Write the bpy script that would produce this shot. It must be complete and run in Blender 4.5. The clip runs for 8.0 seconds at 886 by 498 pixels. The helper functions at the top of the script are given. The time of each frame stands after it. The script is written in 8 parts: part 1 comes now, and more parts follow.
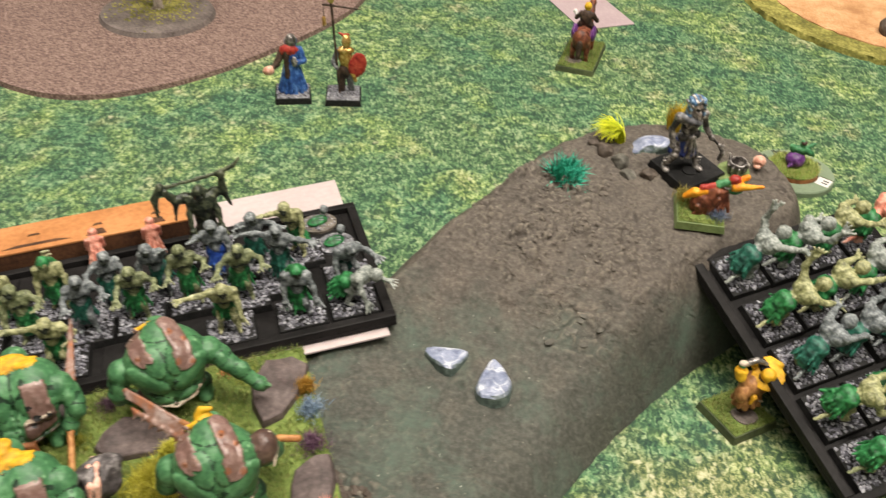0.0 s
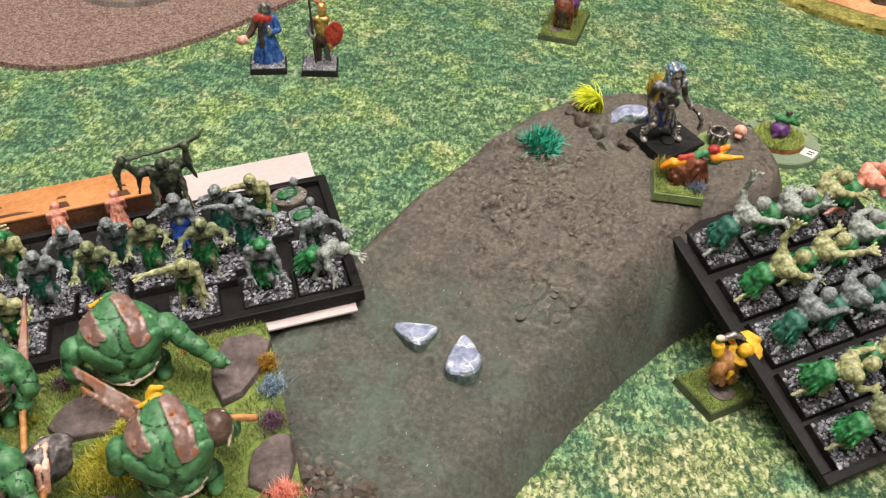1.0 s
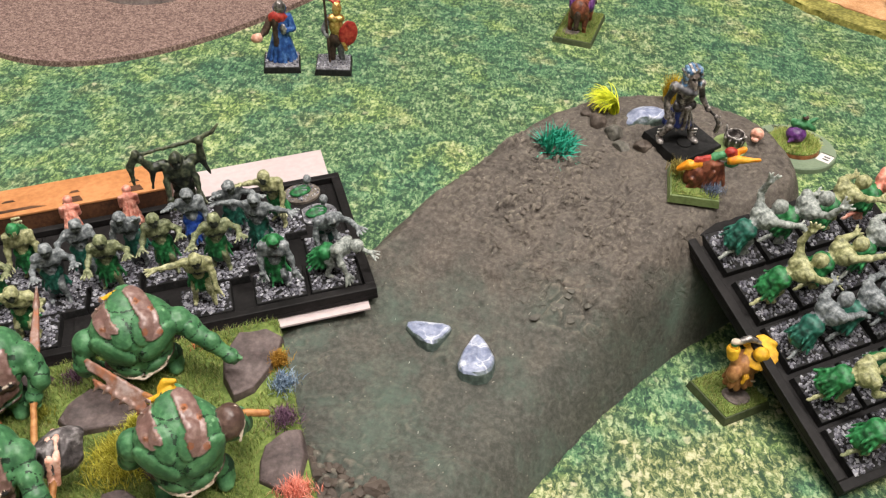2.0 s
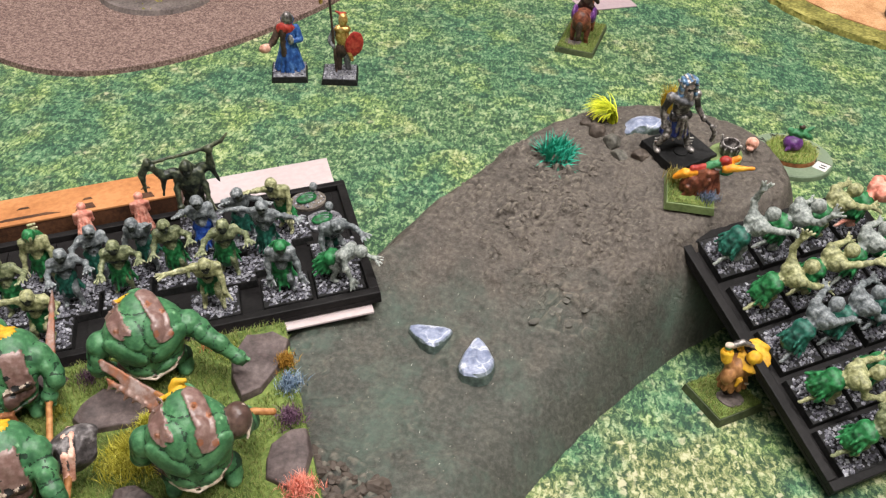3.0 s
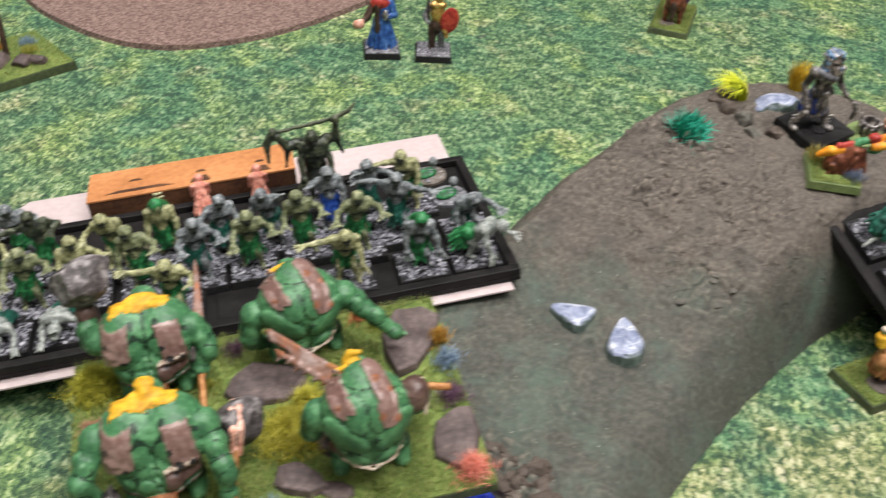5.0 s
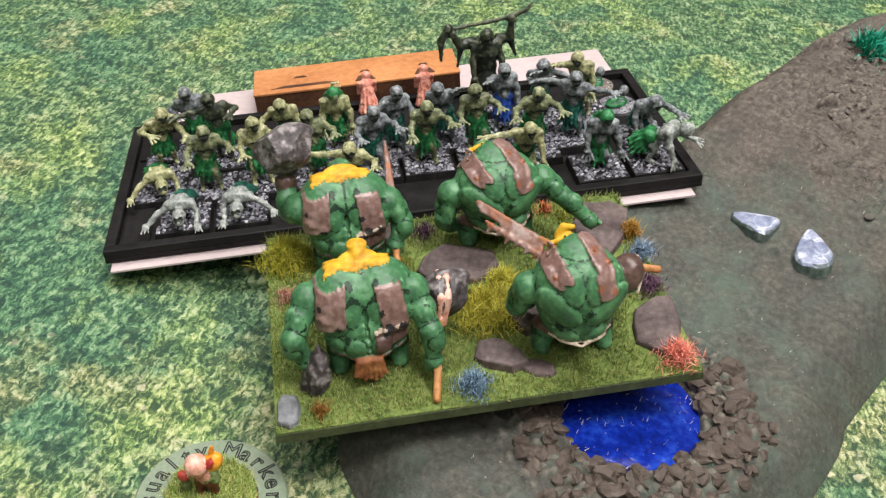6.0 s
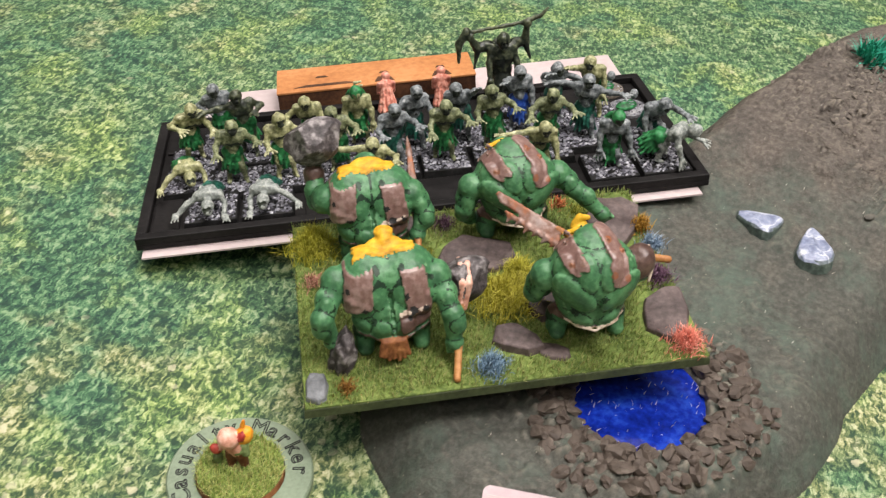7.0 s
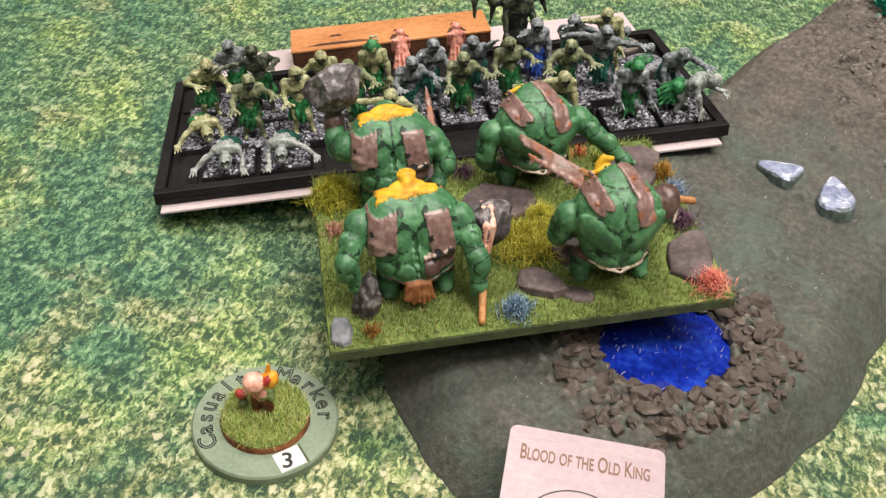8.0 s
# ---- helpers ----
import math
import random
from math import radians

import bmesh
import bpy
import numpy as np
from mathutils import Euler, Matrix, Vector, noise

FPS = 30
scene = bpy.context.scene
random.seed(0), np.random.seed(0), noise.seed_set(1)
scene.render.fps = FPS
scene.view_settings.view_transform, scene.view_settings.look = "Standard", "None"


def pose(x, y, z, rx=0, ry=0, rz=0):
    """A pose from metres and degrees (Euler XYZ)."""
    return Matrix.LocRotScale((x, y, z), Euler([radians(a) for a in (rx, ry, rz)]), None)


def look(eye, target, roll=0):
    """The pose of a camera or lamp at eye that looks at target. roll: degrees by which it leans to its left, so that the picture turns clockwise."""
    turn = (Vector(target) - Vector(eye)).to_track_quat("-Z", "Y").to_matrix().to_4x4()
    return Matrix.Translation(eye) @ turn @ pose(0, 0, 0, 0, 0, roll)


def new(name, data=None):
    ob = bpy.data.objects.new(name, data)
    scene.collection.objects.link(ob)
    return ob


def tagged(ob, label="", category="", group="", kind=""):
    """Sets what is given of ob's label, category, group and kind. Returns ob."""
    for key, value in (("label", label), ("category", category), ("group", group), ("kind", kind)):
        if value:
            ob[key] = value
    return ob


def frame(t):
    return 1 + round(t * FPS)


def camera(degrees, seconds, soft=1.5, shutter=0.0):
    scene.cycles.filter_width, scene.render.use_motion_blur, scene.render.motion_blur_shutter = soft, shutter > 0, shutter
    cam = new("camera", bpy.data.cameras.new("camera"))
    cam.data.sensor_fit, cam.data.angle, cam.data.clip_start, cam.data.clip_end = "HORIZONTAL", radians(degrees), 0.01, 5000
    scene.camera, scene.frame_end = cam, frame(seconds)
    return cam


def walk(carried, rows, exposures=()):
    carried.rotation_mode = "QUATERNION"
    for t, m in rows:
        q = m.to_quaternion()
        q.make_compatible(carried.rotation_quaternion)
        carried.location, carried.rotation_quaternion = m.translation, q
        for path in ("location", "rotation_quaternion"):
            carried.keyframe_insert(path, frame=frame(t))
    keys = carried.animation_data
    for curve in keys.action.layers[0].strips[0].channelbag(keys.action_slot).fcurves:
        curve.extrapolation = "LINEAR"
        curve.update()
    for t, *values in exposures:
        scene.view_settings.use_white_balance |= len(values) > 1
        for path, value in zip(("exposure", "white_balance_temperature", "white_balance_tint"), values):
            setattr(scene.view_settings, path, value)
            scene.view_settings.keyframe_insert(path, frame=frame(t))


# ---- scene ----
cam = camera(50.718, 8.0, 1.25, 0.5)
PATH = [
    (0, (0.06493, 0.10245, 0.27662), (0.04960, 0.42244, 0.03710), 3.507),
    (0.5, (0.07990, 0.11435, 0.27204), (0.06761, 0.42883, 0.02515), 3.390),
    (1, (0.07527, 0.11117, 0.27072), (0.06212, 0.42454, 0.02248), 3.519),
    (1.5, (0.07198, 0.11418, 0.26490), (0.05721, 0.42787, 0.01715), 3.817),
    (3, (0.07569, 0.10269, 0.27353), (0.05573, 0.41869, 0.02909), 3.675),
    (3.5, (0.07561, 0.10545, 0.27133), (0.05476, 0.42150, 0.02704), 3.481),
    (4, (0.07835, 0.10331, 0.27534), (0.05786, 0.41950, 0.03120), 3.601),
    (4.2, (0.07710, 0.10520, 0.27287), (0.05643, 0.42101, 0.02825), 3.680),
    (5.3, (0.00639, 0.10038, 0.24831), (-0.02223, 0.41308, 0.00052), 4.596),
    (5.5, (-0.00144, 0.09465, 0.24239), (-0.03908, 0.40273, -0.00993), 4.351),
    (6, (-0.01244, 0.08373, 0.22927), (-0.06039, 0.38646, -0.02774), 4.216),
    (6.5, (-0.01290, 0.08065, 0.23115), (-0.06145, 0.38538, -0.02337), 4.681),
    (7, (-0.01592, 0.06756, 0.23312), (-0.06439, 0.37296, -0.02062), 5.032),
    (7.5, (-0.02119, 0.06428, 0.22374), (-0.07045, 0.36650, -0.03362), 4.756),
    (8, (-0.01935, 0.05967, 0.22270), (-0.06839, 0.36083, -0.03595), 4.345),
]
# the clip's white balance drifts from warm to neutral over its first seconds
BALANCE = [(0, 0.03, 7150, 8.0), (0.5, 0.03, 6900, 8.5), (1.5, 0.03, 6850, 10.5), (3, 0.03, 6450, 10.5), (5.5, 0.03, 6400, 10.2), (7, 0.03, 6600, 11.8), (8, 0.03, 6720, 12.2)]
walk(cam, [(t, look(eye, target, roll)) for t, eye, target, roll in PATH], BALANCE)
scene.render.motion_blur_position = "CENTER"

# ---- world and light: a closed room with two ceiling fixtures and an added fill ----
world = bpy.data.worlds.new("room_world")
world.use_nodes = True
world.node_tree.nodes["Background"].inputs[0].default_value = (0.9, 0.95, 1.0, 1)
world.node_tree.nodes["Background"].inputs[1].default_value = 0.02
scene.world = world
CEILING = 1.75
# the third lamp is an added fill that brightens what faces the camera
LAMPS = [((0.62, 0.10, CEILING - 0.06), 37.0), ((-0.45, 0.85, CEILING - 0.06), 22.0), ((-0.15, -0.95, CEILING - 0.06), 4.0)]
for place, watts in LAMPS:
    lamp = bpy.data.lights.new("tube_and_fill_light", "AREA")
    lamp.shape, lamp.size, lamp.size_y, lamp.energy, lamp.color = "RECTANGLE", 1.2, 0.28, watts, (1.0, 0.955, 0.94)
    new("tube_and_fill_light", lamp).matrix_world = pose(*place)

MM = 0.001


# ---- materials ----
def noise_node(nt, scale, detail=3.0, rough=0.55, vector=None, kind="ShaderNodeTexNoise"):
    node = nt.nodes.new(kind)
    node.inputs["Scale"].default_value = scale
    if kind == "ShaderNodeTexNoise":
        node.inputs["Detail"].default_value, node.inputs["Roughness"].default_value = detail, rough
    if vector:
        nt.links.new(vector, node.inputs["Vector"])
    return node


def ramp(nt, source, stops):
    node = nt.nodes.new("ShaderNodeValToRGB")
    while len(node.color_ramp.elements) < len(stops):
        node.color_ramp.elements.new(0.5)
    for e, (at, colour) in zip(node.color_ramp.elements, stops):
        e.position, e.color = at, (*colour, 1) if len(colour) == 3 else colour
    nt.links.new(source, node.inputs[0])
    return node.outputs[0]


def mixed(nt, factor, a, b, how="MIX"):
    node = nt.nodes.new("ShaderNodeMix")
    node.data_type, node.blend_type = "RGBA", how
    for value, socket in ((factor, node.inputs[0]), (a, node.inputs[6]), (b, node.inputs[7])):
        if isinstance(value, (int, float)):
            socket.default_value = value
        elif isinstance(value, tuple):
            socket.default_value = (*value, 1)
        else:
            nt.links.new(value, socket)
    return node.outputs[2]


def shell(name, rough=0.6, metal=0.0, spec=0.4):
    m = bpy.data.materials.new(name)
    m.use_nodes = True
    nt = m.node_tree
    b = nt.nodes["Principled BSDF"]
    b.inputs["Roughness"].default_value, b.inputs["Metallic"].default_value = rough, metal
    b.inputs["Specular IOR Level"].default_value = spec
    at = nt.nodes.new("ShaderNodeTexCoord").outputs["Object"]
    return m, nt, b, at


def bump(nt, b, height, metres, strength=1.0):
    node = nt.nodes.new("ShaderNodeBump")
    node.inputs["Distance"].default_value, node.inputs["Strength"].default_value = metres, strength
    nt.links.new(height, node.inputs["Height"])
    nt.links.new(node.outputs[0], b.inputs["Normal"])


def paint(name, dark, mid, light, grain=900, patch=160, rough=0.55, metal=0.0, relief=0.00012, spec=0.4, edge_highlight=None):
    """A brushed-on or natural coat: two scales of tone and a fine relief. The optional pale tone puts an edge highlight
    into the colour, like drybrush.
    """
    m, nt, b, at = shell(name, rough, metal, spec)
    fine = noise_node(nt, grain, 4, 0.6, at).outputs[0]
    broad = noise_node(nt, patch, 2, 0.5, at).outputs[0]
    both = nt.nodes.new("ShaderNodeMath")
    both.operation = "MULTIPLY_ADD"
    both.inputs[1].default_value = 0.55
    nt.links.new(fine, both.inputs[0])
    half = nt.nodes.new("ShaderNodeMath")
    half.operation = "MULTIPLY"
    half.inputs[1].default_value = 0.45
    nt.links.new(broad, half.inputs[0])
    nt.links.new(half.outputs[0], both.inputs[2])
    colour = ramp(nt, both.outputs[0], [(0.37, dark), (0.5, mid), (0.63, light)])
    if edge_highlight:
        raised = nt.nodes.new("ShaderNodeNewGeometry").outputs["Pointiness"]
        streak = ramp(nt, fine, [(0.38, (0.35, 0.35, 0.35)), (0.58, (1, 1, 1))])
        colour = mixed(nt, mixed(nt, 1.0, ramp(nt, raised, [(0.505, (0, 0, 0)), (0.60, (0.85, 0.85, 0.85))]), streak, "MULTIPLY"), colour, edge_highlight)
    nt.links.new(colour, b.inputs["Base Color"])
    if relief:
        bump(nt, b, fine, relief, 0.6)
    return m


def island_paint(name, colours, rough=0.7, spec=0.3):
    """Each blade or stone of a joined mesh takes one of the tones."""
    m, nt, b, at = shell(name, rough, 0, spec)
    geo = nt.nodes.new("ShaderNodeNewGeometry")
    n = len(colours)
    colour = ramp(nt, geo.outputs["Random Per Island"], [(i / max(1, n - 1), c) for i, c in enumerate(colours)])
    nt.links.new(colour, b.inputs["Base Color"])
    return m


def mat_print():
    """Printed play mat: photographic grass, flat, with blade and leaf marks and broad light and dark drifts."""
    m, nt, b, at = shell("printed_grass_mat", 0.7, 0, 0.3)

    def total(*terms):
        out = None
        for socket, weight in terms:
            node = nt.nodes.new("ShaderNodeMath")
            node.operation = "MULTIPLY_ADD"
            node.inputs[1].default_value, node.inputs[2].default_value = weight, -0.5 * weight
            nt.links.new(socket, node.inputs[0])
            if out:
                plus = nt.nodes.new("ShaderNodeMath")
                plus.operation = "ADD"
                nt.links.new(out, plus.inputs[0])
                nt.links.new(node.outputs[0], plus.inputs[1])
                out = plus.outputs[0]
            else:
                out = node.outputs[0]
        plus = nt.nodes.new("ShaderNodeMath")
        plus.inputs[1].default_value = 0.5
        nt.links.new(out, plus.inputs[0])
        return plus.outputs[0]

    warp = noise_node(nt, 300, 3, 0.6, at)
    add = nt.nodes.new("ShaderNodeVectorMath")
    add.operation = "MULTIPLY_ADD"
    add.inputs[1].default_value = (0.0050, 0.0050, 0.0)
    nt.links.new(warp.outputs["Color"], add.inputs[0])
    nt.links.new(at, add.inputs[2])
    strokes = []
    for angle in (25, -50):
        turn = nt.nodes.new("ShaderNodeMapping")
        turn.inputs["Rotation"].default_value = (0, 0, radians(angle))
        turn.inputs["Scale"].default_value = (1.0, 0.24, 1.0)
        nt.links.new(add.outputs[0], turn.inputs["Vector"])
        strokes.append(noise_node(nt, 820, 2, 0.6, turn.outputs[0]).outputs[0])
    drift = noise_node(nt, 11, 3, 0.55, at).outputs[0]
    drift2 = noise_node(nt, 30, 4, 0.62, at).outputs[0]
    leaf = noise_node(nt, 330, 7, 0.78, add.outputs[0]).outputs[0]
    clump = noise_node(nt, 95, 4, 0.6, add.outputs[0]).outputs[0]
    mark = total((leaf, 2.0), (clump, 0.90), (strokes[0], 0.95), (strokes[1], 0.95))
    leafy = ramp(nt, mark, [(0.30, (0.015, 0.042, 0.024)), (0.43, (0.042, 0.097, 0.044)), (0.54, (0.086, 0.166, 0.069)), (0.66, (0.172, 0.262, 0.118)), (0.80, (0.33, 0.385, 0.225))])
    lush = ramp(nt, mark, [(0.30, (0.012, 0.040, 0.028)), (0.44, (0.032, 0.092, 0.051)), (0.56, (0.067, 0.156, 0.074)), (0.69, (0.130, 0.245, 0.120)), (0.84, (0.24, 0.335, 0.19))])
    straw = ramp(nt, mark, [(0.28, (0.024, 0.052, 0.024)), (0.41, (0.088, 0.124, 0.046)), (0.52, (0.185, 0.205, 0.082)), (0.63, (0.315, 0.318, 0.155)), (0.78, (0.48, 0.46, 0.29))])
    lime = ramp(nt, mark, [(0.28, (0.030, 0.062, 0.026)), (0.42, (0.072, 0.135, 0.042)), (0.53, (0.155, 0.240, 0.070)), (0.65, (0.285, 0.365, 0.12)), (0.80, (0.46, 0.50, 0.24))])
    base = mixed(nt, ramp(nt, drift, [(0.42, (0, 0, 0)), (0.56, (1, 1, 1))]), leafy, lush)
    patch = noise_node(nt, 19, 5, 0.66, at).outputs[0]
    base = mixed(nt, ramp(nt, patch, [(0.49, (0, 0, 0)), (0.63, (0.95, 0.95, 0.95))]), base, lime)
    # the print grows paler and drier towards one long side
    split = nt.nodes.new("ShaderNodeSeparateXYZ")
    nt.links.new(at, split.inputs[0])
    side = nt.nodes.new("ShaderNodeMapRange")
    side.inputs["From Min"].default_value, side.inputs["From Max"].default_value = -0.17, -0.36
    side.inputs["To Max"].default_value = 0.26
    slant = nt.nodes.new("ShaderNodeMath")
    slant.operation = "MULTIPLY_ADD"
    slant.inputs[1].default_value = -0.45
    nt.links.new(split.outputs["X"], slant.inputs[0])
    nt.links.new(split.outputs["Y"], slant.inputs[2])
    nt.links.new(slant.outputs[0], side.inputs["Value"])
    dry = nt.nodes.new("ShaderNodeMath")
    dry.operation = "ADD"
    nt.links.new(drift2, dry.inputs[0])
    nt.links.new(side.outputs[0], dry.inputs[1])
    base = mixed(nt, ramp(nt, dry.outputs[0], [(0.55, (0, 0, 0)), (0.70, (0.9, 0.9, 0.9))]), base, straw)
    # dark soil gaps and pale fallen leaves, both mostly on the dry side
    gaps = noise_node(nt, 150, 6, 0.70, add.outputs[0]).outputs[0]
    base = mixed(nt, ramp(nt, gaps, [(0.38, (0.8, 0.8, 0.8)), (0.45, (0, 0, 0))]), base, (0.024, 0.056, 0.030))
    cells = noise_node(nt, 210, 1, 0.5, add.outputs[0], "ShaderNodeTexVoronoi")
    tone = nt.nodes.new("ShaderNodeSeparateColor")
    nt.links.new(cells.outputs["Color"], tone.inputs[0])
    some = ramp(nt, tone.outputs[0], [(0.80, (0, 0, 0)), (0.86, (1, 1, 1))])
    near = ramp(nt, cells.outputs["Distance"], [(0.26, (1, 1, 1)), (0.36, (0, 0, 0))])
    where = ramp(nt, dry.outputs[0], [(0.52, (0, 0, 0)), (0.66, (0.8, 0.8, 0.8))])
    base = mixed(nt, mixed(nt, 1.0, mixed(nt, 1.0, some, near, "MULTIPLY"), where, "MULTIPLY"), base, (0.53, 0.50, 0.33))
    nt.links.new(base, b.inputs["Base Color"])
    weave = noise_node(nt, 2500, 1, 0.5, at).outputs[0]
    bump(nt, b, weave, 0.0001, 0.4)
    return m


def hill_coat():
    """Brown painted plaster, greyer on the low ground, drybrushed: pale tan on raised edges as highlights put into the
    colour, grey-green in soft patches.
    """
    m, nt, b, at = shell("painted_plaster_rock", 0.66, 0, 0.35)
    fine = noise_node(nt, 520, 6, 0.72, at).outputs[0]
    mid = noise_node(nt, 70, 5, 0.62, at).outputs[0]
    broad = noise_node(nt, 17, 3, 0.55, at).outputs[0]
    grey = ramp(nt, fine, [(0.36, (0.046, 0.047, 0.039)), (0.5, (0.068, 0.069, 0.057)), (0.66, (0.108, 0.108, 0.091))])
    brown = ramp(nt, fine, [(0.36, (0.060, 0.050, 0.042)), (0.5, (0.093, 0.078, 0.065)), (0.66, (0.150, 0.130, 0.108))])
    split = nt.nodes.new("ShaderNodeSeparateXYZ")
    nt.links.new(at, split.inputs[0])
    level = nt.nodes.new("ShaderNodeMath")
    level.operation = "MULTIPLY_ADD"
    level.inputs[1].default_value = 0.030
    nt.links.new(mid, level.inputs[0])
    nt.links.new(split.outputs["Z"], level.inputs[2])
    high = nt.nodes.new("ShaderNodeMapRange")
    high.inputs["From Min"].default_value, high.inputs["From Max"].default_value = 0.036, 0.056
    nt.links.new(level.outputs[0], high.inputs["Value"])
    base = mixed(nt, high.outputs[0], grey, brown)
    blot = ramp(nt, mid, [(0.38, (0.86, 0.86, 0.86)), (0.50, (1, 1, 1)), (0.62, (1.10, 1.09, 1.07))])
    base = mixed(nt, 1.0, base, blot, "MULTIPLY")
    # grey-green drybrush on the low ground
    moss = noise_node(nt, 33, 7, 0.74, at).outputs[0]
    low = nt.nodes.new("ShaderNodeMapRange")
    low.inputs["From Min"].default_value, low.inputs["From Max"].default_value = 0.058, 0.036
    low.inputs["To Max"].default_value = 0.72
    nt.links.new(level.outputs[0], low.inputs["Value"])
    dab = nt.nodes.new("ShaderNodeMath")
    dab.operation = "MULTIPLY"
    nt.links.new(low.outputs[0], dab.inputs[0])
    nt.links.new(ramp(nt, moss, [(0.47, (0, 0, 0)), (0.66, (1, 1, 1))]), dab.inputs[1])
    base = mixed(nt, dab.outputs[0], base, (0.088, 0.130, 0.100))
    # tan drybrush mixed in on raised edges, a highlight put into the colour
    geo = nt.nodes.new("ShaderNodeNewGeometry")
    edge = mixed(nt, 1.0, ramp(nt, geo.outputs["Pointiness"], [(0.505, (0, 0, 0)), (0.57, (0.75, 0.75, 0.75))]), ramp(nt, broad, [(0.35, (0.35, 0.35, 0.35)), (0.6, (1, 1, 1))]), "MULTIPLY")
    base = mixed(nt, edge, base, (0.225, 0.195, 0.155))
    # a few pale grains
    grit = noise_node(nt, 620, 1, 0.5, at, "ShaderNodeTexVoronoi")
    tone = nt.nodes.new("ShaderNodeSeparateColor")
    nt.links.new(grit.outputs["Color"], tone.inputs[0])
    dots = mixed(nt, 1.0, ramp(nt, grit.outputs["Distance"], [(0.10, (0.7, 0.7, 0.7)), (0.22, (0, 0, 0))]), ramp(nt, tone.outputs[0], [(0.93, (0, 0, 0)), (0.95, (1, 1, 1))]), "MULTIPLY")
    base = mixed(nt, dots, base, (0.34, 0.31, 0.25))
    nt.links.new(base, b.inputs["Base Color"])
    # shallow pits and crumbs left by a coarse trowel, in patches
    crumb = noise_node(nt, 150, 5, 0.60, at).outputs[0]
    rough = mixed(nt, 1.0, ramp(nt, high.outputs[0], [(0, (0.3, 0.3, 0.3)), (1, (1, 1, 1))]), ramp(nt, broad, [(0.42, (0.1, 0.1, 0.1)), (0.60, (1, 1, 1))]), "MULTIPLY")
    pits = mixed(nt, rough, (1, 1, 1), ramp(nt, crumb, [(0.38, (0, 0, 0)), (0.46, (0.85, 0.85, 0.85)), (0.62, (1, 1, 1))]))
    height = nt.nodes.new("ShaderNodeMath")
    height.operation = "MULTIPLY_ADD"
    height.inputs[1].default_value = 1.5
    nt.links.new(pits, height.inputs[0])
    nt.links.new(fine, height.inputs[2])
    bump(nt, b, height.outputs[0], 0.0008, 0.85)
    return m


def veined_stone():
    """Blue-grey stone: lilac-blue with white cracks, a green-grey wash on the steep sides; pale tops and dark sides put
    top light into the colour.
    """
    m, nt, b, at = shell("pale_topped_blue_grey_stone", 0.34, 0, 0.5)
    fine = noise_node(nt, 300, 5, 0.65, at).outputs[0]
    tone = ramp(nt, fine, [(0.34, (0.14, 0.165, 0.25)), (0.5, (0.235, 0.265, 0.37)), (0.66, (0.36, 0.39, 0.49))])
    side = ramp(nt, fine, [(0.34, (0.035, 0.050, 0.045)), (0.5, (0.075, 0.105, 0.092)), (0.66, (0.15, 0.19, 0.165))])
    warp = nt.nodes.new("ShaderNodeVectorMath")
    warp.operation = "MULTIPLY_ADD"
    warp.inputs[1].default_value = (0.004, 0.004, 0.004)
    nt.links.new(noise_node(nt, 300, 3, 0.6, at).outputs["Color"], warp.inputs[0])
    nt.links.new(at, warp.inputs[2])
    crack = nt.nodes.new("ShaderNodeTexVoronoi")
    crack.feature = "DISTANCE_TO_EDGE"
    crack.inputs["Scale"].default_value = 115
    nt.links.new(warp.outputs[0], crack.inputs["Vector"])
    lines = mixed(nt, 1.0, ramp(nt, crack.outputs["Distance"], [(0.0, (0.9, 0.9, 0.9)), (0.05, (0, 0, 0))]), ramp(nt, noise_node(nt, 140, 2, 0.5, at).outputs[0], [(0.42, (0, 0, 0)), (0.56, (1, 1, 1))]), "MULTIPLY")
    tone = mixed(nt, lines, tone, (0.66, 0.68, 0.72))
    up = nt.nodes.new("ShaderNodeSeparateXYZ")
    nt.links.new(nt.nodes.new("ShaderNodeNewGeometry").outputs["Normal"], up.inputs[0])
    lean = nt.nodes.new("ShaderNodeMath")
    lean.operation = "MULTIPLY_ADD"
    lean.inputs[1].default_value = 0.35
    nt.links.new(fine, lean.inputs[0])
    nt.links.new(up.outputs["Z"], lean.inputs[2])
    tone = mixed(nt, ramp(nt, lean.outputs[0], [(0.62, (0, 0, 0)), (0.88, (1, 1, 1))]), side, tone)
    nt.links.new(tone, b.inputs["Base Color"])
    bump(nt, b, fine, 0.0004, 0.6)
    return m


MAT = mat_print()
HILL = hill_coat()
BLACK = paint("black_tray_plastic", (0.007, 0.0065, 0.0065), (0.011, 0.010, 0.010), (0.017, 0.0155, 0.0155), 500, 60, 0.5, spec=0.15)
BASE_BLACK = paint("black_base_plastic", (0.007, 0.007, 0.007), (0.012, 0.012, 0.012), (0.024, 0.023, 0.023), 800, 100, 0.6, spec=0.2)
CARDW = paint("white_card", (0.60, 0.565, 0.54), (0.65, 0.615, 0.59), (0.69, 0.66, 0.63), 300, 20, 0.6, relief=0)
SHEETCARD = paint("pale_pinkish_card", (0.47, 0.385, 0.38), (0.505, 0.42, 0.415), (0.54, 0.46, 0.455), 300, 20, 0.6, relief=0)
CARDP = paint("pinkish_card_stock", (0.375, 0.285, 0.30), (0.41, 0.315, 0.33), (0.45, 0.355, 0.365), 400, 30, 0.4, relief=0, spec=0.35)
INKBROWN = paint("brown_ink", (0.15, 0.075, 0.05), (0.19, 0.10, 0.065), (0.23, 0.13, 0.085), relief=0)
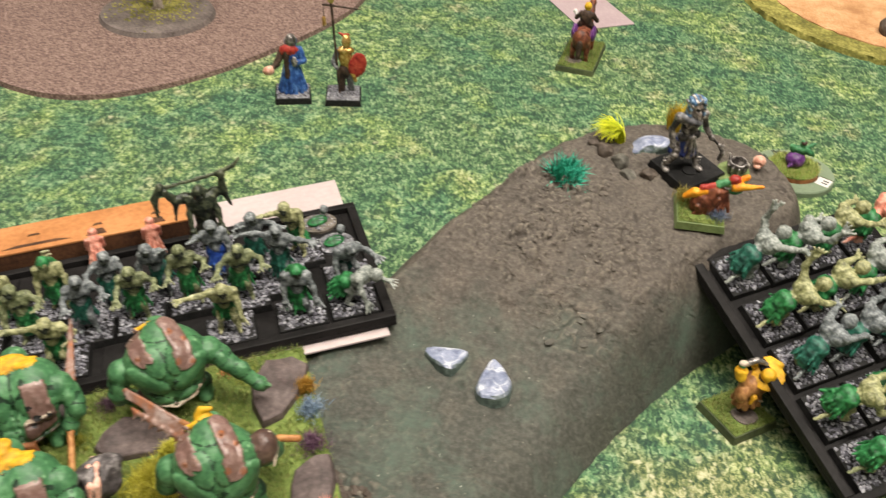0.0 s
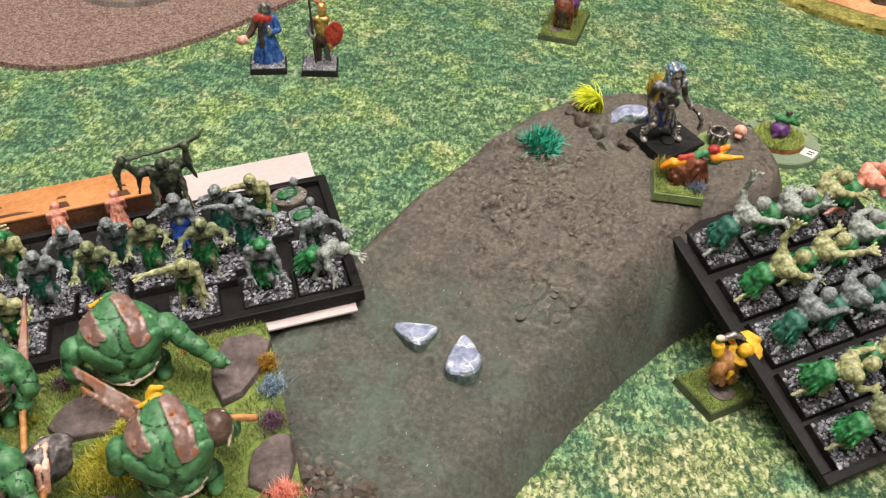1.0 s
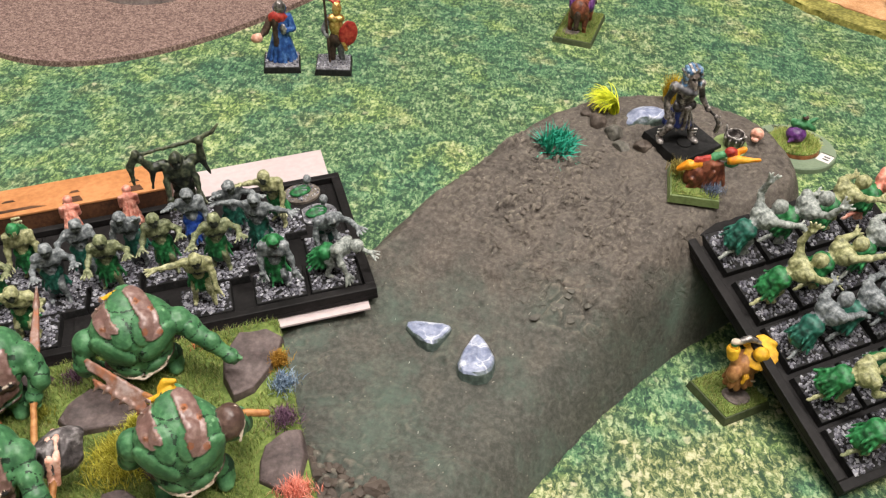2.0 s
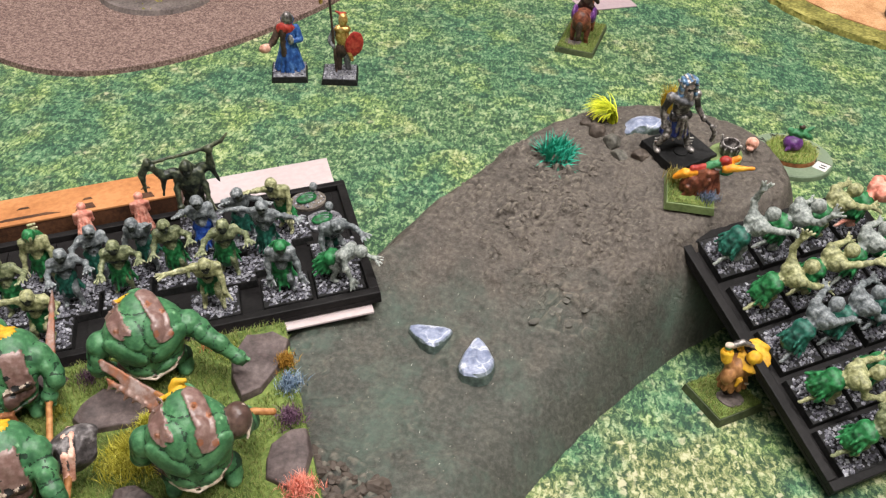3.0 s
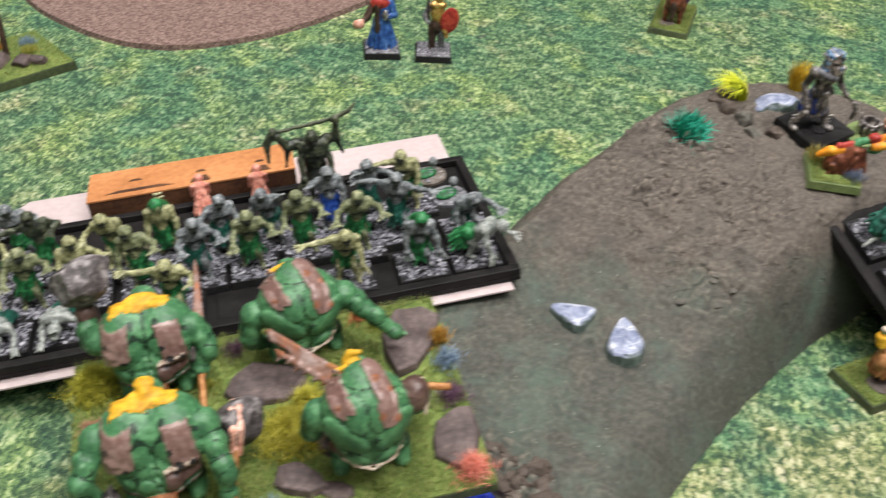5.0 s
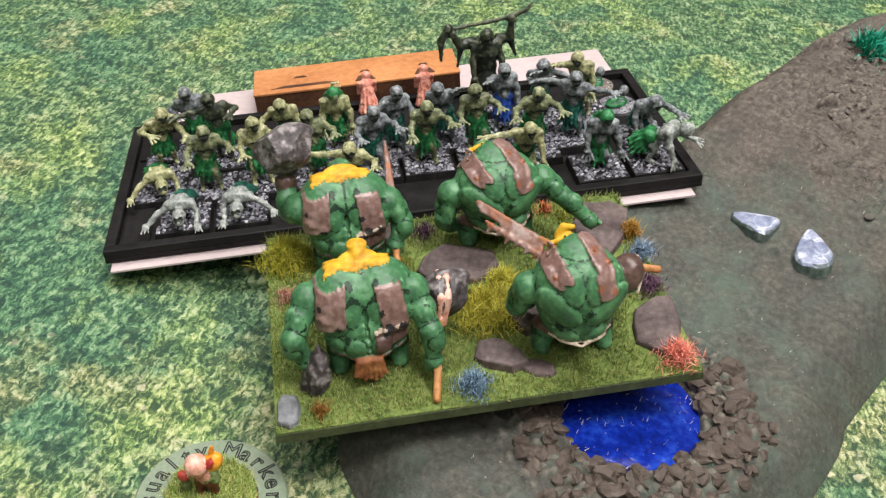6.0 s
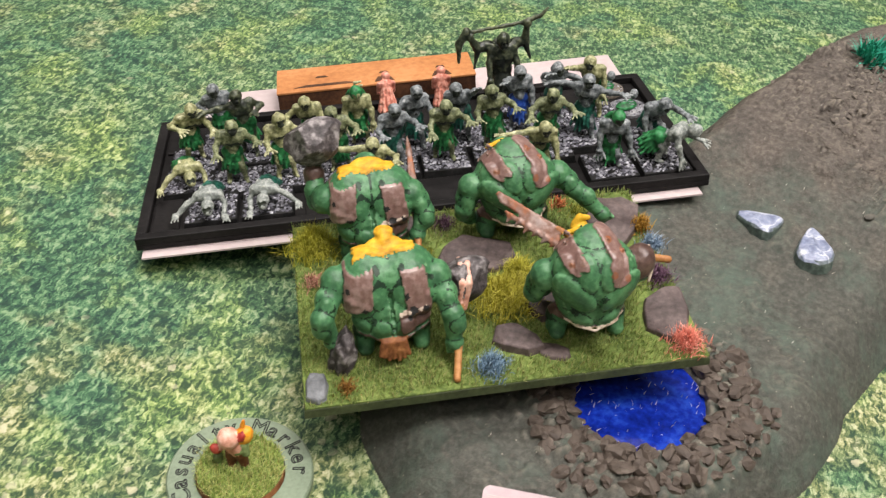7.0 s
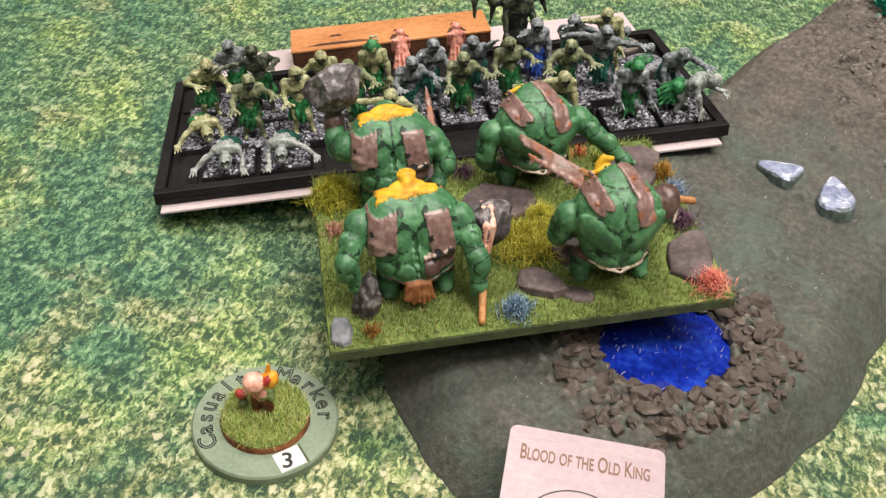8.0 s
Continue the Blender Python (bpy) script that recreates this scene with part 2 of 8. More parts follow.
INK = paint("black_ink", (0.01, 0.01, 0.01), (0.015, 0.015, 0.015), (0.02, 0.02, 0.02), relief=0)
LINE = paint("faint_printed_line", (0.42, 0.34, 0.32), (0.46, 0.38, 0.36), (0.5, 0.42, 0.4), relief=0)
MDF = paint("orange_laser_cut_board", (0.36, 0.140, 0.045), (0.46, 0.190, 0.065), (0.54, 0.245, 0.095), 350, 30, 0.6, relief=0.00005)
BOARDDARK = paint("dark_board_brown", (0.03, 0.012, 0.006), (0.07, 0.028, 0.012), (0.12, 0.05, 0.022), 600, 60, 0.7)
RESIN = paint("blue_pond_resin", (0.004, 0.012, 0.15), (0.006, 0.022, 0.28), (0.016, 0.06, 0.42), 420, 90, 0.09, relief=0.0005, spec=0.6)
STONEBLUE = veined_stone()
STONEGREY = paint("grey_stone", (0.06, 0.06, 0.07), (0.14, 0.14, 0.15), (0.3, 0.3, 0.31), 600, 120, 0.6, relief=0.0003)
HILLBROWN = paint("brown_plaster_lump", (0.080, 0.066, 0.053), (0.128, 0.107, 0.088), (0.215, 0.186, 0.152), 700, 200, 0.7, relief=0.0005)
HILLGREY = paint("grey_plaster_lump", (0.062, 0.058, 0.048), (0.098, 0.092, 0.076), (0.165, 0.155, 0.130), 700, 200, 0.7, relief=0.0005)
SLATE = paint("brown_slate_bark", (0.045, 0.032, 0.03), (0.085, 0.062, 0.058), (0.14, 0.105, 0.098), 450, 80, 0.65, relief=0.0003)
DARKROCK = paint("dark_cracked_rock", (0.022, 0.018, 0.018), (0.075, 0.064, 0.064), (0.30, 0.275, 0.27), 380, 200, 0.6, relief=0.0012)
GREYSLATE = paint("grey_slate", (0.085, 0.09, 0.095), (0.135, 0.142, 0.15), (0.20, 0.21, 0.22), 450, 80, 0.6, relief=0.0003)
TROLL = paint("green_troll_skin", (0.026, 0.096, 0.040), (0.046, 0.155, 0.062), (0.095, 0.250, 0.108), 380, 120, 0.46, relief=0.0003, spec=0.45, edge_highlight=(0.24, 0.44, 0.23))
# dark green for muscle creases, shade put into the colour, and for stitched scars
CREASE_AND_SCAR = paint("dark_green_crease_and_scar", (0.006, 0.022, 0.010), (0.010, 0.034, 0.016), (0.018, 0.05, 0.024), 500, 150, 0.5)
LEATHER = paint("brown_leather_plate", (0.115, 0.060, 0.050), (0.185, 0.105, 0.088), (0.285, 0.190, 0.165), 380, 70, 0.33, relief=0.00012, spec=0.6, edge_highlight=(0.36, 0.27, 0.235))
DARKLEATHER = paint("dark_brown_leather", (0.050, 0.026, 0.020), (0.088, 0.050, 0.040), (0.16, 0.10, 0.082), 380, 90, 0.4, relief=0.00015, spec=0.5)
CREAM = paint("cream_edging_paint", (0.38, 0.29, 0.22), (0.52, 0.42, 0.33), (0.64, 0.55, 0.45), 500, 120, 0.5, relief=0)
YELLOW = paint("mustard_cloth", (0.36, 0.17, 0.008), (0.58, 0.31, 0.014), (0.74, 0.45, 0.03), 420, 90, 0.6)
RUSTCLOTH = paint("rust_cloth", (0.14, 0.045, 0.015), (0.27, 0.10, 0.035), (0.42, 0.18, 0.07), 420, 90, 0.65)
WOOD = paint("orange_brown_haft", (0.20, 0.075, 0.02), (0.36, 0.15, 0.045), (0.5, 0.25, 0.09), 500, 80, 0.55)
STEEL = paint("rusty_steel", (0.30, 0.095, 0.03), (0.20, 0.105, 0.075), (0.34, 0.26, 0.235), 300, 120, 0.45, 0.2, 0.0002)
IRON = paint("dark_silver_metal", (0.022, 0.019, 0.018), (0.105, 0.093, 0.088), (0.50, 0.46, 0.43), 620, 260, 0.30, 0.45, 0.0003, 0.6, edge_highlight=(0.75, 0.70, 0.66))
STEELBLUE = paint("steel_blue_paint", (0.02, 0.05, 0.11), (0.06, 0.14, 0.25), (0.3, 0.42, 0.55), 600, 200, 0.4)
GUNMETAL = paint("dark_gunmetal", (0.012, 0.011, 0.012), (0.035, 0.032, 0.032), (0.14, 0.13, 0.125), 620, 260, 0.34, 0.4, 0.0003, 0.6)
FLESHSILVER = paint("silver_mask_paint", (0.12, 0.09, 0.08), (0.34, 0.28, 0.25), (0.68, 0.62, 0.58), 620, 260, 0.32, 0.3, 0.0002, 0.6)
GOLD = paint("gold_paint", (0.25, 0.12, 0.03), (0.55, 0.32, 0.09), (0.8, 0.6, 0.25), 700, 200, 0.35, 0.6)
RED = paint("red_paint", (0.18, 0.012, 0.01), (0.36, 0.03, 0.022), (0.5, 0.08, 0.05), 600, 150, 0.5)
BLUE = paint("blue_robe_paint", (0.008, 0.03, 0.13), (0.02, 0.08, 0.28), (0.12, 0.26, 0.55), 420, 150, 0.5)
NAVY = paint("navy_cloth_paint", (0.006, 0.01, 0.06), (0.014, 0.03, 0.15), (0.05, 0.09, 0.3), 420, 150, 0.5)
DARKBROWN = paint("dark_brown_paint", (0.018, 0.010, 0.007), (0.045, 0.026, 0.018), (0.10, 0.06, 0.042), 500, 150, 0.6)
REDBROWN = paint("red_brown_cloth_paint", (0.05, 0.012, 0.006), (0.13, 0.036, 0.018), (0.28, 0.09, 0.045), 420, 150, 0.5, edge_highlight=(0.40, 0.16, 0.08))
TAN = paint("tan_cloak_paint", (0.16, 0.065, 0.02), (0.30, 0.13, 0.045), (0.46, 0.23, 0.09), 420, 120, 0.55)
FLESH = paint("pink_flesh_paint", (0.45, 0.18, 0.12), (0.66, 0.33, 0.24), (0.8, 0.5, 0.4), 600, 150, 0.5)
ORANGE = paint("orange_paint", (0.55, 0.16, 0.01), (0.78, 0.28, 0.015), (0.85, 0.42, 0.04), 500, 150, 0.45)
PURPLE = paint("purple_paint", (0.05, 0.012, 0.08), (0.12, 0.035, 0.17), (0.26, 0.12, 0.32), 500, 150, 0.4)
LEAFGREEN = paint("leaf_green_paint", (0.015, 0.08, 0.03), (0.04, 0.18, 0.07), (0.1, 0.32, 0.14), 500, 150, 0.5)
OLIVEBASE = paint("olive_green_base_paint", (0.11, 0.15, 0.05), (0.155, 0.21, 0.075), (0.2, 0.26, 0.1), 500, 100, 0.55)
EDGEGREEN = paint("dark_olive_base_edge", (0.035, 0.045, 0.02), (0.055, 0.07, 0.03), (0.085, 0.105, 0.045), 500, 100, 0.6)
RINGGREEN = paint("sage_green_marker_plastic", (0.14, 0.185, 0.12), (0.17, 0.22, 0.145), (0.20, 0.25, 0.17), 900, 60, 0.5, relief=0.00006)
MUD = paint("brown_mud_base", (0.07, 0.055, 0.05), (0.13, 0.105, 0.095), (0.19, 0.155, 0.14), 600, 100, 0.8)
GRITBROWN = paint("gritty_brown_terrain", (0.075, 0.042, 0.034), (0.165, 0.105, 0.088), (0.32, 0.225, 0.19), 1000, 500, 0.85, relief=0.0009)
SAND = paint("orange_sand", (0.36, 0.17, 0.07), (0.52, 0.28, 0.13), (0.66, 0.4, 0.22), 900, 60, 0.9, relief=0.0004)
YELLOWFLOCK = paint("yellow_flock", (0.09, 0.085, 0.018), (0.21, 0.195, 0.045), (0.42, 0.38, 0.11), 420, 60, 0.9, relief=0.0006)
GRASS = island_paint("static_grass", [(0.10, 0.16, 0.030), (0.19, 0.26, 0.055), (0.27, 0.33, 0.085), (0.13, 0.21, 0.045), (0.36, 0.35, 0.13), (0.22, 0.20, 0.07)])
LONGGRASS = island_paint("long_static_grass", [(0.18, 0.27, 0.05), (0.32, 0.42, 0.09), (0.46, 0.52, 0.16), (0.22, 0.37, 0.08), (0.56, 0.54, 0.22), (0.36, 0.31, 0.10)])
GREENBASE = paint("green_flocked_ground", (0.055, 0.085, 0.018), (0.115, 0.165, 0.036), (0.20, 0.25, 0.065), 700, 80, 0.9, relief=0.0004)
GRAVEL = island_paint("grey_base_gravel", [(0.014, 0.013, 0.017), (0.10, 0.10, 0.12), (0.30, 0.30, 0.34), (0.04, 0.04, 0.052), (0.50, 0.50, 0.54), (0.13, 0.125, 0.155), (0.022, 0.021, 0.027)], 0.55)
RUBBLE = paint("brown_rubble", (0.048, 0.036, 0.028), (0.086, 0.066, 0.052), (0.145, 0.117, 0.095), 520, 160, 0.7, relief=0.0006)
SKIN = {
    "yellow": paint("sickly_yellow_skin", (0.100, 0.106, 0.045), (0.238, 0.245, 0.108), (0.432, 0.426, 0.229), 950, 420, 0.5, relief=0.00035, edge_highlight=(0.612, 0.595, 0.391)),
    "olive": paint("olive_skin", (0.046, 0.056, 0.026), (0.115, 0.136, 0.063), (0.266, 0.284, 0.156), 950, 420, 0.5, relief=0.00035, edge_highlight=(0.442, 0.459, 0.272)),
    "grey": paint("ash_grey_skin", (0.048, 0.056, 0.060), (0.119, 0.136, 0.143), (0.269, 0.289, 0.293), 950, 420, 0.5, relief=0.00035, edge_highlight=(0.442, 0.468, 0.468)),
    "pale": paint("pale_bone_skin", (0.087, 0.099, 0.092), (0.203, 0.227, 0.210), (0.384, 0.406, 0.374), 950, 420, 0.5, relief=0.00035, edge_highlight=(0.578, 0.595, 0.544)),
    "dark": paint("black_green_skin", (0.006, 0.009, 0.006), (0.025, 0.034, 0.022), (0.102, 0.114, 0.066), 520, 230, 0.4, relief=0.00035, edge_highlight=(0.208, 0.224, 0.128)),
    "pink": paint("coral_pink_primer", (0.45, 0.13, 0.085), (0.66, 0.24, 0.17), (0.80, 0.42, 0.32), 520, 230, 0.55, relief=0.0003, edge_highlight=(0.85, 0.55, 0.45)),
}
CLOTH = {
    "green": paint("emerald_rag_paint", (0.002, 0.027, 0.008), (0.009, 0.102, 0.027), (0.034, 0.221, 0.072), 420, 200, 0.5, relief=0.0002, edge_highlight=(0.063, 0.360, 0.126)),
    "teal": paint("dark_teal_rag_paint", (0.002, 0.019, 0.014), (0.007, 0.064, 0.044), (0.025, 0.145, 0.102), 420, 200, 0.5, relief=0.0002, edge_highlight=(0.045, 0.243, 0.171)),
    "blue": paint("royal_blue_rag_paint", (0.004, 0.02, 0.12), (0.012, 0.05, 0.30), (0.06, 0.16, 0.5), 420, 200, 0.5, relief=0.0002, edge_highlight=(0.12, 0.26, 0.62)),
    "dark": paint("black_rag_paint", (0.006, 0.008, 0.006), (0.018, 0.022, 0.017), (0.05, 0.06, 0.045), 420, 200, 0.5),
    "pink": SKIN["pink"],
}


# ---- mesh tools ----
def mesh_of(name, verts, faces, mats, index=None, smooth=False):
    me = bpy.data.meshes.new(name)
    me.from_pydata([tuple(v) for v in verts], [], [tuple(f) for f in faces])
    for m in mats:
        me.materials.append(m)
    if index is not None:
        me.polygons.foreach_set("material_index", np.asarray(index, dtype=np.int32))
    if smooth:
        me.polygons.foreach_set("use_smooth", np.ones(len(me.polygons), dtype=bool))
    me.update()
    return me


def part(name, data, parent, m=None, label=""):
    """One mesh under a thing or a part; data: a mesh, or a bmesh with its material."""
    if isinstance(data, bmesh.types.BMesh):
        me = bpy.data.meshes.new(name)
        data.to_mesh(me)
        data.free()
        data = me
    if m and not data.materials:
        data.materials.append(m)
    ob = new(name, data)
    ob.parent = parent
    return tagged(ob, label)


def thing(name, m, label, category, group="", kind=""):
    ob = new(name)
    ob.empty_display_size = 0.01
    ob.matrix_world = m
    return tagged(ob, label, category, group, kind)


def slab(outline, z0, z1, bevel=0.0, taper=0.0, segments=2):
    """A plate from a closed outline (x, y), with a softened top edge; taper draws the top in."""
    bm = bmesh.new()
    n = len(outline)
    cx, cy = sum(p[0] for p in outline) / n, sum(p[1] for p in outline) / n
    low = [bm.verts.new((x, y, z0)) for x, y in outline]
    top = []
    for x, y in outline:
        d = math.hypot(x - cx, y - cy)
        k = 1 - taper / d if d else 1
        top.append(bm.verts.new((cx + (x - cx) * k, cy + (y - cy) * k, z1)))
    bm.faces.new(low[::-1])
    cap = bm.faces.new(top)
    for i in range(n):
        bm.faces.new((low[i], low[(i + 1) % n], top[(i + 1) % n], top[i]))
    if bevel:
        bmesh.ops.bevel(bm, geom=list(cap.edges), offset=bevel, segments=segments, affect="EDGES", profile=0.5)
    return bm


def rect(x0, y0, x1, y1):
    return [(x0, y0), (x1, y0), (x1, y1), (x0, y1)]


def disc(r, n=64, cx=0.0, cy=0.0, ry=None):
    return [(cx + r * math.cos(2 * math.pi * i / n), cy + (ry or r) * math.sin(2 * math.pi * i / n)) for i in range(n)]


def box(bm, x0, y0, z0, x1, y1, z1, bevel=0.0):
    made = bmesh.ops.create_cube(bm, size=1.0)["verts"]
    for v in made:
        v.co = Vector((x0 + (v.co.x + 0.5) * (x1 - x0), y0 + (v.co.y + 0.5) * (y1 - y0), z0 + (v.co.z + 0.5) * (z1 - z0)))
    if bevel:
        bmesh.ops.bevel(bm, geom=list({e for v in made for e in v.link_edges}), offset=bevel, segments=2, affect="EDGES", profile=0.5)
    return bm


def smooth_loop(points, rounds=3):
    p = np.array(points, float)
    for _ in range(rounds):
        q = np.roll(p, -1, 0)
        p = np.stack([0.75 * p + 0.25 * q, 0.25 * p + 0.75 * q], 1).reshape(-1, 2)
    return p


def hash3(i, j, k):
    n = (i * 374761393 + j * 668265263 + k * 2147483647 // 7 * 31) & 0xFFFFFFFF
    n = ((n ^ (n >> 13)) * 1274126177) & 0xFFFFFFFF
    return ((n ^ (n >> 16)) & 0xFFFF) / 65535.0


def vnoise(x, y, z=0.0):
    """Smooth value noise, 0 to 1."""
    x, y, z = np.broadcast_arrays(np.asarray(x, float) + 1000, np.asarray(y, float) + 1000, np.asarray(z, float) + 1000)
    i, j, k = (np.floor(a).astype(np.int64) for a in (x, y, z))
    u, v, w = x - i, y - j, z - k
    u, v, w = (a * a * (3 - 2 * a) for a in (u, v, w))
    total = 0
    for a in (0, 1):
        for b in (0, 1):
            for c in (0, 1):
                total = total + hash3(i + a, j + b, k + c) * (u if a else 1 - u) * (v if b else 1 - v) * (w if c else 1 - w)
    return total


def fbm(x, y, octaves=4, gain=0.5):
    total, amp, norm = 0, 1.0, 0
    for o in range(octaves):
        total = total + amp * vnoise(x * 2**o + 17 * o, y * 2**o - 9 * o)
        norm += amp
        amp *= gain
    return total / norm


def worley(x, y):
    """Distances to the nearest and second nearest of jittered points, and the nearest one's own number."""
    i, j = np.floor(x).astype(np.int64), np.floor(y).astype(np.int64)
    best, second, own = np.full(x.shape, 9.0), np.full(x.shape, 9.0), np.zeros(x.shape)
    for a in (-1, 0, 1):
        for b in (-1, 0, 1):
            px, py = i + a + hash3(i + a + 500, j + b + 500, 3), j + b + hash3(i + a + 500, j + b + 500, 7)
            d = np.hypot(px - x, py - y)
            near = d < best
            second = np.where(near, best, np.minimum(second, d))
            own = np.where(near, hash3(i + a + 500, j + b + 500, 11), own)
            best = np.where(near, d, best)
    return best, second, own


# ---- sculpting: blended solids turned into one mesh ----
def sculpt(solids, cell, mats, noise_amp=0.0, noise_freq=0.5, name="figure", pad=2.0, crease_shade=0, width=0.3):
    """Solids in millimetres, in order: ('c', a, b, ra, rb, mat, blend) capsule, ('e', centre, radii, turn, mat, blend)
    ellipsoid, ('x', a, b, ra, rb, mat, blend) carved capsule with its groove coloured by mat, ('p', test, thickness,
    mat) raised patch. Seams between two solids of paint 0 can get a dark paint: crease shade put into the colour, like
    a wash. Returns one mesh in metres."""
    lo, hi = np.full(3, 1e9), np.full(3, -1e9)
    for s in solids:
        if s[0] == "c":
            for p, r in ((s[1], s[3]), (s[2], s[4])):
                lo, hi = np.minimum(lo, np.array(p) - r), np.maximum(hi, np.array(p) + r)
        elif s[0] == "e":
            lo, hi = np.minimum(lo, np.array(s[1]) - max(s[2])), np.maximum(hi, np.array(s[1]) + max(s[2]))
    lo, hi = lo - pad, hi + pad
    dims = np.ceil((hi - lo) / cell).astype(int) + 1
    axes = [lo[n] + cell * np.arange(dims[n]) for n in range(3)]
    D = np.full(dims, 50.0)
    R, R2 = np.full(dims, 50.0), np.full(dims, 50.0)
    M = np.zeros(dims, dtype=np.int16)
    for s in solids:
        if s[0] == "p":
            gx, gy, gz = np.meshgrid(*axes, indexing="ij", sparse=True)
            mask = s[1](gx, gy, gz) & (np.abs(D) < 4)
            D = np.where(mask, D - s[2], D)
            M[mask] = s[3]
            continue
        blend = s[6] if s[0] in "cx" else s[5]
        if s[0] in "cx":
            a, b = np.array(s[1], float), np.array(s[2], float)
            reach = max(s[3], s[4]) + 2 * blend + 2 * cell + 0.8
            l, h = np.minimum(a, b) - reach, np.maximum(a, b) + reach
        else:
            c = np.array(s[1], float)
            reach = max(s[2]) + 2 * blend + 2 * cell + 0.8
            l, h = c - reach, c + reach
        i0 = np.clip(((l - lo) / cell).astype(int), 0, dims - 1)
        i1 = np.clip(((h - lo) / cell).astype(int) + 2, 1, dims)
        sl = tuple(slice(i0[n], i1[n]) for n in range(3))
        gx, gy, gz = np.meshgrid(*(axes[n][sl[n]] for n in range(3)), indexing="ij", sparse=True)
        if s[0] in "cx":
            ab = b - a
            t = np.clip(((gx - a[0]) * ab[0] + (gy - a[1]) * ab[1] + (gz - a[2]) * ab[2]) / max(1e-9, ab.dot(ab)), 0, 1)
            d = np.sqrt((gx - a[0] - t * ab[0]) ** 2 + (gy - a[1] - t * ab[1]) ** 2 + (gz - a[2] - t * ab[2]) ** 2) - (s[3] + t * (s[4] - s[3]))
        else:
            turn = np.array(Euler([radians(v) for v in s[3]]).to_matrix())
            px, py, pz = gx - c[0], gy - c[1], gz - c[2]
            q = [turn[0][n] * px + turn[1][n] * py + turn[2][n] * pz for n in range(3)]
            r = s[2]
            k0 = np.sqrt(sum((q[n] / r[n]) ** 2 for n in range(3)))
            k1 = np.sqrt(sum((q[n] / r[n] ** 2) ** 2 for n in range(3))) + 1e-9
            d = k0 * (k0 - 1) / k1
        old = D[sl]
        if s[0] == "x":
            k = blend
            e = np.maximum(k - np.abs(old + d), 0) / k
            D[sl] = np.maximum(old, -d) + e * e * k / 4
            if s[5]:
                M[sl] = np.where((d < 0.35) & (np.abs(old) < 2.5), s[5], M[sl])
            continue
        k = max(blend, 1e-3)
        e = np.maximum(k - np.abs(old - d), 0) / k
        D[sl] = np.minimum(old, d) - e * e * k / 4
        mat = s[5] if s[0] == "c" else s[4]
        closer = d < R[sl]
        M[sl] = np.where(closer, mat, M[sl])
        R2[sl] = np.where(closer, R[sl], np.minimum(R2[sl], d))
        R[sl] = np.where(closer, d, R[sl])
    if crease_shade:
        M[(R2 - R < width) & (M == 0) & (np.abs(D) < 1.2)] = crease_shade
    if noise_amp:
        band = np.argwhere(np.abs(D) < 3 * cell + noise_amp)
        p = lo + band * cell
        n = 0.65 * vnoise(*(p * noise_freq).T) + 0.35 * vnoise(*(p * noise_freq * 2.3 + 40).T)
        D[tuple(band.T)] += noise_amp * (2 * n - 1)
    inside = D < 0
    s8 = [(a, b, c) for a in (0, 1) for b in (0, 1) for c in (0, 1)]
    n1 = dims - 1
    count = sum(inside[a:a + n1[0], b:b + n1[1], c:c + n1[2]].astype(np.int8) for a, b, c in s8)
    act = np.argwhere((count > 0) & (count < 8))
    corner = {o: D[act[:, 0] + o[0], act[:, 1] + o[1], act[:, 2] + o[2]] for o in s8}
    total, hits = np.zeros((len(act), 3)), np.zeros(len(act))
    for o in s8:
        for ax in range(3):
            if o[ax] == 0:
                o2 = tuple(1 if n == ax else o[n] for n in range(3))
                da, db = corner[o], corner[o2]
                cross = (da < 0) != (db < 0)
                t = np.where(cross, da / np.where(cross, da - db, 1), 0)
                p = np.tile(np.array(o, float), (len(act), 1))
                p[:, ax] += t
                total += p * cross[:, None]
                hits += cross
    local = total / hits[:, None]
    verts = (lo + (act + local) * cell) * MM
    near = act + (local > 0.5)
    vmat = M[tuple(near.T)]
    ids = -np.ones(n1, dtype=np.int64)
    ids[tuple(act.T)] = np.arange(len(act))
    faces = []
    for ax in range(3):
        u, v = (ax + 1) % 3, (ax + 2) % 3
        first = tuple(slice(0, -1) if n == ax else slice(None) for n in range(3))
        last = tuple(slice(1, None) if n == ax else slice(None) for n in range(3))
        edge = np.argwhere(inside[first] != inside[last])
        ok = (edge[:, u] > 0) & (edge[:, v] > 0) & (edge[:, u] < n1[u]) & (edge[:, v] < n1[v])
        edge = edge[ok]
        flip = inside[first][tuple(edge.T)]
        quad = []
        for du, dv in ((1, 1), (0, 1), (0, 0), (1, 0)):
            e = edge.copy()
            e[:, u] -= du
            e[:, v] -= dv
            quad.append(ids[tuple(e.T)])
        quad = np.stack(quad, 1)
        quad[~flip] = quad[~flip][:, ::-1]
        faces.append(quad)
    faces = np.concatenate(faces)
    me = bpy.data.meshes.new(name)
    me.vertices.add(len(verts))
    me.vertices.foreach_set("co", verts.astype(np.float32).ravel())
    me.loops.add(4 * len(faces))
    me.loops.foreach_set("vertex_index", faces.astype(np.int32).ravel())
    me.polygons.add(len(faces))
    me.polygons.foreach_set("loop_start", np.arange(0, 4 * len(faces), 4, dtype=np.int32))
    for m in mats:
        me.materials.append(m)
    me.polygons.foreach_set("material_index", np.sort(vmat[faces], 1)[:, 2].astype(np.int32) if len(mats) > 1 else np.zeros(len(faces), np.int32))
    me.polygons.foreach_set("use_smooth", np.ones(len(faces), dtype=bool))
    me.update()
    me.validate()
    return me


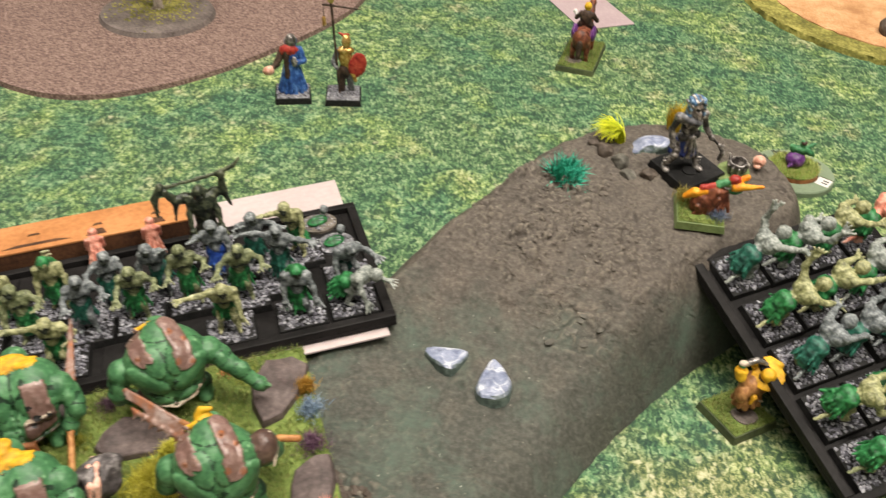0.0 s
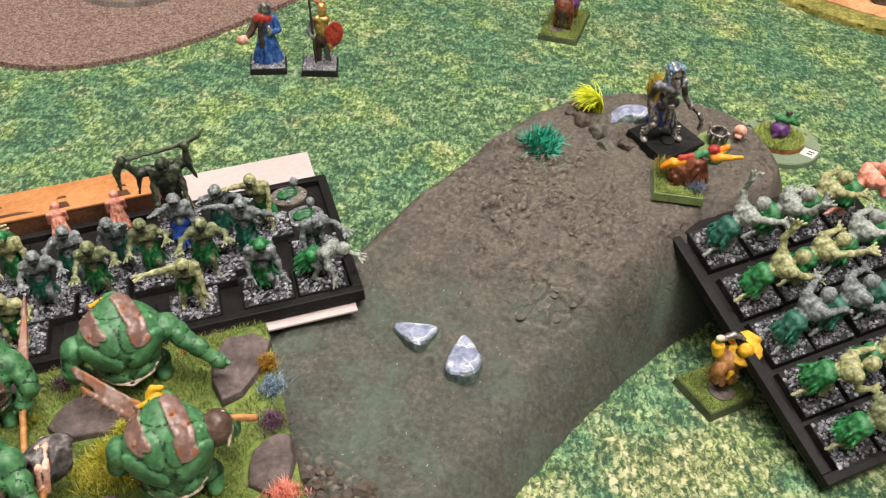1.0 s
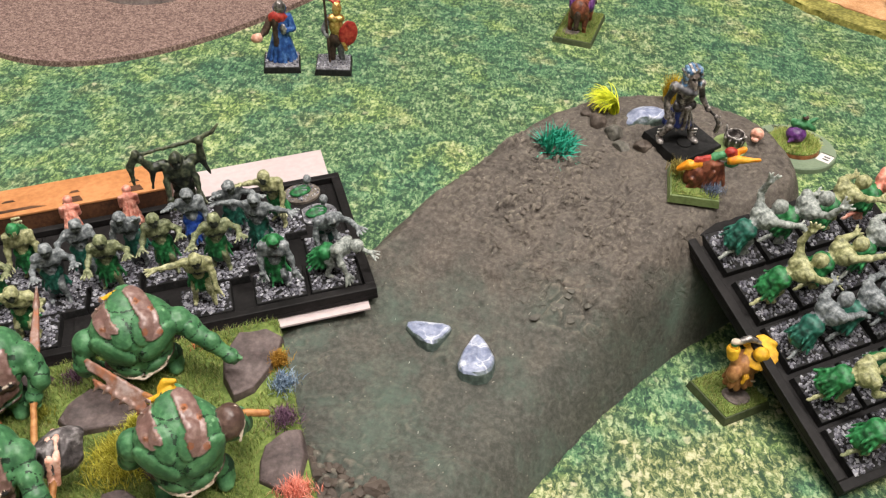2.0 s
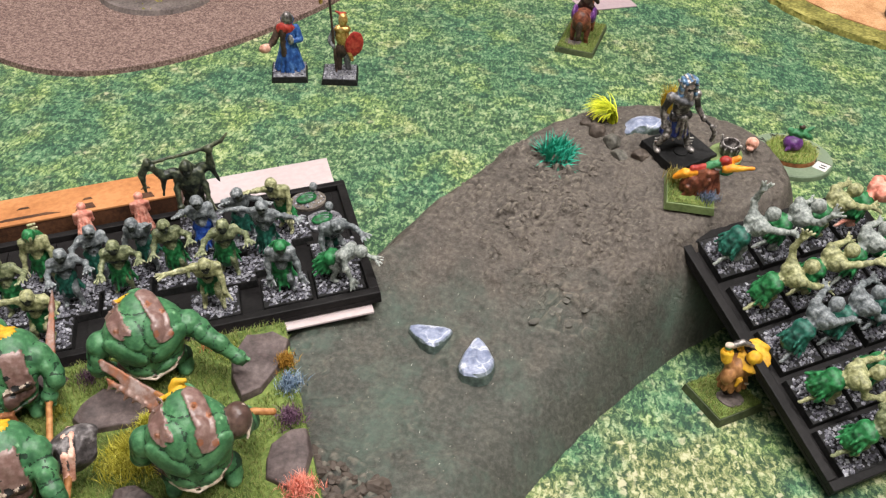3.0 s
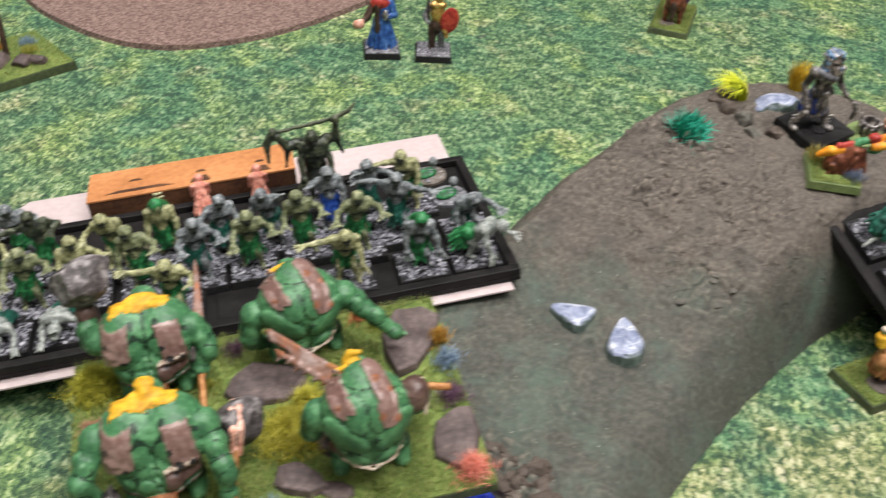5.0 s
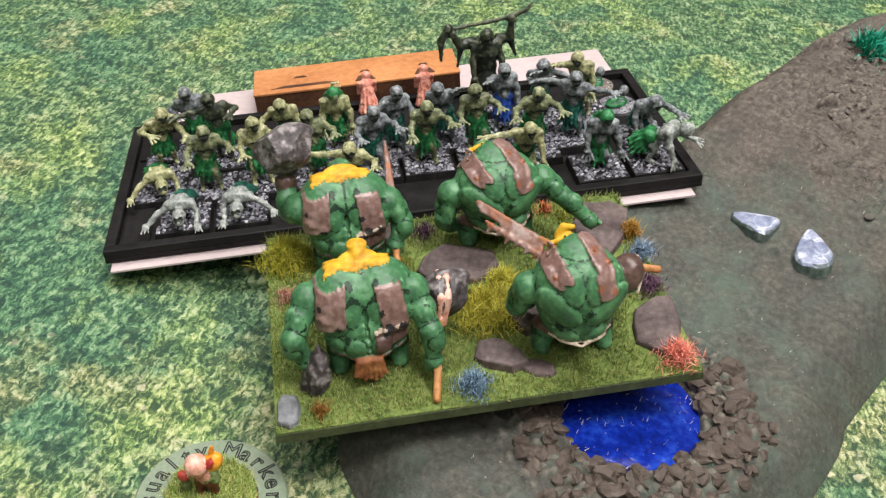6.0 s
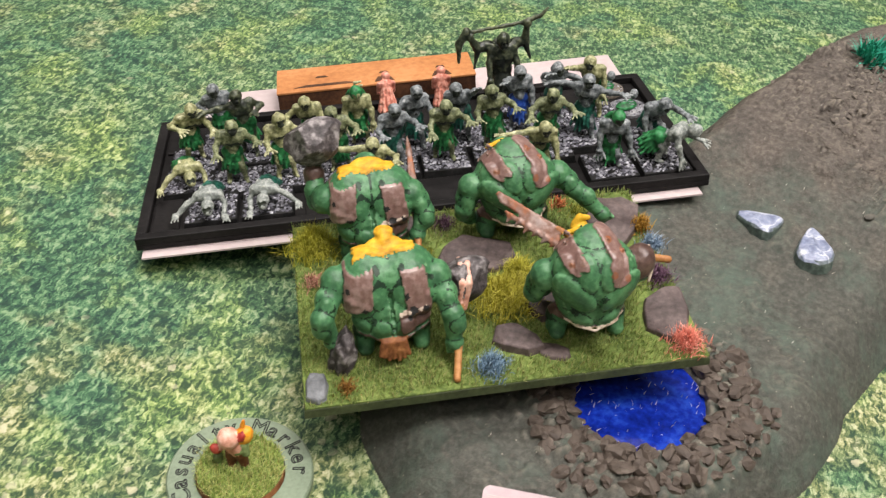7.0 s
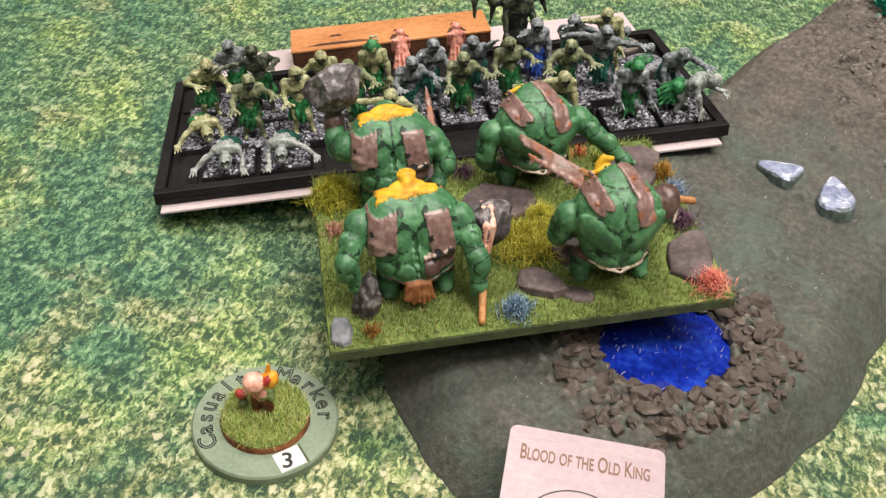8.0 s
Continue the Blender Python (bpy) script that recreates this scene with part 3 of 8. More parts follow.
def blades(rng, spots, length, spread, width, mat, bend=0.4, name="grass"):
    """Thin bent blades rooted at spots (x, y, z): two quads each, in one mesh."""
    verts, faces = [], []
    for x, y, z in spots:
        a = rng.uniform(0, 2 * math.pi)
        lean = spread * rng.random() ** 0.7
        h = length * rng.uniform(0.6, 1.15)
        dx, dy = math.cos(a) * lean * h, math.sin(a) * lean * h
        wx, wy = -math.sin(a + 0.7) * width / 2, math.cos(a + 0.7) * width / 2
        up = math.sqrt(max(0.05, 1 - lean * lean)) * h
        n = len(verts)
        mx, my, mz = x + dx * (0.5 - 0.3 * bend), y + dy * (0.5 - 0.3 * bend), z + up * 0.58
        verts += [(x - wx, y - wy, z), (x + wx, y + wy, z), (mx + wx * 0.8, my + wy * 0.8, mz), (mx - wx * 0.8, my - wy * 0.8, mz), (x + dx, y + dy, z + up * (1 - 0.25 * bend * lean))]
        faces += [(n, n + 1, n + 2, n + 3), (n + 3, n + 2, n + 4)]
    return mesh_of(name, verts, faces, [mat])


def pebbles(rng, spots, low, high, mat, name="gravel", flat=0.75):
    """Small angular stones, eight faces each, in one mesh."""
    verts, faces = [], []
    for x, y, z in spots:
        r = rng.uniform(low, high)
        a = rng.uniform(0, math.pi)
        n = len(verts)
        ring = [(math.cos(a + k * math.pi / 2) * r * rng.uniform(0.7, 1.25), math.sin(a + k * math.pi / 2) * r * rng.uniform(0.7, 1.25), r * rng.uniform(-0.15, 0.25)) for k in range(4)]
        verts += [(x + p[0], y + p[1], z + p[2]) for p in ring]
        verts += [(x + r * rng.uniform(-0.35, 0.35), y + r * rng.uniform(-0.35, 0.35), z + r * flat * rng.uniform(0.7, 1.2)), (x, y, z - r * 0.5)]
        for k in range(4):
            faces += [(n + k, n + (k + 1) % 4, n + 4), (n + (k + 1) % 4, n + k, n + 5)]
    return mesh_of(name, verts, faces, [mat])


def rock(rng, size, cuts=14, mat=None, name="stone", rough=0.25, fine=4):
    """A faceted stone, worn at the edges: a ball cut by planes. size: radii in mm."""
    bm = bmesh.new()
    bmesh.ops.create_icosphere(bm, subdivisions=fine, radius=1.0)
    planes = []
    shift = Vector((rng.uniform(0, 9), rng.uniform(0, 9), 0))
    for _ in range(cuts):
        v = Vector((rng.gauss(0, 1), rng.gauss(0, 1), rng.gauss(0, 0.8))).normalized()
        planes.append((v, rng.uniform(0.62, 0.9)))
    for v in bm.verts:
        for n, d in planes:
            over = v.co.dot(n) - d
            if over > 0:
                v.co -= n * over * 0.94
        w = noise.noise(v.co * 3.1 + shift)
        v.co *= 1 + rough * 0.25 * w
        v.co = Vector((v.co.x * size[0], v.co.y * size[1], v.co.z * size[2])) * MM
    me = bpy.data.meshes.new(name)
    bm.to_mesh(me)
    bm.free()
    me.materials.append(mat)
    me.polygons.foreach_set("use_smooth", np.ones(len(me.polygons), dtype=bool))
    return me


def shard(outline, height, ridge, m, seed, name="stone"):
    """A broken stone lying flat: steep sides from its outline up to a ridge line, worn and faceted. Millimetres."""
    out = smooth_loop(outline, 1)
    n, rings = len(out), 9
    a, b = (np.array(p, float) for p in ridge)
    verts = []
    for k in range(rings + 1):
        f = k / rings
        for x, y in out:
            p = np.array([x, y])
            t = np.clip((p - a).dot(b - a) / max(1e-6, (b - a).dot(b - a)), 0, 1)
            q = p + (a + t * (b - a) - p) * f
            z = height * (1 - (1 - min(1.0, f * 2.6)) ** 2.2) * (0.78 + 0.22 * f) - 2.6 * (k == 0)
            w = noise.noise(Vector((q[0] * 0.22 + seed, q[1] * 0.22, f))) * 0.9 + noise.noise(Vector((q[0] * 0.7, q[1] * 0.7 + seed, f))) * 0.35
            verts.append((q[0] * MM, q[1] * MM, (z + w * (k > 0)) * MM))
    faces = [(k * n + i, k * n + (i + 1) % n, (k + 1) * n + (i + 1) % n, (k + 1) * n + i) for k in range(rings) for i in range(n)]
    faces.append(tuple(rings * n + i for i in range(n)))
    return mesh_of(name, verts, faces, [m])


def frame_of(origin, x_axis, y_axis):
    """A pose with its x along x_axis and its y in the plane of both."""
    x = Vector(x_axis).normalized()
    y = Vector(y_axis)
    y = (y - x * y.dot(x)).normalized()
    z = x.cross(y)
    return Matrix(((x.x, y.x, z.x, origin[0]), (x.y, y.y, z.y, origin[1]), (x.z, y.z, z.z, origin[2]), (0, 0, 0, 1)))


# ---- the room and the table ----
def plain_room():
    # unseen shell that closes the room; walls kept grey to hold bounce light down
    wall = paint("painted_room_wall", (0.32, 0.31, 0.29), (0.37, 0.36, 0.34), (0.41, 0.4, 0.38), 60, 3, 0.8)
    ceil = paint("ceiling_tile_white", (0.66, 0.65, 0.62), (0.72, 0.71, 0.68), (0.76, 0.75, 0.72), 80, 4, 0.85)
    carpet = paint("grey_carpet", (0.10, 0.10, 0.11), (0.16, 0.16, 0.17), (0.22, 0.22, 0.23), 200, 8, 0.95)
    x0, x1, y0, y1, z0, t = -2.6, 2.8, -2.0, 3.6, -0.76, 0.1
    for name, b, m, lab in (
        ("wall_west", (x0 - t, y0 - t, z0, x0, y1 + t, CEILING), wall, "plain grey wall of the unseen room"),
        ("wall_east", (x1, y0 - t, z0, x1 + t, y1 + t, CEILING), wall, "plain grey wall of the unseen room"),
        ("wall_south", (x0, y0 - t, z0, x1, y0, CEILING), wall, "plain grey wall of the unseen room"),
        ("wall_north", (x0, y1, z0, x1, y1 + t, CEILING), wall, "plain grey wall of the unseen room"),
        ("floor", (x0 - t, y0 - t, z0 - t, x1 + t, y1 + t, z0), carpet, "dark grey carpet floor under the table"),
        ("ceiling", (x0 - t, y0 - t, CEILING, x1 + t, y1 + t, CEILING + t), ceil, "white suspended ceiling"),
    ):
        ob = part(name, box(bmesh.new(), *b), None, m)
        tagged(ob, lab, name.split("_")[0], kind="structure")


def unseen_ceiling_light(x, y):
    t = thing("unseen_ceiling_light", pose(x, y, CEILING), "white rectangular ceiling light, added out of view", "light", "ceiling lights")
    tube = bpy.data.materials.new("glowing_diffuser")
    tube.use_nodes = True
    b = tube.node_tree.nodes["Principled BSDF"]
    b.inputs["Emission Color"].default_value, b.inputs["Emission Strength"].default_value = (1, 0.95, 0.87, 1), 6.0
    bm = bmesh.new()
    for q in ((-0.66, -0.2, -0.05, -0.62, 0.2, 0), (0.62, -0.2, -0.05, 0.66, 0.2, 0), (-0.62, -0.2, -0.05, 0.62, -0.16, 0), (-0.62, 0.16, -0.05, 0.62, 0.2, 0)):
        box(bm, *q)
    part("frame", bm, t, CARDW)
    part("diffuser", box(bmesh.new(), -0.618, -0.158, -0.03, 0.618, 0.158, -0.022), t, tube)


plain_room()
# the third fixture only houses the added fill lamp
for place, watts in LAMPS:
    unseen_ceiling_light(place[0], place[1])

table = thing("table", pose(0.05, 0.55, 0), "folding wargaming table under a printed mat", "table")
TABLEWOOD = paint("table_board", (0.2, 0.15, 0.1), (0.3, 0.23, 0.16), (0.36, 0.28, 0.2), 60, 8, 0.5)
part("tabletop", box(bmesh.new(), -0.93, -0.63, -0.032, 0.93, 0.63, -0.003, 0.003), table, TABLEWOOD)
for sx in (-0.85, 0.85):
    for sy in (-0.55, 0.55):
        part("leg", slab(disc(0.018, 16, sx, sy), -0.76, -0.032), table, BLACK)
mat_ob = part("gaming_mat", slab(rect(-0.9, -0.6, 0.9, 0.6), -0.003, 0.0, 0.0008), None, MAT)
mat_ob.location = (0.05, 0.55, 0)
tagged(mat_ob, "printed green grass gaming mat lying on the table", "mat")

# ---- the hill: a plaster rock piece with a pond ----
HILL_EDGE = smooth_loop([
    (0.186, 0.425), (0.170, 0.410), (0.152, 0.392), (0.130, 0.364), (0.110, 0.337), (0.095, 0.314), (0.079, 0.278), (0.063, 0.254), (0.047, 0.234),
    (0.020, 0.212), (-0.010, 0.203), (-0.036, 0.212), (-0.056, 0.234), (-0.071, 0.259), (-0.060, 0.305), (-0.020, 0.360), (0.014, 0.410), (0.034, 0.445),
    (0.049, 0.466), (0.064, 0.488), (0.086, 0.514), (0.115, 0.534), (0.150, 0.547), (0.190, 0.538), (0.214, 0.510), (0.222, 0.470), (0.212, 0.440)], 2)
POND = (0.016, 0.2745, 0.0215)


def inside_edge(x, y, loop):
    """Distance inward from a closed outline; minus outside."""
    best, odd = np.full(x.shape, 9.0), np.zeros(x.shape, dtype=bool)
    for a, b in zip(loop, np.roll(loop, -1, 0)):
        ab = b - a
        t = np.clip(((x - a[0]) * ab[0] + (y - a[1]) * ab[1]) / ab.dot(ab), 0, 1)
        best = np.minimum(best, np.hypot(x - a[0] - t * ab[0], y - a[1] - t * ab[1]))
        cross = (a[1] > y) != (b[1] > y)
        odd ^= cross & (x < a[0] + (y - a[1]) / (ab[1] if abs(ab[1]) > 1e-12 else 1e-12) * ab[0])
    return np.where(odd, best, -best)


def bulge(x, y, cx, cy, r):
    return np.clip(1 - ((x - cx) ** 2 + (y - cy) ** 2) / r**2, 0, 1)


def hill_height(x, y):
    s = inside_edge(x, y, HILL_EDGE)
    along = y + 0.10 * (x - 0.08)
    body = np.interp(along, [0.20, 0.25, 0.32, 0.352, 0.372, 0.382, 0.40, 0.43, 0.465, 0.50, 0.56], [0.017, 0.018, 0.019, 0.0225, 0.0265, 0.0315, 0.0375, 0.047, 0.054, 0.056, 0.055])
    right = np.clip((x - 0.02 - 0.55 * (y - 0.22)) / 0.05, 0, 1)
    width = 0.022 + 0.008 * (1 - right) * np.clip((y - 0.4) / 0.05, 0, 1) - 0.004 * right * np.clip((y - 0.33) / 0.06, 0, 1)
    e = np.clip((s + 0.003 * (fbm(x * 60, y * 60, 3) - 0.5)) / width, 0, 1)
    z = body * (1 - (1 - e) ** 1.75)
    high = np.clip((y - 0.375) / 0.03, 0, 1)
    z = z + e * 0.0050 * (fbm(x * 24, y * 24, 3) - 0.5)
    # a soft ledge where the slope meets the low ground
    foot = 0.392 + 0.018 * (fbm(x * 16 + 5, y * 0 + 2, 2) - 0.5) - 0.10 * (x - 0.08)
    z = z + e * 0.0016 * np.tanh((y - foot) / 0.004) * np.exp(-(((y - foot) / 0.014) ** 2))
    z = z + e * (0.0016 + 0.0016 * high) * (fbm(x * 85 + 5, y * 85, 4, 0.55) - 0.5)
    z = z + e * 0.0011 * (fbm(x * 330 + 2, y * 330, 3, 0.6) - 0.5)
    # thumbed pits all over, denser up the slope
    p1, p2, pown = worley(x * 150 + 0.5 * fbm(x * 90, y * 90, 2) + 40, y * 150 + 17)
    z = z - e * 0.0011 * (pown > 0.80 - 0.12 * high) * np.clip(1 - p1 / 0.34, 0, 1)
    # broken scree on the slope: clods of two sizes with gaps between
    patch = bulge(x, y, 0.104, 0.446, 0.056) ** 0.5
    gate = patch * np.clip((fbm(x * 60 + 3, y * 60, 3) - 0.40) * 5, 0, 1)
    for size, tall, some, far in ((150, 0.0023, 0.40, 0), (265, 0.0019, 0.35, 60)):
        d1, d2, own = worley(x * size + 0.7 * fbm(x * 210 + far, y * 210, 2) + far, y * size + 0.7 * fbm(x * 210, y * 210 + far, 2))
        z = z + e * gate * (tall * np.clip(own - some, 0, 1) * 1.6 * np.sqrt(np.clip((d2 - d1) * 2.4, 0, 1)) - 0.55 * tall * np.clip(1 - (d2 - d1) * 4.5, 0, 1) * (own > 0.5))
    # a band of cracked flags below it
    c1, c2, cown = worley(x * 120 + 0.5 * fbm(x * 130, y * 130, 2), y * 150 + 0.4 * fbm(x * 130 + 9, y * 130, 2))
    band = 0.75 * bulge((x - 0.108) * 0.6, y - 0.383, 0, 0, 0.0105) ** 0.5
    z = z + e * band * (0.0016 * (cown - 0.35) - 0.0024 * np.clip(1 - (c2 - c1) * 6, 0, 1) * (cown > 0.3) + 0.0008 * np.sqrt(np.clip((c2 - c1) * 2, 0, 1)))
    # drag marks and short cracks across the lower slope
    cut = np.abs(fbm(x * 30 + 11, y * 75 + 3, 3) - 0.5)
    z = z - e * 0.0011 * np.clip(1 - cut * 55, 0, 1) * np.clip((fbm(x * 26 + 31, y * 26, 2) - 0.50) * 7, 0, 1)
    # heaped stones round the pond
    px, py, pr = POND
    q = np.hypot((x - px), (y - py) * 1.0) / pr
    ring = np.clip(1 - np.abs(q - 1.42) / 0.55, 0, 1) ** 0.5 * (q < 1.95)
    r1, r2, rown = worley(x * 235 + 0.35 * fbm(x * 200, y * 200, 2), y * 235)
    z = z + e * ring * (0.0008 + 0.0038 * np.clip(1.15 - r1 * 1.5, 0, 1) ** 0.8 * (0.5 + 0.6 * rown))
    bowl = np.clip((1.04 - q) / 0.1, 0, 1)
    z = z * (1 - bowl) + 0.0125 * bowl
    # plaster pressed up round the two bedded stones
    for cx, cy, ax, ay in ((0.0560, 0.3665, 0.0112, 0.0080), (0.0752, 0.3575, 0.0088, 0.0122)):
        ring2 = np.hypot((x - cx) / ax, (y - cy) / ay)
        z = z + e * (0.0007 * np.exp(-((ring2 - 1.12) / 0.22) ** 2) * np.clip(1.2 - 90 * (y - cy), 0.3, 1) + 0.0010 * np.clip(1 - ring2, 0, 1))
    return np.where((s > -0.0015) & (e > 0.0), np.maximum(z, -0.0015), -0.0015), s


HILL_STEP = 0.00066
HILL_X, HILL_Y = np.arange(-0.078, 0.230, HILL_STEP), np.arange(0.196, 0.556, HILL_STEP)
HILL_Z, HILL_IN = hill_height(*np.meshgrid(HILL_X, HILL_Y, indexing="ij"))


def hill_grid(values, x, y):
    """Values of the hill's grid at places between its nodes."""
    u, v = np.clip((np.asarray(x) - HILL_X[0]) / HILL_STEP, 0, len(HILL_X) - 2), np.clip((np.asarray(y) - HILL_Y[0]) / HILL_STEP, 0, len(HILL_Y) - 2)
    i, j = np.floor(u).astype(int), np.floor(v).astype(int)
    u, v = u - i, v - j
    return (values[i, j] * (1 - u) + values[i + 1, j] * u) * (1 - v) + (values[i, j + 1] * (1 - u) + values[i + 1, j + 1] * u) * v


def hill_at(x, y):
    return float(hill_grid(HILL_Z, x, y))


def hill_pose(x, y, turn, lift=0.0, reach=0.008):
    """A pose on the hill that follows its slope under something of that half width."""
    h = {(a, b): hill_at(x + a * reach, y + b * reach) for a in (-1, 0, 1) for b in (-1, 0, 1)}
    dx = sum(h[1, b] - h[-1, b] for b in (-1, 0, 1)) / (6 * reach)
    dy = sum(h[a, 1] - h[a, -1] for a in (-1, 0, 1)) / (6 * reach)
    mid = sum(h.values()) / 9
    return frame_of((x, y, mid + lift), (1, 0, dx), (0, 1, dy)) @ pose(0, 0, 0, 0, 0, turn)


def build_hill():
    gx, gy = np.meshgrid(HILL_X, HILL_Y, indexing="ij")
    z, s = HILL_Z, HILL_IN
    keep = s > -0.003
    cell = keep[:-1, :-1] & keep[1:, :-1] & keep[1:, 1:] & keep[:-1, 1:]
    number = -np.ones(gx.shape, dtype=np.int64)
    used = np.zeros(gx.shape, dtype=bool)
    for a, b in ((slice(None, -1), slice(None, -1)), (slice(1, None), slice(None, -1)), (slice(1, None), slice(1, None)), (slice(None, -1), slice(1, None))):
        used[a, b] |= cell
    number[used] = np.arange(used.sum())
    verts = np.stack([gx[used], gy[used], z[used]], 1)
    i, j = np.nonzero(cell)
    quads = np.stack([number[i, j], number[i + 1, j], number[i + 1, j + 1], number[i, j + 1]], 1)
    me = mesh_of("rock_body", verts, quads, [HILL], smooth=True)
    t = thing("hill", pose(0, 0, 0), "dark grey-brown painted plaster rock hill with a small blue pond", "terrain piece")
    part("rock_body", me, t)
    # pond surface with frozen ripples
    px, py, pr = POND
    rim, verts, faces = 72, [(px, py, 0.0168)], []
    rings = 26
    for k in range(1, rings + 1):
        for n in range(rim):
            a, r = 2 * math.pi * n / rim, pr * 1.06 * k / rings
            x, y = px + r * math.cos(a), py + r * math.sin(a)
            verts.append((x, y, 0.0168 + 0.00045 * (float(vnoise(x * 260, y * 260)) - 0.5) + 0.00012 * (float(vnoise(x * 900, y * 900)) - 0.5)))
    for n in range(rim):
        faces.append((0, 1 + n, 1 + (n + 1) % rim))
        for k in range(rings - 1):
            a, b = 1 + k * rim + n, 1 + k * rim + (n + 1) % rim
            faces.append((a, a + rim, b + rim, b))
    part("pond", mesh_of("pond", verts, faces, [RESIN], smooth=True), t, label="glossy deep blue resin pond")
    rng = random.Random(4)
    # two broken stones sunk in the lower ground, more by the crest
    for x, y, outline, high, ridge, lab in (
        (0.0560, 0.3670, [(-9.5, 4.2), (-3, 5.6), (7.5, 5.0), (8.6, 2.0), (4.5, -4.6), (1.5, -7.2), (-3.5, -4.0)], 3.3, ((-4.5, 2.2), (4.5, 0.8)), "blue-grey stone with pale painted top"),
        (0.0750, 0.3580, [(-1.5, 10.4), (1.2, 9.6), (5.2, 3.6), (7.2, -1.5), (5.5, -8.0), (0, -10.0), (-5.5, -8.6), (-7.0, -3.0), (-4.2, 3.5)], 3.8, ((-0.5, 5.5), (0.6, -4.5)), "blue-grey stone with pale painted top"),
    ):
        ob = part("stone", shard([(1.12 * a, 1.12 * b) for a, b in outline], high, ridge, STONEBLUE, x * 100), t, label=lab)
        ob.matrix_basis = pose(x, y, hill_at(x, y) - 0.0009, rng.uniform(-5, 5), rng.uniform(-5, 5), 0)
    for x, y, size, turn, m in (
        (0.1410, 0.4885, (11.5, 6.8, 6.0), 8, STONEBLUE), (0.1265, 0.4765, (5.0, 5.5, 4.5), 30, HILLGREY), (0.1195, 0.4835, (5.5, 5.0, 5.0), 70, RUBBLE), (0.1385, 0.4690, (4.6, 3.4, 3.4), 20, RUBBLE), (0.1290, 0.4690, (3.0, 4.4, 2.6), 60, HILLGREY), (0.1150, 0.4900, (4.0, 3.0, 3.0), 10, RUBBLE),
    ):
        ob = part("stone", rock(rng, size, 13, mat=m), t, label="weathered stone bedded in the crest")
        ob.matrix_basis = pose(x, y, hill_at(x, y) + 0.0002, rng.uniform(-12, 12), rng.uniform(-12, 12), turn)
    # heaped stones round the pond and lumps bedded in the slope, a few shapes repeated
    shapes = [rock(rng, (1, 1, 1), 18, mat=RUBBLE, rough=2.0, fine=2) for _ in range(6)]
    lumps = [rock(rng, (1, 1, 1), 16, mat=HILLBROWN, rough=1.6, fine=2) for _ in range(5)]
    greys = [rock(rng, (1, 1, 1), 16, mat=HILLGREY, rough=1.6, fine=2) for _ in range(5)]
    for me in shapes:
        me.polygons.foreach_set("use_smooth", np.zeros(len(me.polygons), dtype=bool))
    for k in range(290):
        a = 2 * math.pi * k / 58.3 + rng.uniform(-0.10, 0.10)
        r = pr * (1.06 + 0.17 * (k // 58) + rng.uniform(-0.10, 0.10)) * (1 + 0.10 * math.sin(3 * a + 1))
        x, y, q = px + r * math.cos(a), py + r * math.sin(a), rng.uniform(1.8, 2.9) * rng.choice((0.85, 1.0, 1.2))
        ob = part("rubble_stone", shapes[k % 6], t)
        ob.matrix_basis = pose(x, y, hill_at(x, y) - 0.00012 * q, rng.uniform(-22, 22), rng.uniform(-22, 22), rng.uniform(0, 360)) @ Matrix.Diagonal((q * rng.uniform(1.0, 1.7), q, q * rng.uniform(0.65, 0.95), 1))
    for k in range(252):
        if k < 240:
            x, y, q = rng.gauss(0.106, 0.021), rng.gauss(0.443, 0.019), 0.42 * abs(rng.gauss(0, 1)) + 0.75
        else:
            x, y, q = rng.gauss(0.107, 0.012), rng.gauss(0.384, 0.004), rng.uniform(2.2, 3.2)
        if hill_grid(HILL_IN, x, y) > 0.014:
            ob = part("rubble_stone", (lumps if k < 240 else greys)[k % 5], t)
            ob.matrix_basis = pose(x, y, hill_at(x, y) - (0.00025 if k < 240 else 0.00034) * q, rng.uniform(-14, 14), rng.uniform(-14, 14), rng.uniform(0, 360)) @ Matrix.Diagonal((q * rng.uniform(0.9, 1.4), q, q * (0.6 if k < 240 else 0.42), 1))
    # stray pale fibres stuck to the paint
    fib = []
    for _ in range(120):
        x, y = rng.uniform(-0.04, 0.17), rng.uniform(0.24, 0.46)
        fib.append((x, y))
    arr = np.array(fib)
    zz, ss = hill_grid(HILL_Z, arr[:, 0], arr[:, 1]), hill_grid(HILL_IN, arr[:, 0], arr[:, 1])
    fib = [(x, y, z + 0.0002) for (x, y), z, q in zip(fib, zz, ss) if q > 0.012]
    white = island_paint("pale_fibre", [(0.5, 0.45, 0.38), (0.62, 0.6, 0.55)])
    tagged(part("fibres", blades(rng, fib, 0.0013, 0.97, 0.00022, white, 0.2, "fibres"), t), kind="stuff")
    # pale fibres on the pond, fluff that also stands in for white glints
    fib = []
    for _ in range(80):
        a, r = rng.uniform(0, 6.28), pr * math.sqrt(rng.random())
        fib.append((px + r * math.cos(a), py + r * math.sin(a), 0.0174))
    tagged(part("fibres", blades(rng, fib, 0.0018, 0.97, 0.0002, white, 0.2, "fibres"), t), kind="stuff")


build_hill()


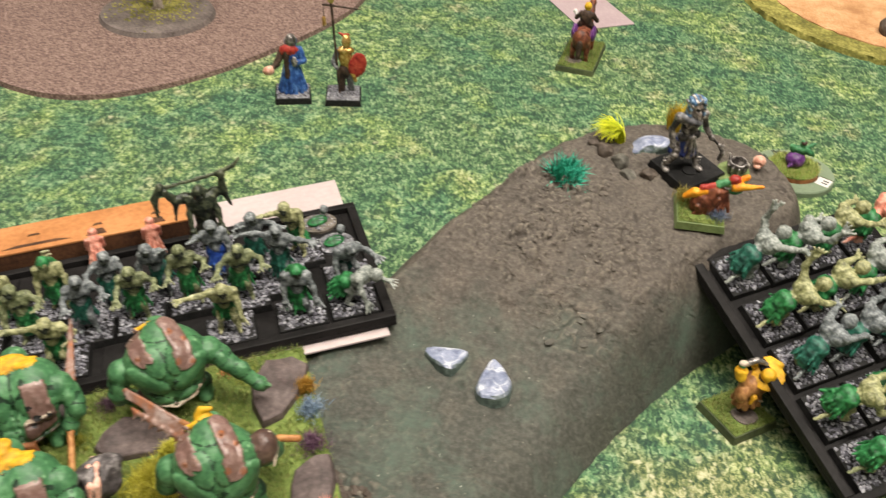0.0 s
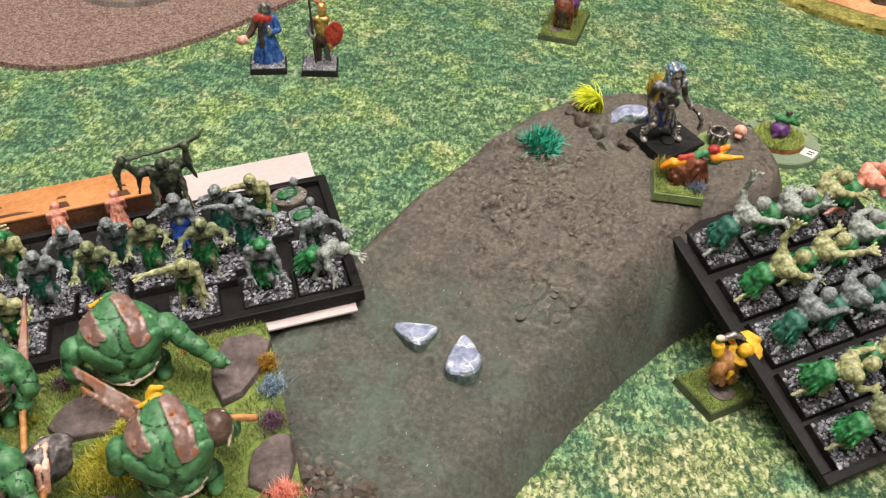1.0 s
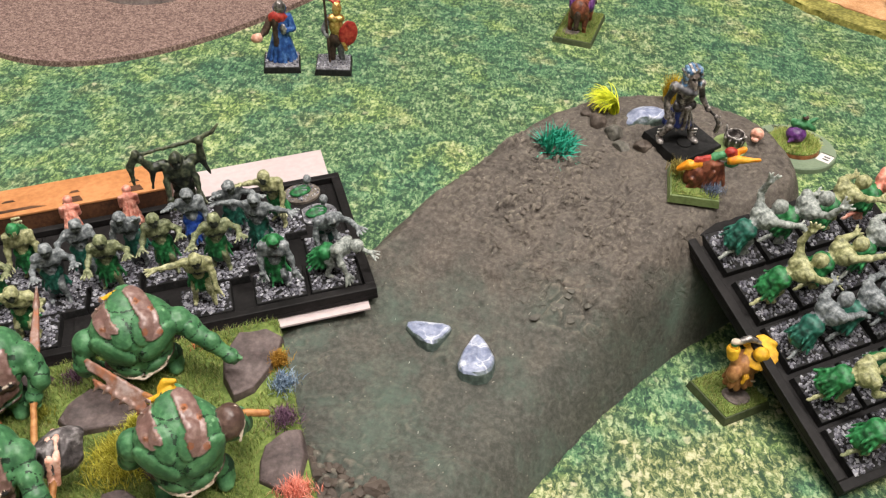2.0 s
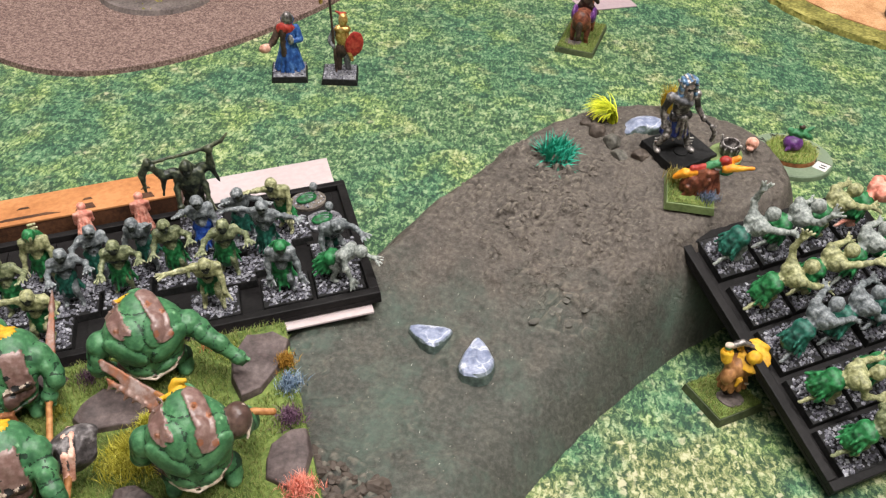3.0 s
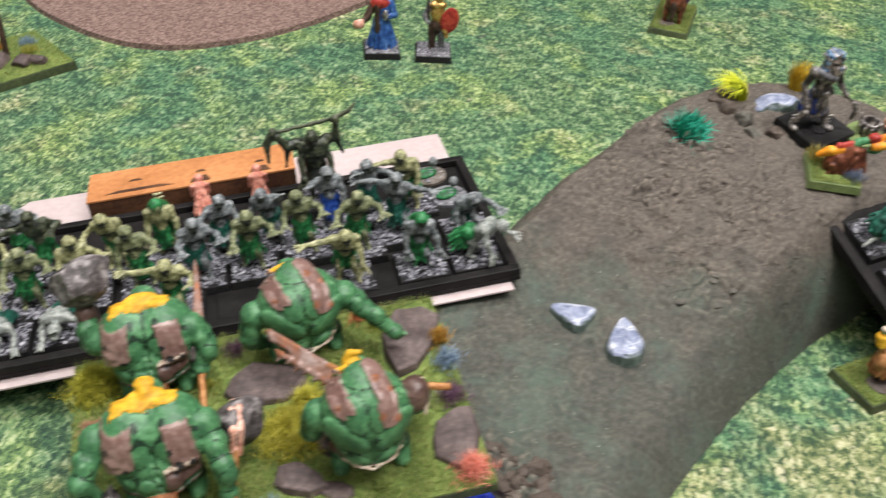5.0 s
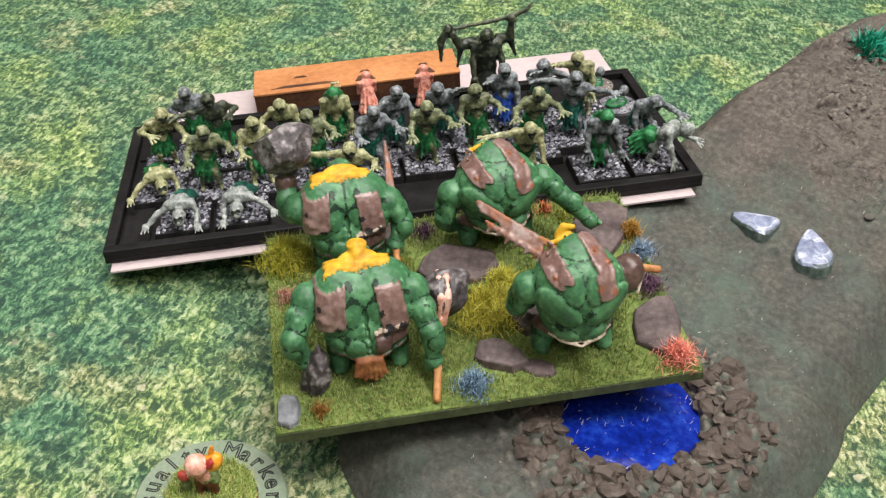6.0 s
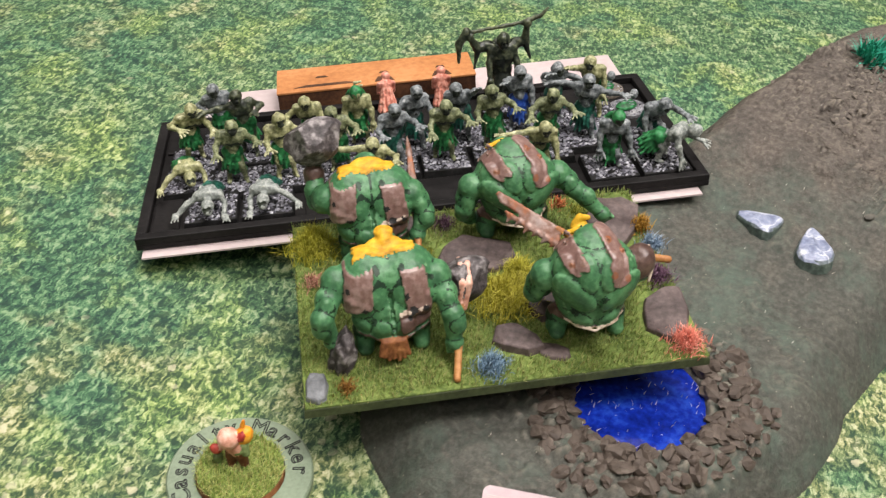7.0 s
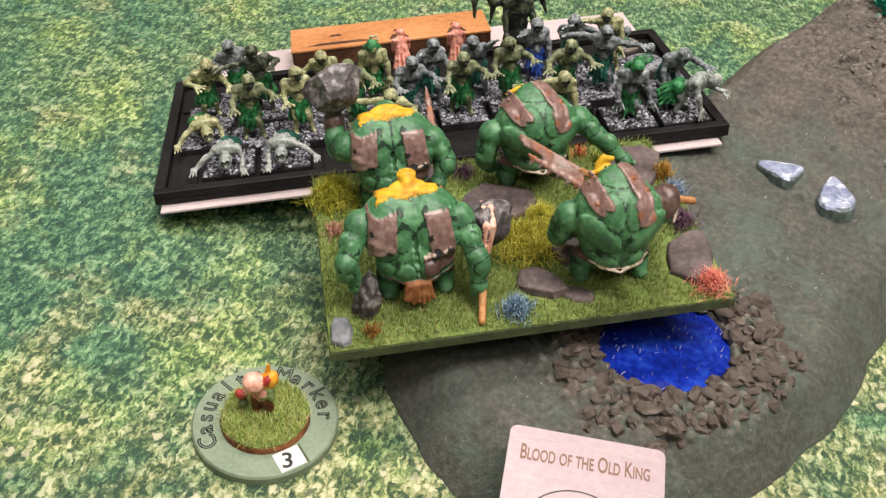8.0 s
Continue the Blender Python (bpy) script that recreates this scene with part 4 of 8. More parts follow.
def tuft(x, y, z, radius, length, count, colours, name, label, seed, lean=(0, 0), spread=0.85, width=0.00035):
    rng = random.Random(seed)
    m = island_paint(name + "_tuft_blades", colours)
    spots = []
    for _ in range(count):
        a, r = rng.uniform(0, 6.28), radius * math.sqrt(rng.random()) * 0.8
        spots.append((r * math.cos(a), r * math.sin(a), 0))
    me = blades(rng, spots, length, spread, width, m, 0.6, "grass_tuft")
    ob = new("grass_tuft", me)
    ob.matrix_world = pose(x, y, z, *lean)
    return tagged(ob, label, "grass tuft", "hill tufts")


def arched_tuft(x, y, z, count, length, colours, label, seed):
    """A tuft combed over to one side: blades rise from a narrow foot and arch over."""
    rng = random.Random(seed)
    m = island_paint("arched_tuft_blades", colours)
    verts, faces = [], []
    for _ in range(count):
        a, r = rng.uniform(0, 6.28), 0.0022 * math.sqrt(rng.random())
        px, py, pz = r * math.cos(a), r * math.sin(a), 0.0
        way, long, rise = math.pi + rng.gauss(0, 0.5), length * rng.uniform(0.7, 1.1), radians(rng.uniform(76, 92))
        curl, w = radians(rng.uniform(20, 31)), 0.00032
        n = len(verts)
        for k in range(6):
            f = w * (1 - k / 7)
            verts += [(px - f * math.sin(way), py + f * math.cos(way), pz), (px + f * math.sin(way), py - f * math.cos(way), pz)]
            px, py, pz = px + math.cos(way) * math.cos(rise) * long / 5, py + math.sin(way) * math.cos(rise) * long / 5, pz + math.sin(rise) * long / 5
            rise -= curl
        faces += [(n + 2 * k, n + 2 * k + 1, n + 2 * k + 3, n + 2 * k + 2) for k in range(5)]
    ob = new("grass_tuft", mesh_of("grass_tuft", verts, faces, [m]))
    ob.matrix_world = pose(x, y, z)
    return tagged(ob, label, "grass tuft", "hill tufts")


TEAL = [(0.006, 0.16, 0.10), (0.015, 0.32, 0.20), (0.05, 0.48, 0.33), (0.012, 0.24, 0.15)]
LIME = [(0.26, 0.36, 0.01), (0.55, 0.62, 0.02), (0.78, 0.76, 0.05), (0.6, 0.64, 0.03)]
OCHRE = [(0.36, 0.22, 0.01), (0.58, 0.4, 0.03), (0.72, 0.54, 0.06)]
tuft(0.1010, 0.4645, hill_at(0.101, 0.4645) - 0.0008, 0.0085, 0.0112, 480, TEAL, "teal", "teal green static grass tuft on the rock hill", 1, (10, 12), 0.985, 0.0009)
arched_tuft(0.1265, 0.4925, hill_at(0.1265, 0.4925) - 0.0006, 210, 0.0175, LIME, "bright yellow-green grass tuft leaning over on the hill", 2)
tuft(0.1545, 0.5120, hill_at(0.1545, 0.512) - 0.0008, 0.0046, 0.0150, 420, OCHRE, "ochre", "ochre yellow grass tuft on the back of the hill", 3, (0, 0), 0.5, 0.0004)

# ---- trays, card and board ----
LT = frame_of((-0.166, 0.304, 0.0085), (0.93329, 0.34360, 0.10447), (-0.33641, 0.93826, -0.08059))
RT = frame_of((0.2065, 0.330, 0.0030), (0.87502, 0.48150, 0.04994), (-0.45666, 0.82989, 0.32054))


def tray(m, w, d, cols, rows, label):
    """Black movement tray: sheet, raised rim, a panel with lipped slots."""
    t = thing("movement_tray", m, label, "tray", "movement trays")
    part("tray_floor", box(bmesh.new(), 0, 0, 0, w * MM, d * MM, 2 * MM, 0.0003), t, BLACK)
    for x0, y0, x1, y1 in ((0, 0, w, 4), (0, d - 4, w, d), (0, 4, 4, d - 4), (w - 4, 4, w, d - 4)):
        part("rim", box(bmesh.new(), x0 * MM, y0 * MM, 2 * MM, x1 * MM, y1 * MM, 5 * MM, 0.0004), t, BLACK)
    for k, (x0, y0, x1, y1) in enumerate(cols):
        part("floor_panel", box(bmesh.new(), x0 * MM, y0 * MM, 2 * MM, x1 * MM, y1 * MM, 3.1 * MM, 0.0003), t, BLACK)
    return t


# slots left open at the back of the long tray show as stepped panels
panels = [(5 + 20.5 * k, 65.5, 24 + 20.5 * k, 86) for k in range(10)] + [(192.5, 46, 210, 64.5), (62, 5, 79, 23), (103, 5, 138, 23), (5, 5, 15, 40)]
tray(LT, 216, 92, panels, 4, "long black plastic movement tray holding rows of zombie miniatures")
tray(RT, 92, 114.5, [], 5, "black plastic movement tray propped against the rock hill")

sheet = part("card_sheet", box(bmesh.new(), 2 * MM, -4.4 * MM, -1.2 * MM, 212 * MM, 126 * MM, -0.5 * MM), None, SHEETCARD)
sheet.matrix_world = LT
tagged(sheet, "white card sheet lying under the long black tray", "card")

strip = thing("board_strip", LT @ pose(52 * MM, 93.5 * MM, 0), "orange laser-cut board box with slots behind the tray", "board")
bm = box(bmesh.new(), 0, 0, 0, 89 * MM, 24 * MM, 11.2 * MM, 0.0002)
# body in a much darker brown than the top sheet
part("body", bm, strip, BOARDDARK)
top_sheet = part("top_sheet", box(bmesh.new(), -0.3 * MM, -0.3 * MM, 11.2 * MM, 89.3 * MM, 24.3 * MM, 12.2 * MM, 0.0002), strip, MDF)
# slots are dark plates laid on the sheet, cutout shade put into the colour
for x, y, w, d in ((7, 3.2, 30, 2.2), (17, 12, 6, 1.6), (43.5, 2.0, 9.0, 5.0), (69.5, 2.0, 9.0, 5.0), (46, 10.5, 4.5, 1.8), (72, 10.5, 4.5, 1.8)):
    ob = part("slot", slab([(x * MM, y * MM), ((x + w) * MM, y * MM), ((x + w * 0.8) * MM, (y + d) * MM), ((x + w * 0.2) * MM, (y + d) * MM)], 12.2 * MM, 12.35 * MM), top_sheet, BOARDDARK)

# ---- zombie miniatures ----
GRAVELS = []
for v in range(5):
    rng = random.Random(60 + v)
    spots = [(rng.uniform(-8.8, 8.8) * MM, rng.uniform(-8.8, 8.8) * MM, 3.0 * MM) for _ in range(330)]
    GRAVELS.append(pebbles(rng, spots, 0.00042, 0.00108, GRAVEL))
SQUARE = bpy.data.meshes.new("base")
bm = slab(rect(-9.9 * MM, -9.9 * MM, 9.9 * MM, 9.9 * MM), 0, 3.0 * MM, 0.0002, 0.6 * MM)
bm.to_mesh(SQUARE)
bm.free()
SQUARE.materials.append(BASE_BLACK)

ARMS = {
    "fwd": ((0.45, 0.45, -0.75), (0.05, 1.0, 0.05)), "wide": ((1.0, 0.1, 0.0), (1.0, 0.35, 0.15)), "down": ((0.35, 0.25, -1.0), (0.05, 0.45, -1.0)),
    "up": ((0.6, 0.15, 0.7), (0.15, 0.25, 1.0)), "claw": ((0.85, 0.25, -0.5), (0.1, 1.0, 0.2)), "side": ((0.9, -0.1, -0.4), (0.9, 0.3, 0.5)),
    "reach": ((0.3, 0.9, 0.05), (0.1, 1.0, 0.1)), "high": ((0.4, 0.7, 0.45), (0.2, 0.9, 0.55)), "bent": ((0.7, -0.3, -0.6), (-0.3, 0.9, 0.0)),
}


def unit(v):
    v = np.array(v, float)
    return v / np.linalg.norm(v)


def zombie_solids(rng, lean, left, right, crouch=0.0, skirt=1.0, tilt=0.0, twist=0.0, hood=False, scale=1.0):
    """A shambling figure facing +y, in mm: material 0 skin, 1 rags, 2 dark gaps."""
    hip = np.array([0, -lean * 0.03, 11.5 * (1 - 0.45 * crouch)])
    a = radians(lean)
    up = np.array([math.sin(radians(tilt)), math.sin(a), math.cos(a)])
    up = unit(up)
    fwd = unit(np.array([0, math.cos(a), -math.sin(a)]))
    side, axis = np.cross(fwd, up), up
    tw = radians(twist)
    side2 = side * math.cos(tw) + fwd * math.sin(tw)
    fwd2 = np.cross(up, side2)
    S = []
    for sx, step in ((-1, rng.uniform(-1.5, 3.0)), (1, rng.uniform(-3.0, 1.5))):
        foot = np.array([sx * rng.uniform(2.4, 3.6), step, 0.9])
        knee = (hip + foot) / 2 + np.array([sx * 0.9, 1.8 + 2.5 * crouch, 0.6])
        h = hip + np.array([sx * 1.9, 0, 0])
        S += [("c", h, knee, 1.75, 1.35, 0, 0.8), ("c", knee, foot + (0, 0, 0.4), 1.35, 0.95, 0, 0.6), ("c", foot, foot + np.array([sx * 0.4, 2.3, -0.3]), 0.95, 0.75, 0, 0.5)]
    belly, chest = hip + up * 3.4 + fwd * 0.3, hip + up * 7.6 - fwd * 0.4
    neck = hip + up * 11.3 + fwd * 0.4
    head = neck + unit(up * 0.5 + fwd * 0.45 + np.array([0, 0, 0.6])) * 3.0
    fwd = unit(fwd + np.array([0, 0.55, 0.35 * math.sin(a)]))
    up = unit(up + np.array([0, 0, 0.8]))
    S += [("e", hip, (3.2, 2.5, 2.6), (0, 0, 0), 0, 1.0), ("c", hip, belly, 2.6, 2.4, 0, 1.4)]
    S += [("c", chest - side2 * 1.9, chest + side2 * 1.9, 3.0, 3.0, 0, 1.3), ("c", chest + up * 2.0 - side2 * 2.9, chest + up * 2.0 + side2 * 2.9, 2.0, 2.0, 0, 1.0)]
    for s in (-1, 1):
        S.append(("e", chest + fwd2 * 1.5 + side2 * 1.5 * s + up * 1.0, (1.7, 1.3, 1.4), (0, 0, 0), 0, 0.5))
        S.append(("e", chest - fwd2 * 1.7 + side2 * 1.6 * s + up * 0.6, (1.5, 1.1, 2.2), (-lean, 0, 0), 0, 0.5))
    S.append(("x", chest - fwd2 * 3.4 - up * 3, chest - fwd2 * 3.2 + up * 3, 0.7, 0.7, 0, 0.5))
    # material 2 in the rib grooves: crease shade put into the colour
    for k in range(3):
        S.append(("x", belly + up * (1.2 + k * 1.1) + fwd2 * 3.1 - side2 * 2.6, belly + up * (1.2 + k * 1.1) + fwd2 * 3.1 + side2 * 2.6, 0.42, 0.42, 2, 0.3))
    S += [("c", neck - up * 1.2, neck + up * 0.6, 1.2, 1.1, 0, 0.6)]
    hm = 1 if hood else 0
    S += [("e", head + up * 0.5, (2.6, 2.8, 2.8), (-lean * 0.3, 0, 0), hm, 0.3), ("e", head + fwd * 1.1 - up * 1.1, (1.6, 1.6, 1.6), (-lean * 0.3, 0, 0), 0, 0.4)]
    S += [("c", head + fwd * 2.0 + up * 0.75 - side * 0.9, head + fwd * 2.0 + up * 0.75 + side * 0.9, 0.48, 0.48, 0, 0.3)]
    for s in (-1, 1):
        S.append(("x", head + fwd * 2.5 + side * 0.85 * s + up * 0.05, head + fwd * 2.2 + side * 0.85 * s + up * 0.05, 0.55, 0.5, 2, 0.2))
        S.append(("e", head + side * 2.1 * s - fwd * 0.1, (0.45, 0.7, 0.9), (0, 0, 0), 0, 0.2))
    S.append(("x", head + fwd * 2.6 - up * 1.5 - side * 0.6, head + fwd * 2.6 - up * 1.5 + side * 0.6, 0.42, 0.42, 2, 0.2))
    for s, key in ((-1, left), (1, right)):
        d1, d2 = (np.array(v, float) for v in ARMS[key])
        to = lambda v: unit(side2 * v[0] * s + unit(np.array([0, 1, 0]) + 0.5 * fwd2) * v[1] + np.array([0, 0, 1.0]) * v[2])  # noqa: E731
        sh = chest + up * 2.1 + side2 * 4.0 * s
        el = sh + to(d1 + np.array([rng.uniform(-0.12, 0.12) for _ in range(3)])) * 5.1
        wr = el + to(d2 + np.array([rng.uniform(-0.12, 0.12) for _ in range(3)])) * 4.9
        S += [("e", sh, (2.0, 2.0, 2.0), (0, 0, 0), 0, 0.7), ("c", sh, el, 1.5, 1.1, 0, 0.5), ("c", el, wr, 1.4, 0.85, 0, 0.4)]
        way = unit(wr - el)
        across = unit(np.cross(way, (0.2, 0.1, 1.0)))
        palm = wr + way * 1.0
        S.append(("e", palm, (1.35, 1.35, 1.05), (0, 0, 0), 0, 0.4))
        for f in (-1.0, -0.35, 0.35, 1.0):
            k = palm + across * f * 0.85 + way * 0.5
            tip = k + unit(way + across * f * 0.6) * 3.0 + np.array([0, 0, -0.4])
            S.append(("c", k, tip, 0.56, 0.40, 0, 0.2))
    if skirt:
        belt = hip + up * 1.2
        trail = unit(np.array([0, 0, -1.0]) * (1 - lean / 140) - axis * lean / 90)
        S += [("c", belt - side * 1.4, belt + side * 1.4, 2.75, 2.75, 1, 0.6), ("c", belt, belt + trail * min(6.0 * skirt, belt[2] - 4.0), 2.7, 3.9, 1, 0.5)]
        spin = Vector((0, 0, -1)).rotation_difference(Vector(trail))
        n = 17
        for k in range(n):
            g = 2 * math.pi * k / n
            out = np.array([math.cos(g), math.sin(g) * 0.85, 0])
            drop = rng.uniform(4.6, 9.2) * skirt
            out = np.array(spin @ Vector(out))
            top, low = belt + out * 2.1, belt + out * (4.3 + rng.uniform(-0.5, 1.3)) + trail * min(drop, belt[2] - 1.0)
            low[2] = max(low[2], 0.6)
            S.append(("c", top, low, 1.1, 0.45, 1, 0.25))
    if hood:
        S += [("e", chest - fwd * 2.2 + up * 1.5, (4.4, 2.0, 5.4), (-lean, 0, 0), 1, 0.6), ("e", hip - fwd * 1.8 + up * 0.5, (4.4, 2.2, 5.0), (0, 0, 0), 1, 0.8)]
    out = []
    for s in S:
        s = list(s)
        s[1] = np.array(s[1]) * scale
        if s[0] in "cx":
            s[2], s[3], s[4] = np.array(s[2]) * scale, s[3] * scale, s[4] * scale
        else:
            s[2] = tuple(r * scale for r in s[2])
        out.append(tuple(s))
    return out


def crawler_solids(rng, reach):
    """One dragging itself along on its belly, facing +y, in mm; reach: the arm that is stretched out."""
    S = [("c", (0, -6, 3.6), (0, 1.5, 6.4), 2.6, 3.0, 0, 1.4), ("c", (-2.6, 2.2, 6.6), (2.6, 2.2, 6.6), 2.3, 2.3, 0, 1.2), ("c", (0, 3.5, 6.4), (0.3, 6.0, 5.6), 1.4, 1.3, 0, 0.6),
         ("e", (0.4, 7.8, 5.2), (2.4, 2.7, 2.5), (-20, 0, 0), 0, 0.3), ("e", (0.4, 9.4, 4.0), (1.6, 1.6, 1.5), (0, 0, 0), 0, 0.4), ("x", (-0.5, 10.9, 5.2), (-0.5, 10.2, 5.2), 0.5, 0.5, 2, 0.2), ("x", (1.4, 10.9, 5.2), (1.4, 10.2, 5.2), 0.5, 0.5, 2, 0.2)]
    for sx in (-1, 1):
        S += [("e", (1.7 * sx, 1.2, 8.4), (1.3, 2.4, 1.1), (-10, 0, 14 * sx), 0, 0.4), ("c", (1.6 * sx, -8, 2.6), (3.2 * sx, -12.5, 1.2), 1.6, 1.0, 0, 0.5)]
        far = sx == reach
        sh, el, wr = np.array((3.9 * sx, 2.4, 6.6)), np.array(((8.0 if far else 5.6) * sx, 4.0, 5.0 if far else 3.6)), np.array(((12.0 if far else 5.0) * sx, 6.5 if far else 9.4, 2.4 if far else 1.4))
        S += [("e", sh, (1.9, 1.9, 1.9), (0, 0, 0), 0, 0.6), ("c", sh, el, 1.3, 1.05, 0, 0.4), ("c", el, wr, 1.15, 0.8, 0, 0.4), ("e", wr + np.array([0.5 * sx, 0.9, 0]), (1.4, 1.5, 1.0), (0, 0, 0), 0, 0.3)]
        for f in (-1, 0, 1):
            S.append(("c", wr + np.array([0.5 * sx + 0.8 * f, 1.6, 0]), wr + np.array([0.9 * sx + 1.2 * f, 3.4, -0.8]), 0.48, 0.36, 0, 0.2))
    for k in range(5):
        S.append(("e", (0, -5.0 + 1.6 * k, 6.2 + 0.55 * k), (0.6, 0.6, 0.5), (0, 0, 0), 0, 0.3))
    S.append(("e", (0, -6.2, 4.2), (4.0, 3.4, 2.9), (0, 0, 0), 1, 0.6))
    for k in range(11):
        a = math.pi * (k / 10)
        S.append(("c", (3.0 * math.cos(a), -5.5, 3.4 + 2.8 * math.sin(a)), (4.6 * math.cos(a), -10.5 - rng.uniform(0, 2.5), 1.2 + 2.4 * math.sin(a)), 1.1, 0.6, 1, 0.35))
    return S


def zombie(m, turn, solids, skin, cloth, label, seed, based=True, group="zombies in the long tray", extra=()):
    t = thing("zombie_miniature", m, label, "miniature", group)
    lift = 0.0
    if based:
        g = part("gravel", GRAVELS[seed % len(GRAVELS)], part("base", SQUARE, t))
        g.matrix_basis = pose(0, 0, 0, 0, 0, 90 * (seed % 4))
        tagged(g, kind="stuff")
        lift = 3.2 * MM
    me = sculpt(solids, 0.44, [SKIN[skin], CLOTH[cloth], *(extra or (CLOTH["dark"],))], 0.42, 0.75)
    f = part("figure", me, t)
    f.matrix_basis = pose(0, 0, lift, 0, 0, turn)
    return t


# place along and into the tray, facing, lean, arms, crouch, paint
Z = [
    (36, 34.5, 190, 22, "claw", "fwd", 0.0, "olive", "green", 1.0),
    (55, 34.5, 200, 12, "claw", "fwd", 0.0, "yellow", "green", 1.0), (18, 55, 200, 30, "fwd", "bent", 0.1, "yellow", "green", 0.8),
    (30, 68, 190, 20, "claw", "bent", 0.0, "grey", "green", 0.8), (41, 55.5, 170, 10, "bent", "wide", -0.2, "dark", "green", 0.9),
    (67, 52, 180, 34, "down", "claw", 0.0, "yellow", "green", 1.0), (77, 34.5, 165, 10, "claw", "down", 0.0, "olive", "green", 1.0),
    (98, 34, 190, 22, "claw", "fwd", 0.0, "grey", "teal", 1.0), (108, 47, 185, 18, "fwd", "claw", 0.0, "grey", "teal", 1.0),
    (118.5, 34, 180, 26, "claw", "fwd", 0.0, "olive", "green", 1.0), (128, 50, 170, 26, "high", "down", 0.2, "grey", "teal", 0.8),
    (139.5, 40, 185, 14, "claw", "fwd", 0.0, "olive", "green", 1.0), (152, 51, 180, 12, "down", "high", -0.25, "grey", "blue", 1.15),
    (160, 34, 175, 24, "claw", "claw", 0.0, "olive", "green", 1.0), (177, 40, 170, 16, "wide", "wide", -0.1, "grey", "teal", 1.1),
    (168, 56, 200, 22, "claw", "high", 0.0, "grey", "teal", 0.9), (186, 58, 150, 24, "down", "high", 0.0, "yellow", "green", 0.9),
    (180.5, 14.5, 180, 26, "down", "down", 0.35, "grey", "green", 1.0), (201.5, 14.5, 242, 98, "fwd", "down", 0.42, "pale", "green", 1.0),
    (203, 33, 200, 62, "claw", "down", 0.6, "grey", "teal", 0.7),
    (152.5, 14, 185, 44, "down", "wide", 0.05, "yellow", "green", 0.8), (89, 14.5, 170, 30, "claw", "wide", 0.3, "yellow", "green", 0.8),
]
for n, (u, v, turn, lean, left, right, crouch, skin, cloth, skirt) in enumerate(Z):
    rng = random.Random(100 + n)
    names = {"pale": "bone-pale", "yellow": "sickly yellow", "olive": "olive-skinned", "grey": "ash-grey", "dark": "blackish green"}
    zombie(LT @ pose(u * MM, v * MM, 2.2 * MM), turn, zombie_solids(rng, lean * 0.72, left, right, crouch, skirt, rng.uniform(-8, 8), rng.uniform(-15, 15), (u, v) == (180.5, 14.5)),
           skin, cloth, f"{names[skin]} zombie miniature in {cloth} rags on a gravel base", n)

for n, (u, v, turn, reach, skin, cloth, lab) in enumerate((
    (27, 16, 182, 1, "pale", "teal", "bone-pale"), (48, 16, 176, -1, "pale", "teal", "bone-pale"), (17, 38, 196, 1, "yellow", "green", "sickly yellow"))):
    zombie(LT @ pose(u * MM, v * MM, 2.2 * MM), turn, crawler_solids(random.Random(70 + n), reach), skin, cloth, f"{lab} zombie miniature crawling with {cloth} rags on gravel", 70 + n)

# a cloaked one with a ridged spine, two in pink primer, and the tall one with a staff
rng = random.Random(7)
cl = zombie_solids(rng, 14, "down", "down", 0.1, 1.0, 0, 0, True)
for k in range(7):
    cl.append(("c", np.array([-2.6 + 0.0 * k, -0.5, 18 + 1.5 * k]), np.array([2.6, -0.5, 18 + 1.5 * k]) * np.array([1 - 0.1 * k, 1, 1]) - np.array([0.8, 0, 0]), 0.55, 0.55, 2, 0.2))
zombie(LT @ pose(86 * MM, 53.5 * MM, 2.2 * MM), 180, cl, "yellow", "green", "green-cloaked miniature with a ribbed bone standard on gravel", 31, extra=(SKIN["yellow"],))
for k, u in enumerate((100.0, 124.5)):
    rg = random.Random(40 + k)
    robe = [("c", (0, 0, 3), (0, 0.5, 15), 3.4, 2.6, 0, 0.8), ("e", (0, 0.4, 17), (3.7, 2.7, 3.2), (0, 0, 0), 0, 0.8), ("e", (0.4, 1.2, 21.6), (2.3, 2.5, 2.5), (0, 0, 0), 0, 0.5), ("c", (-3.4, 0, 17.5), (-3.8, 2.5, 12), 1.4, 1.1, 0, 0.6), ("c", (3.4, 0, 17.5), (3.9, 2.5, 12), 1.4, 1.1, 0, 0.6)]
    for n in range(11):
        g = 2 * math.pi * n / 11
        robe.append(("c", (4.4 * math.cos(g), 3.8 * math.sin(g), 0.8 + rg.random()), (2.2 * math.cos(g), 1.8 * math.sin(g), 15), 1.0, 0.7, 0, 0.3))
    zombie(LT @ pose(u * MM, 82 * MM, 3.2 * MM, -16) @ Matrix.Diagonal((0.88, 0.88, 0.74, 1)), 10, robe, "pink", "pink", "unpainted coral pink primed miniature with its back turned", 40 + k, extra=(SKIN["pink"],), based=False)
S = [q for q in zombie_solids(random.Random(50), 18, "down", "down", -0.1, 0.9, 0, 0, scale=1.12)]
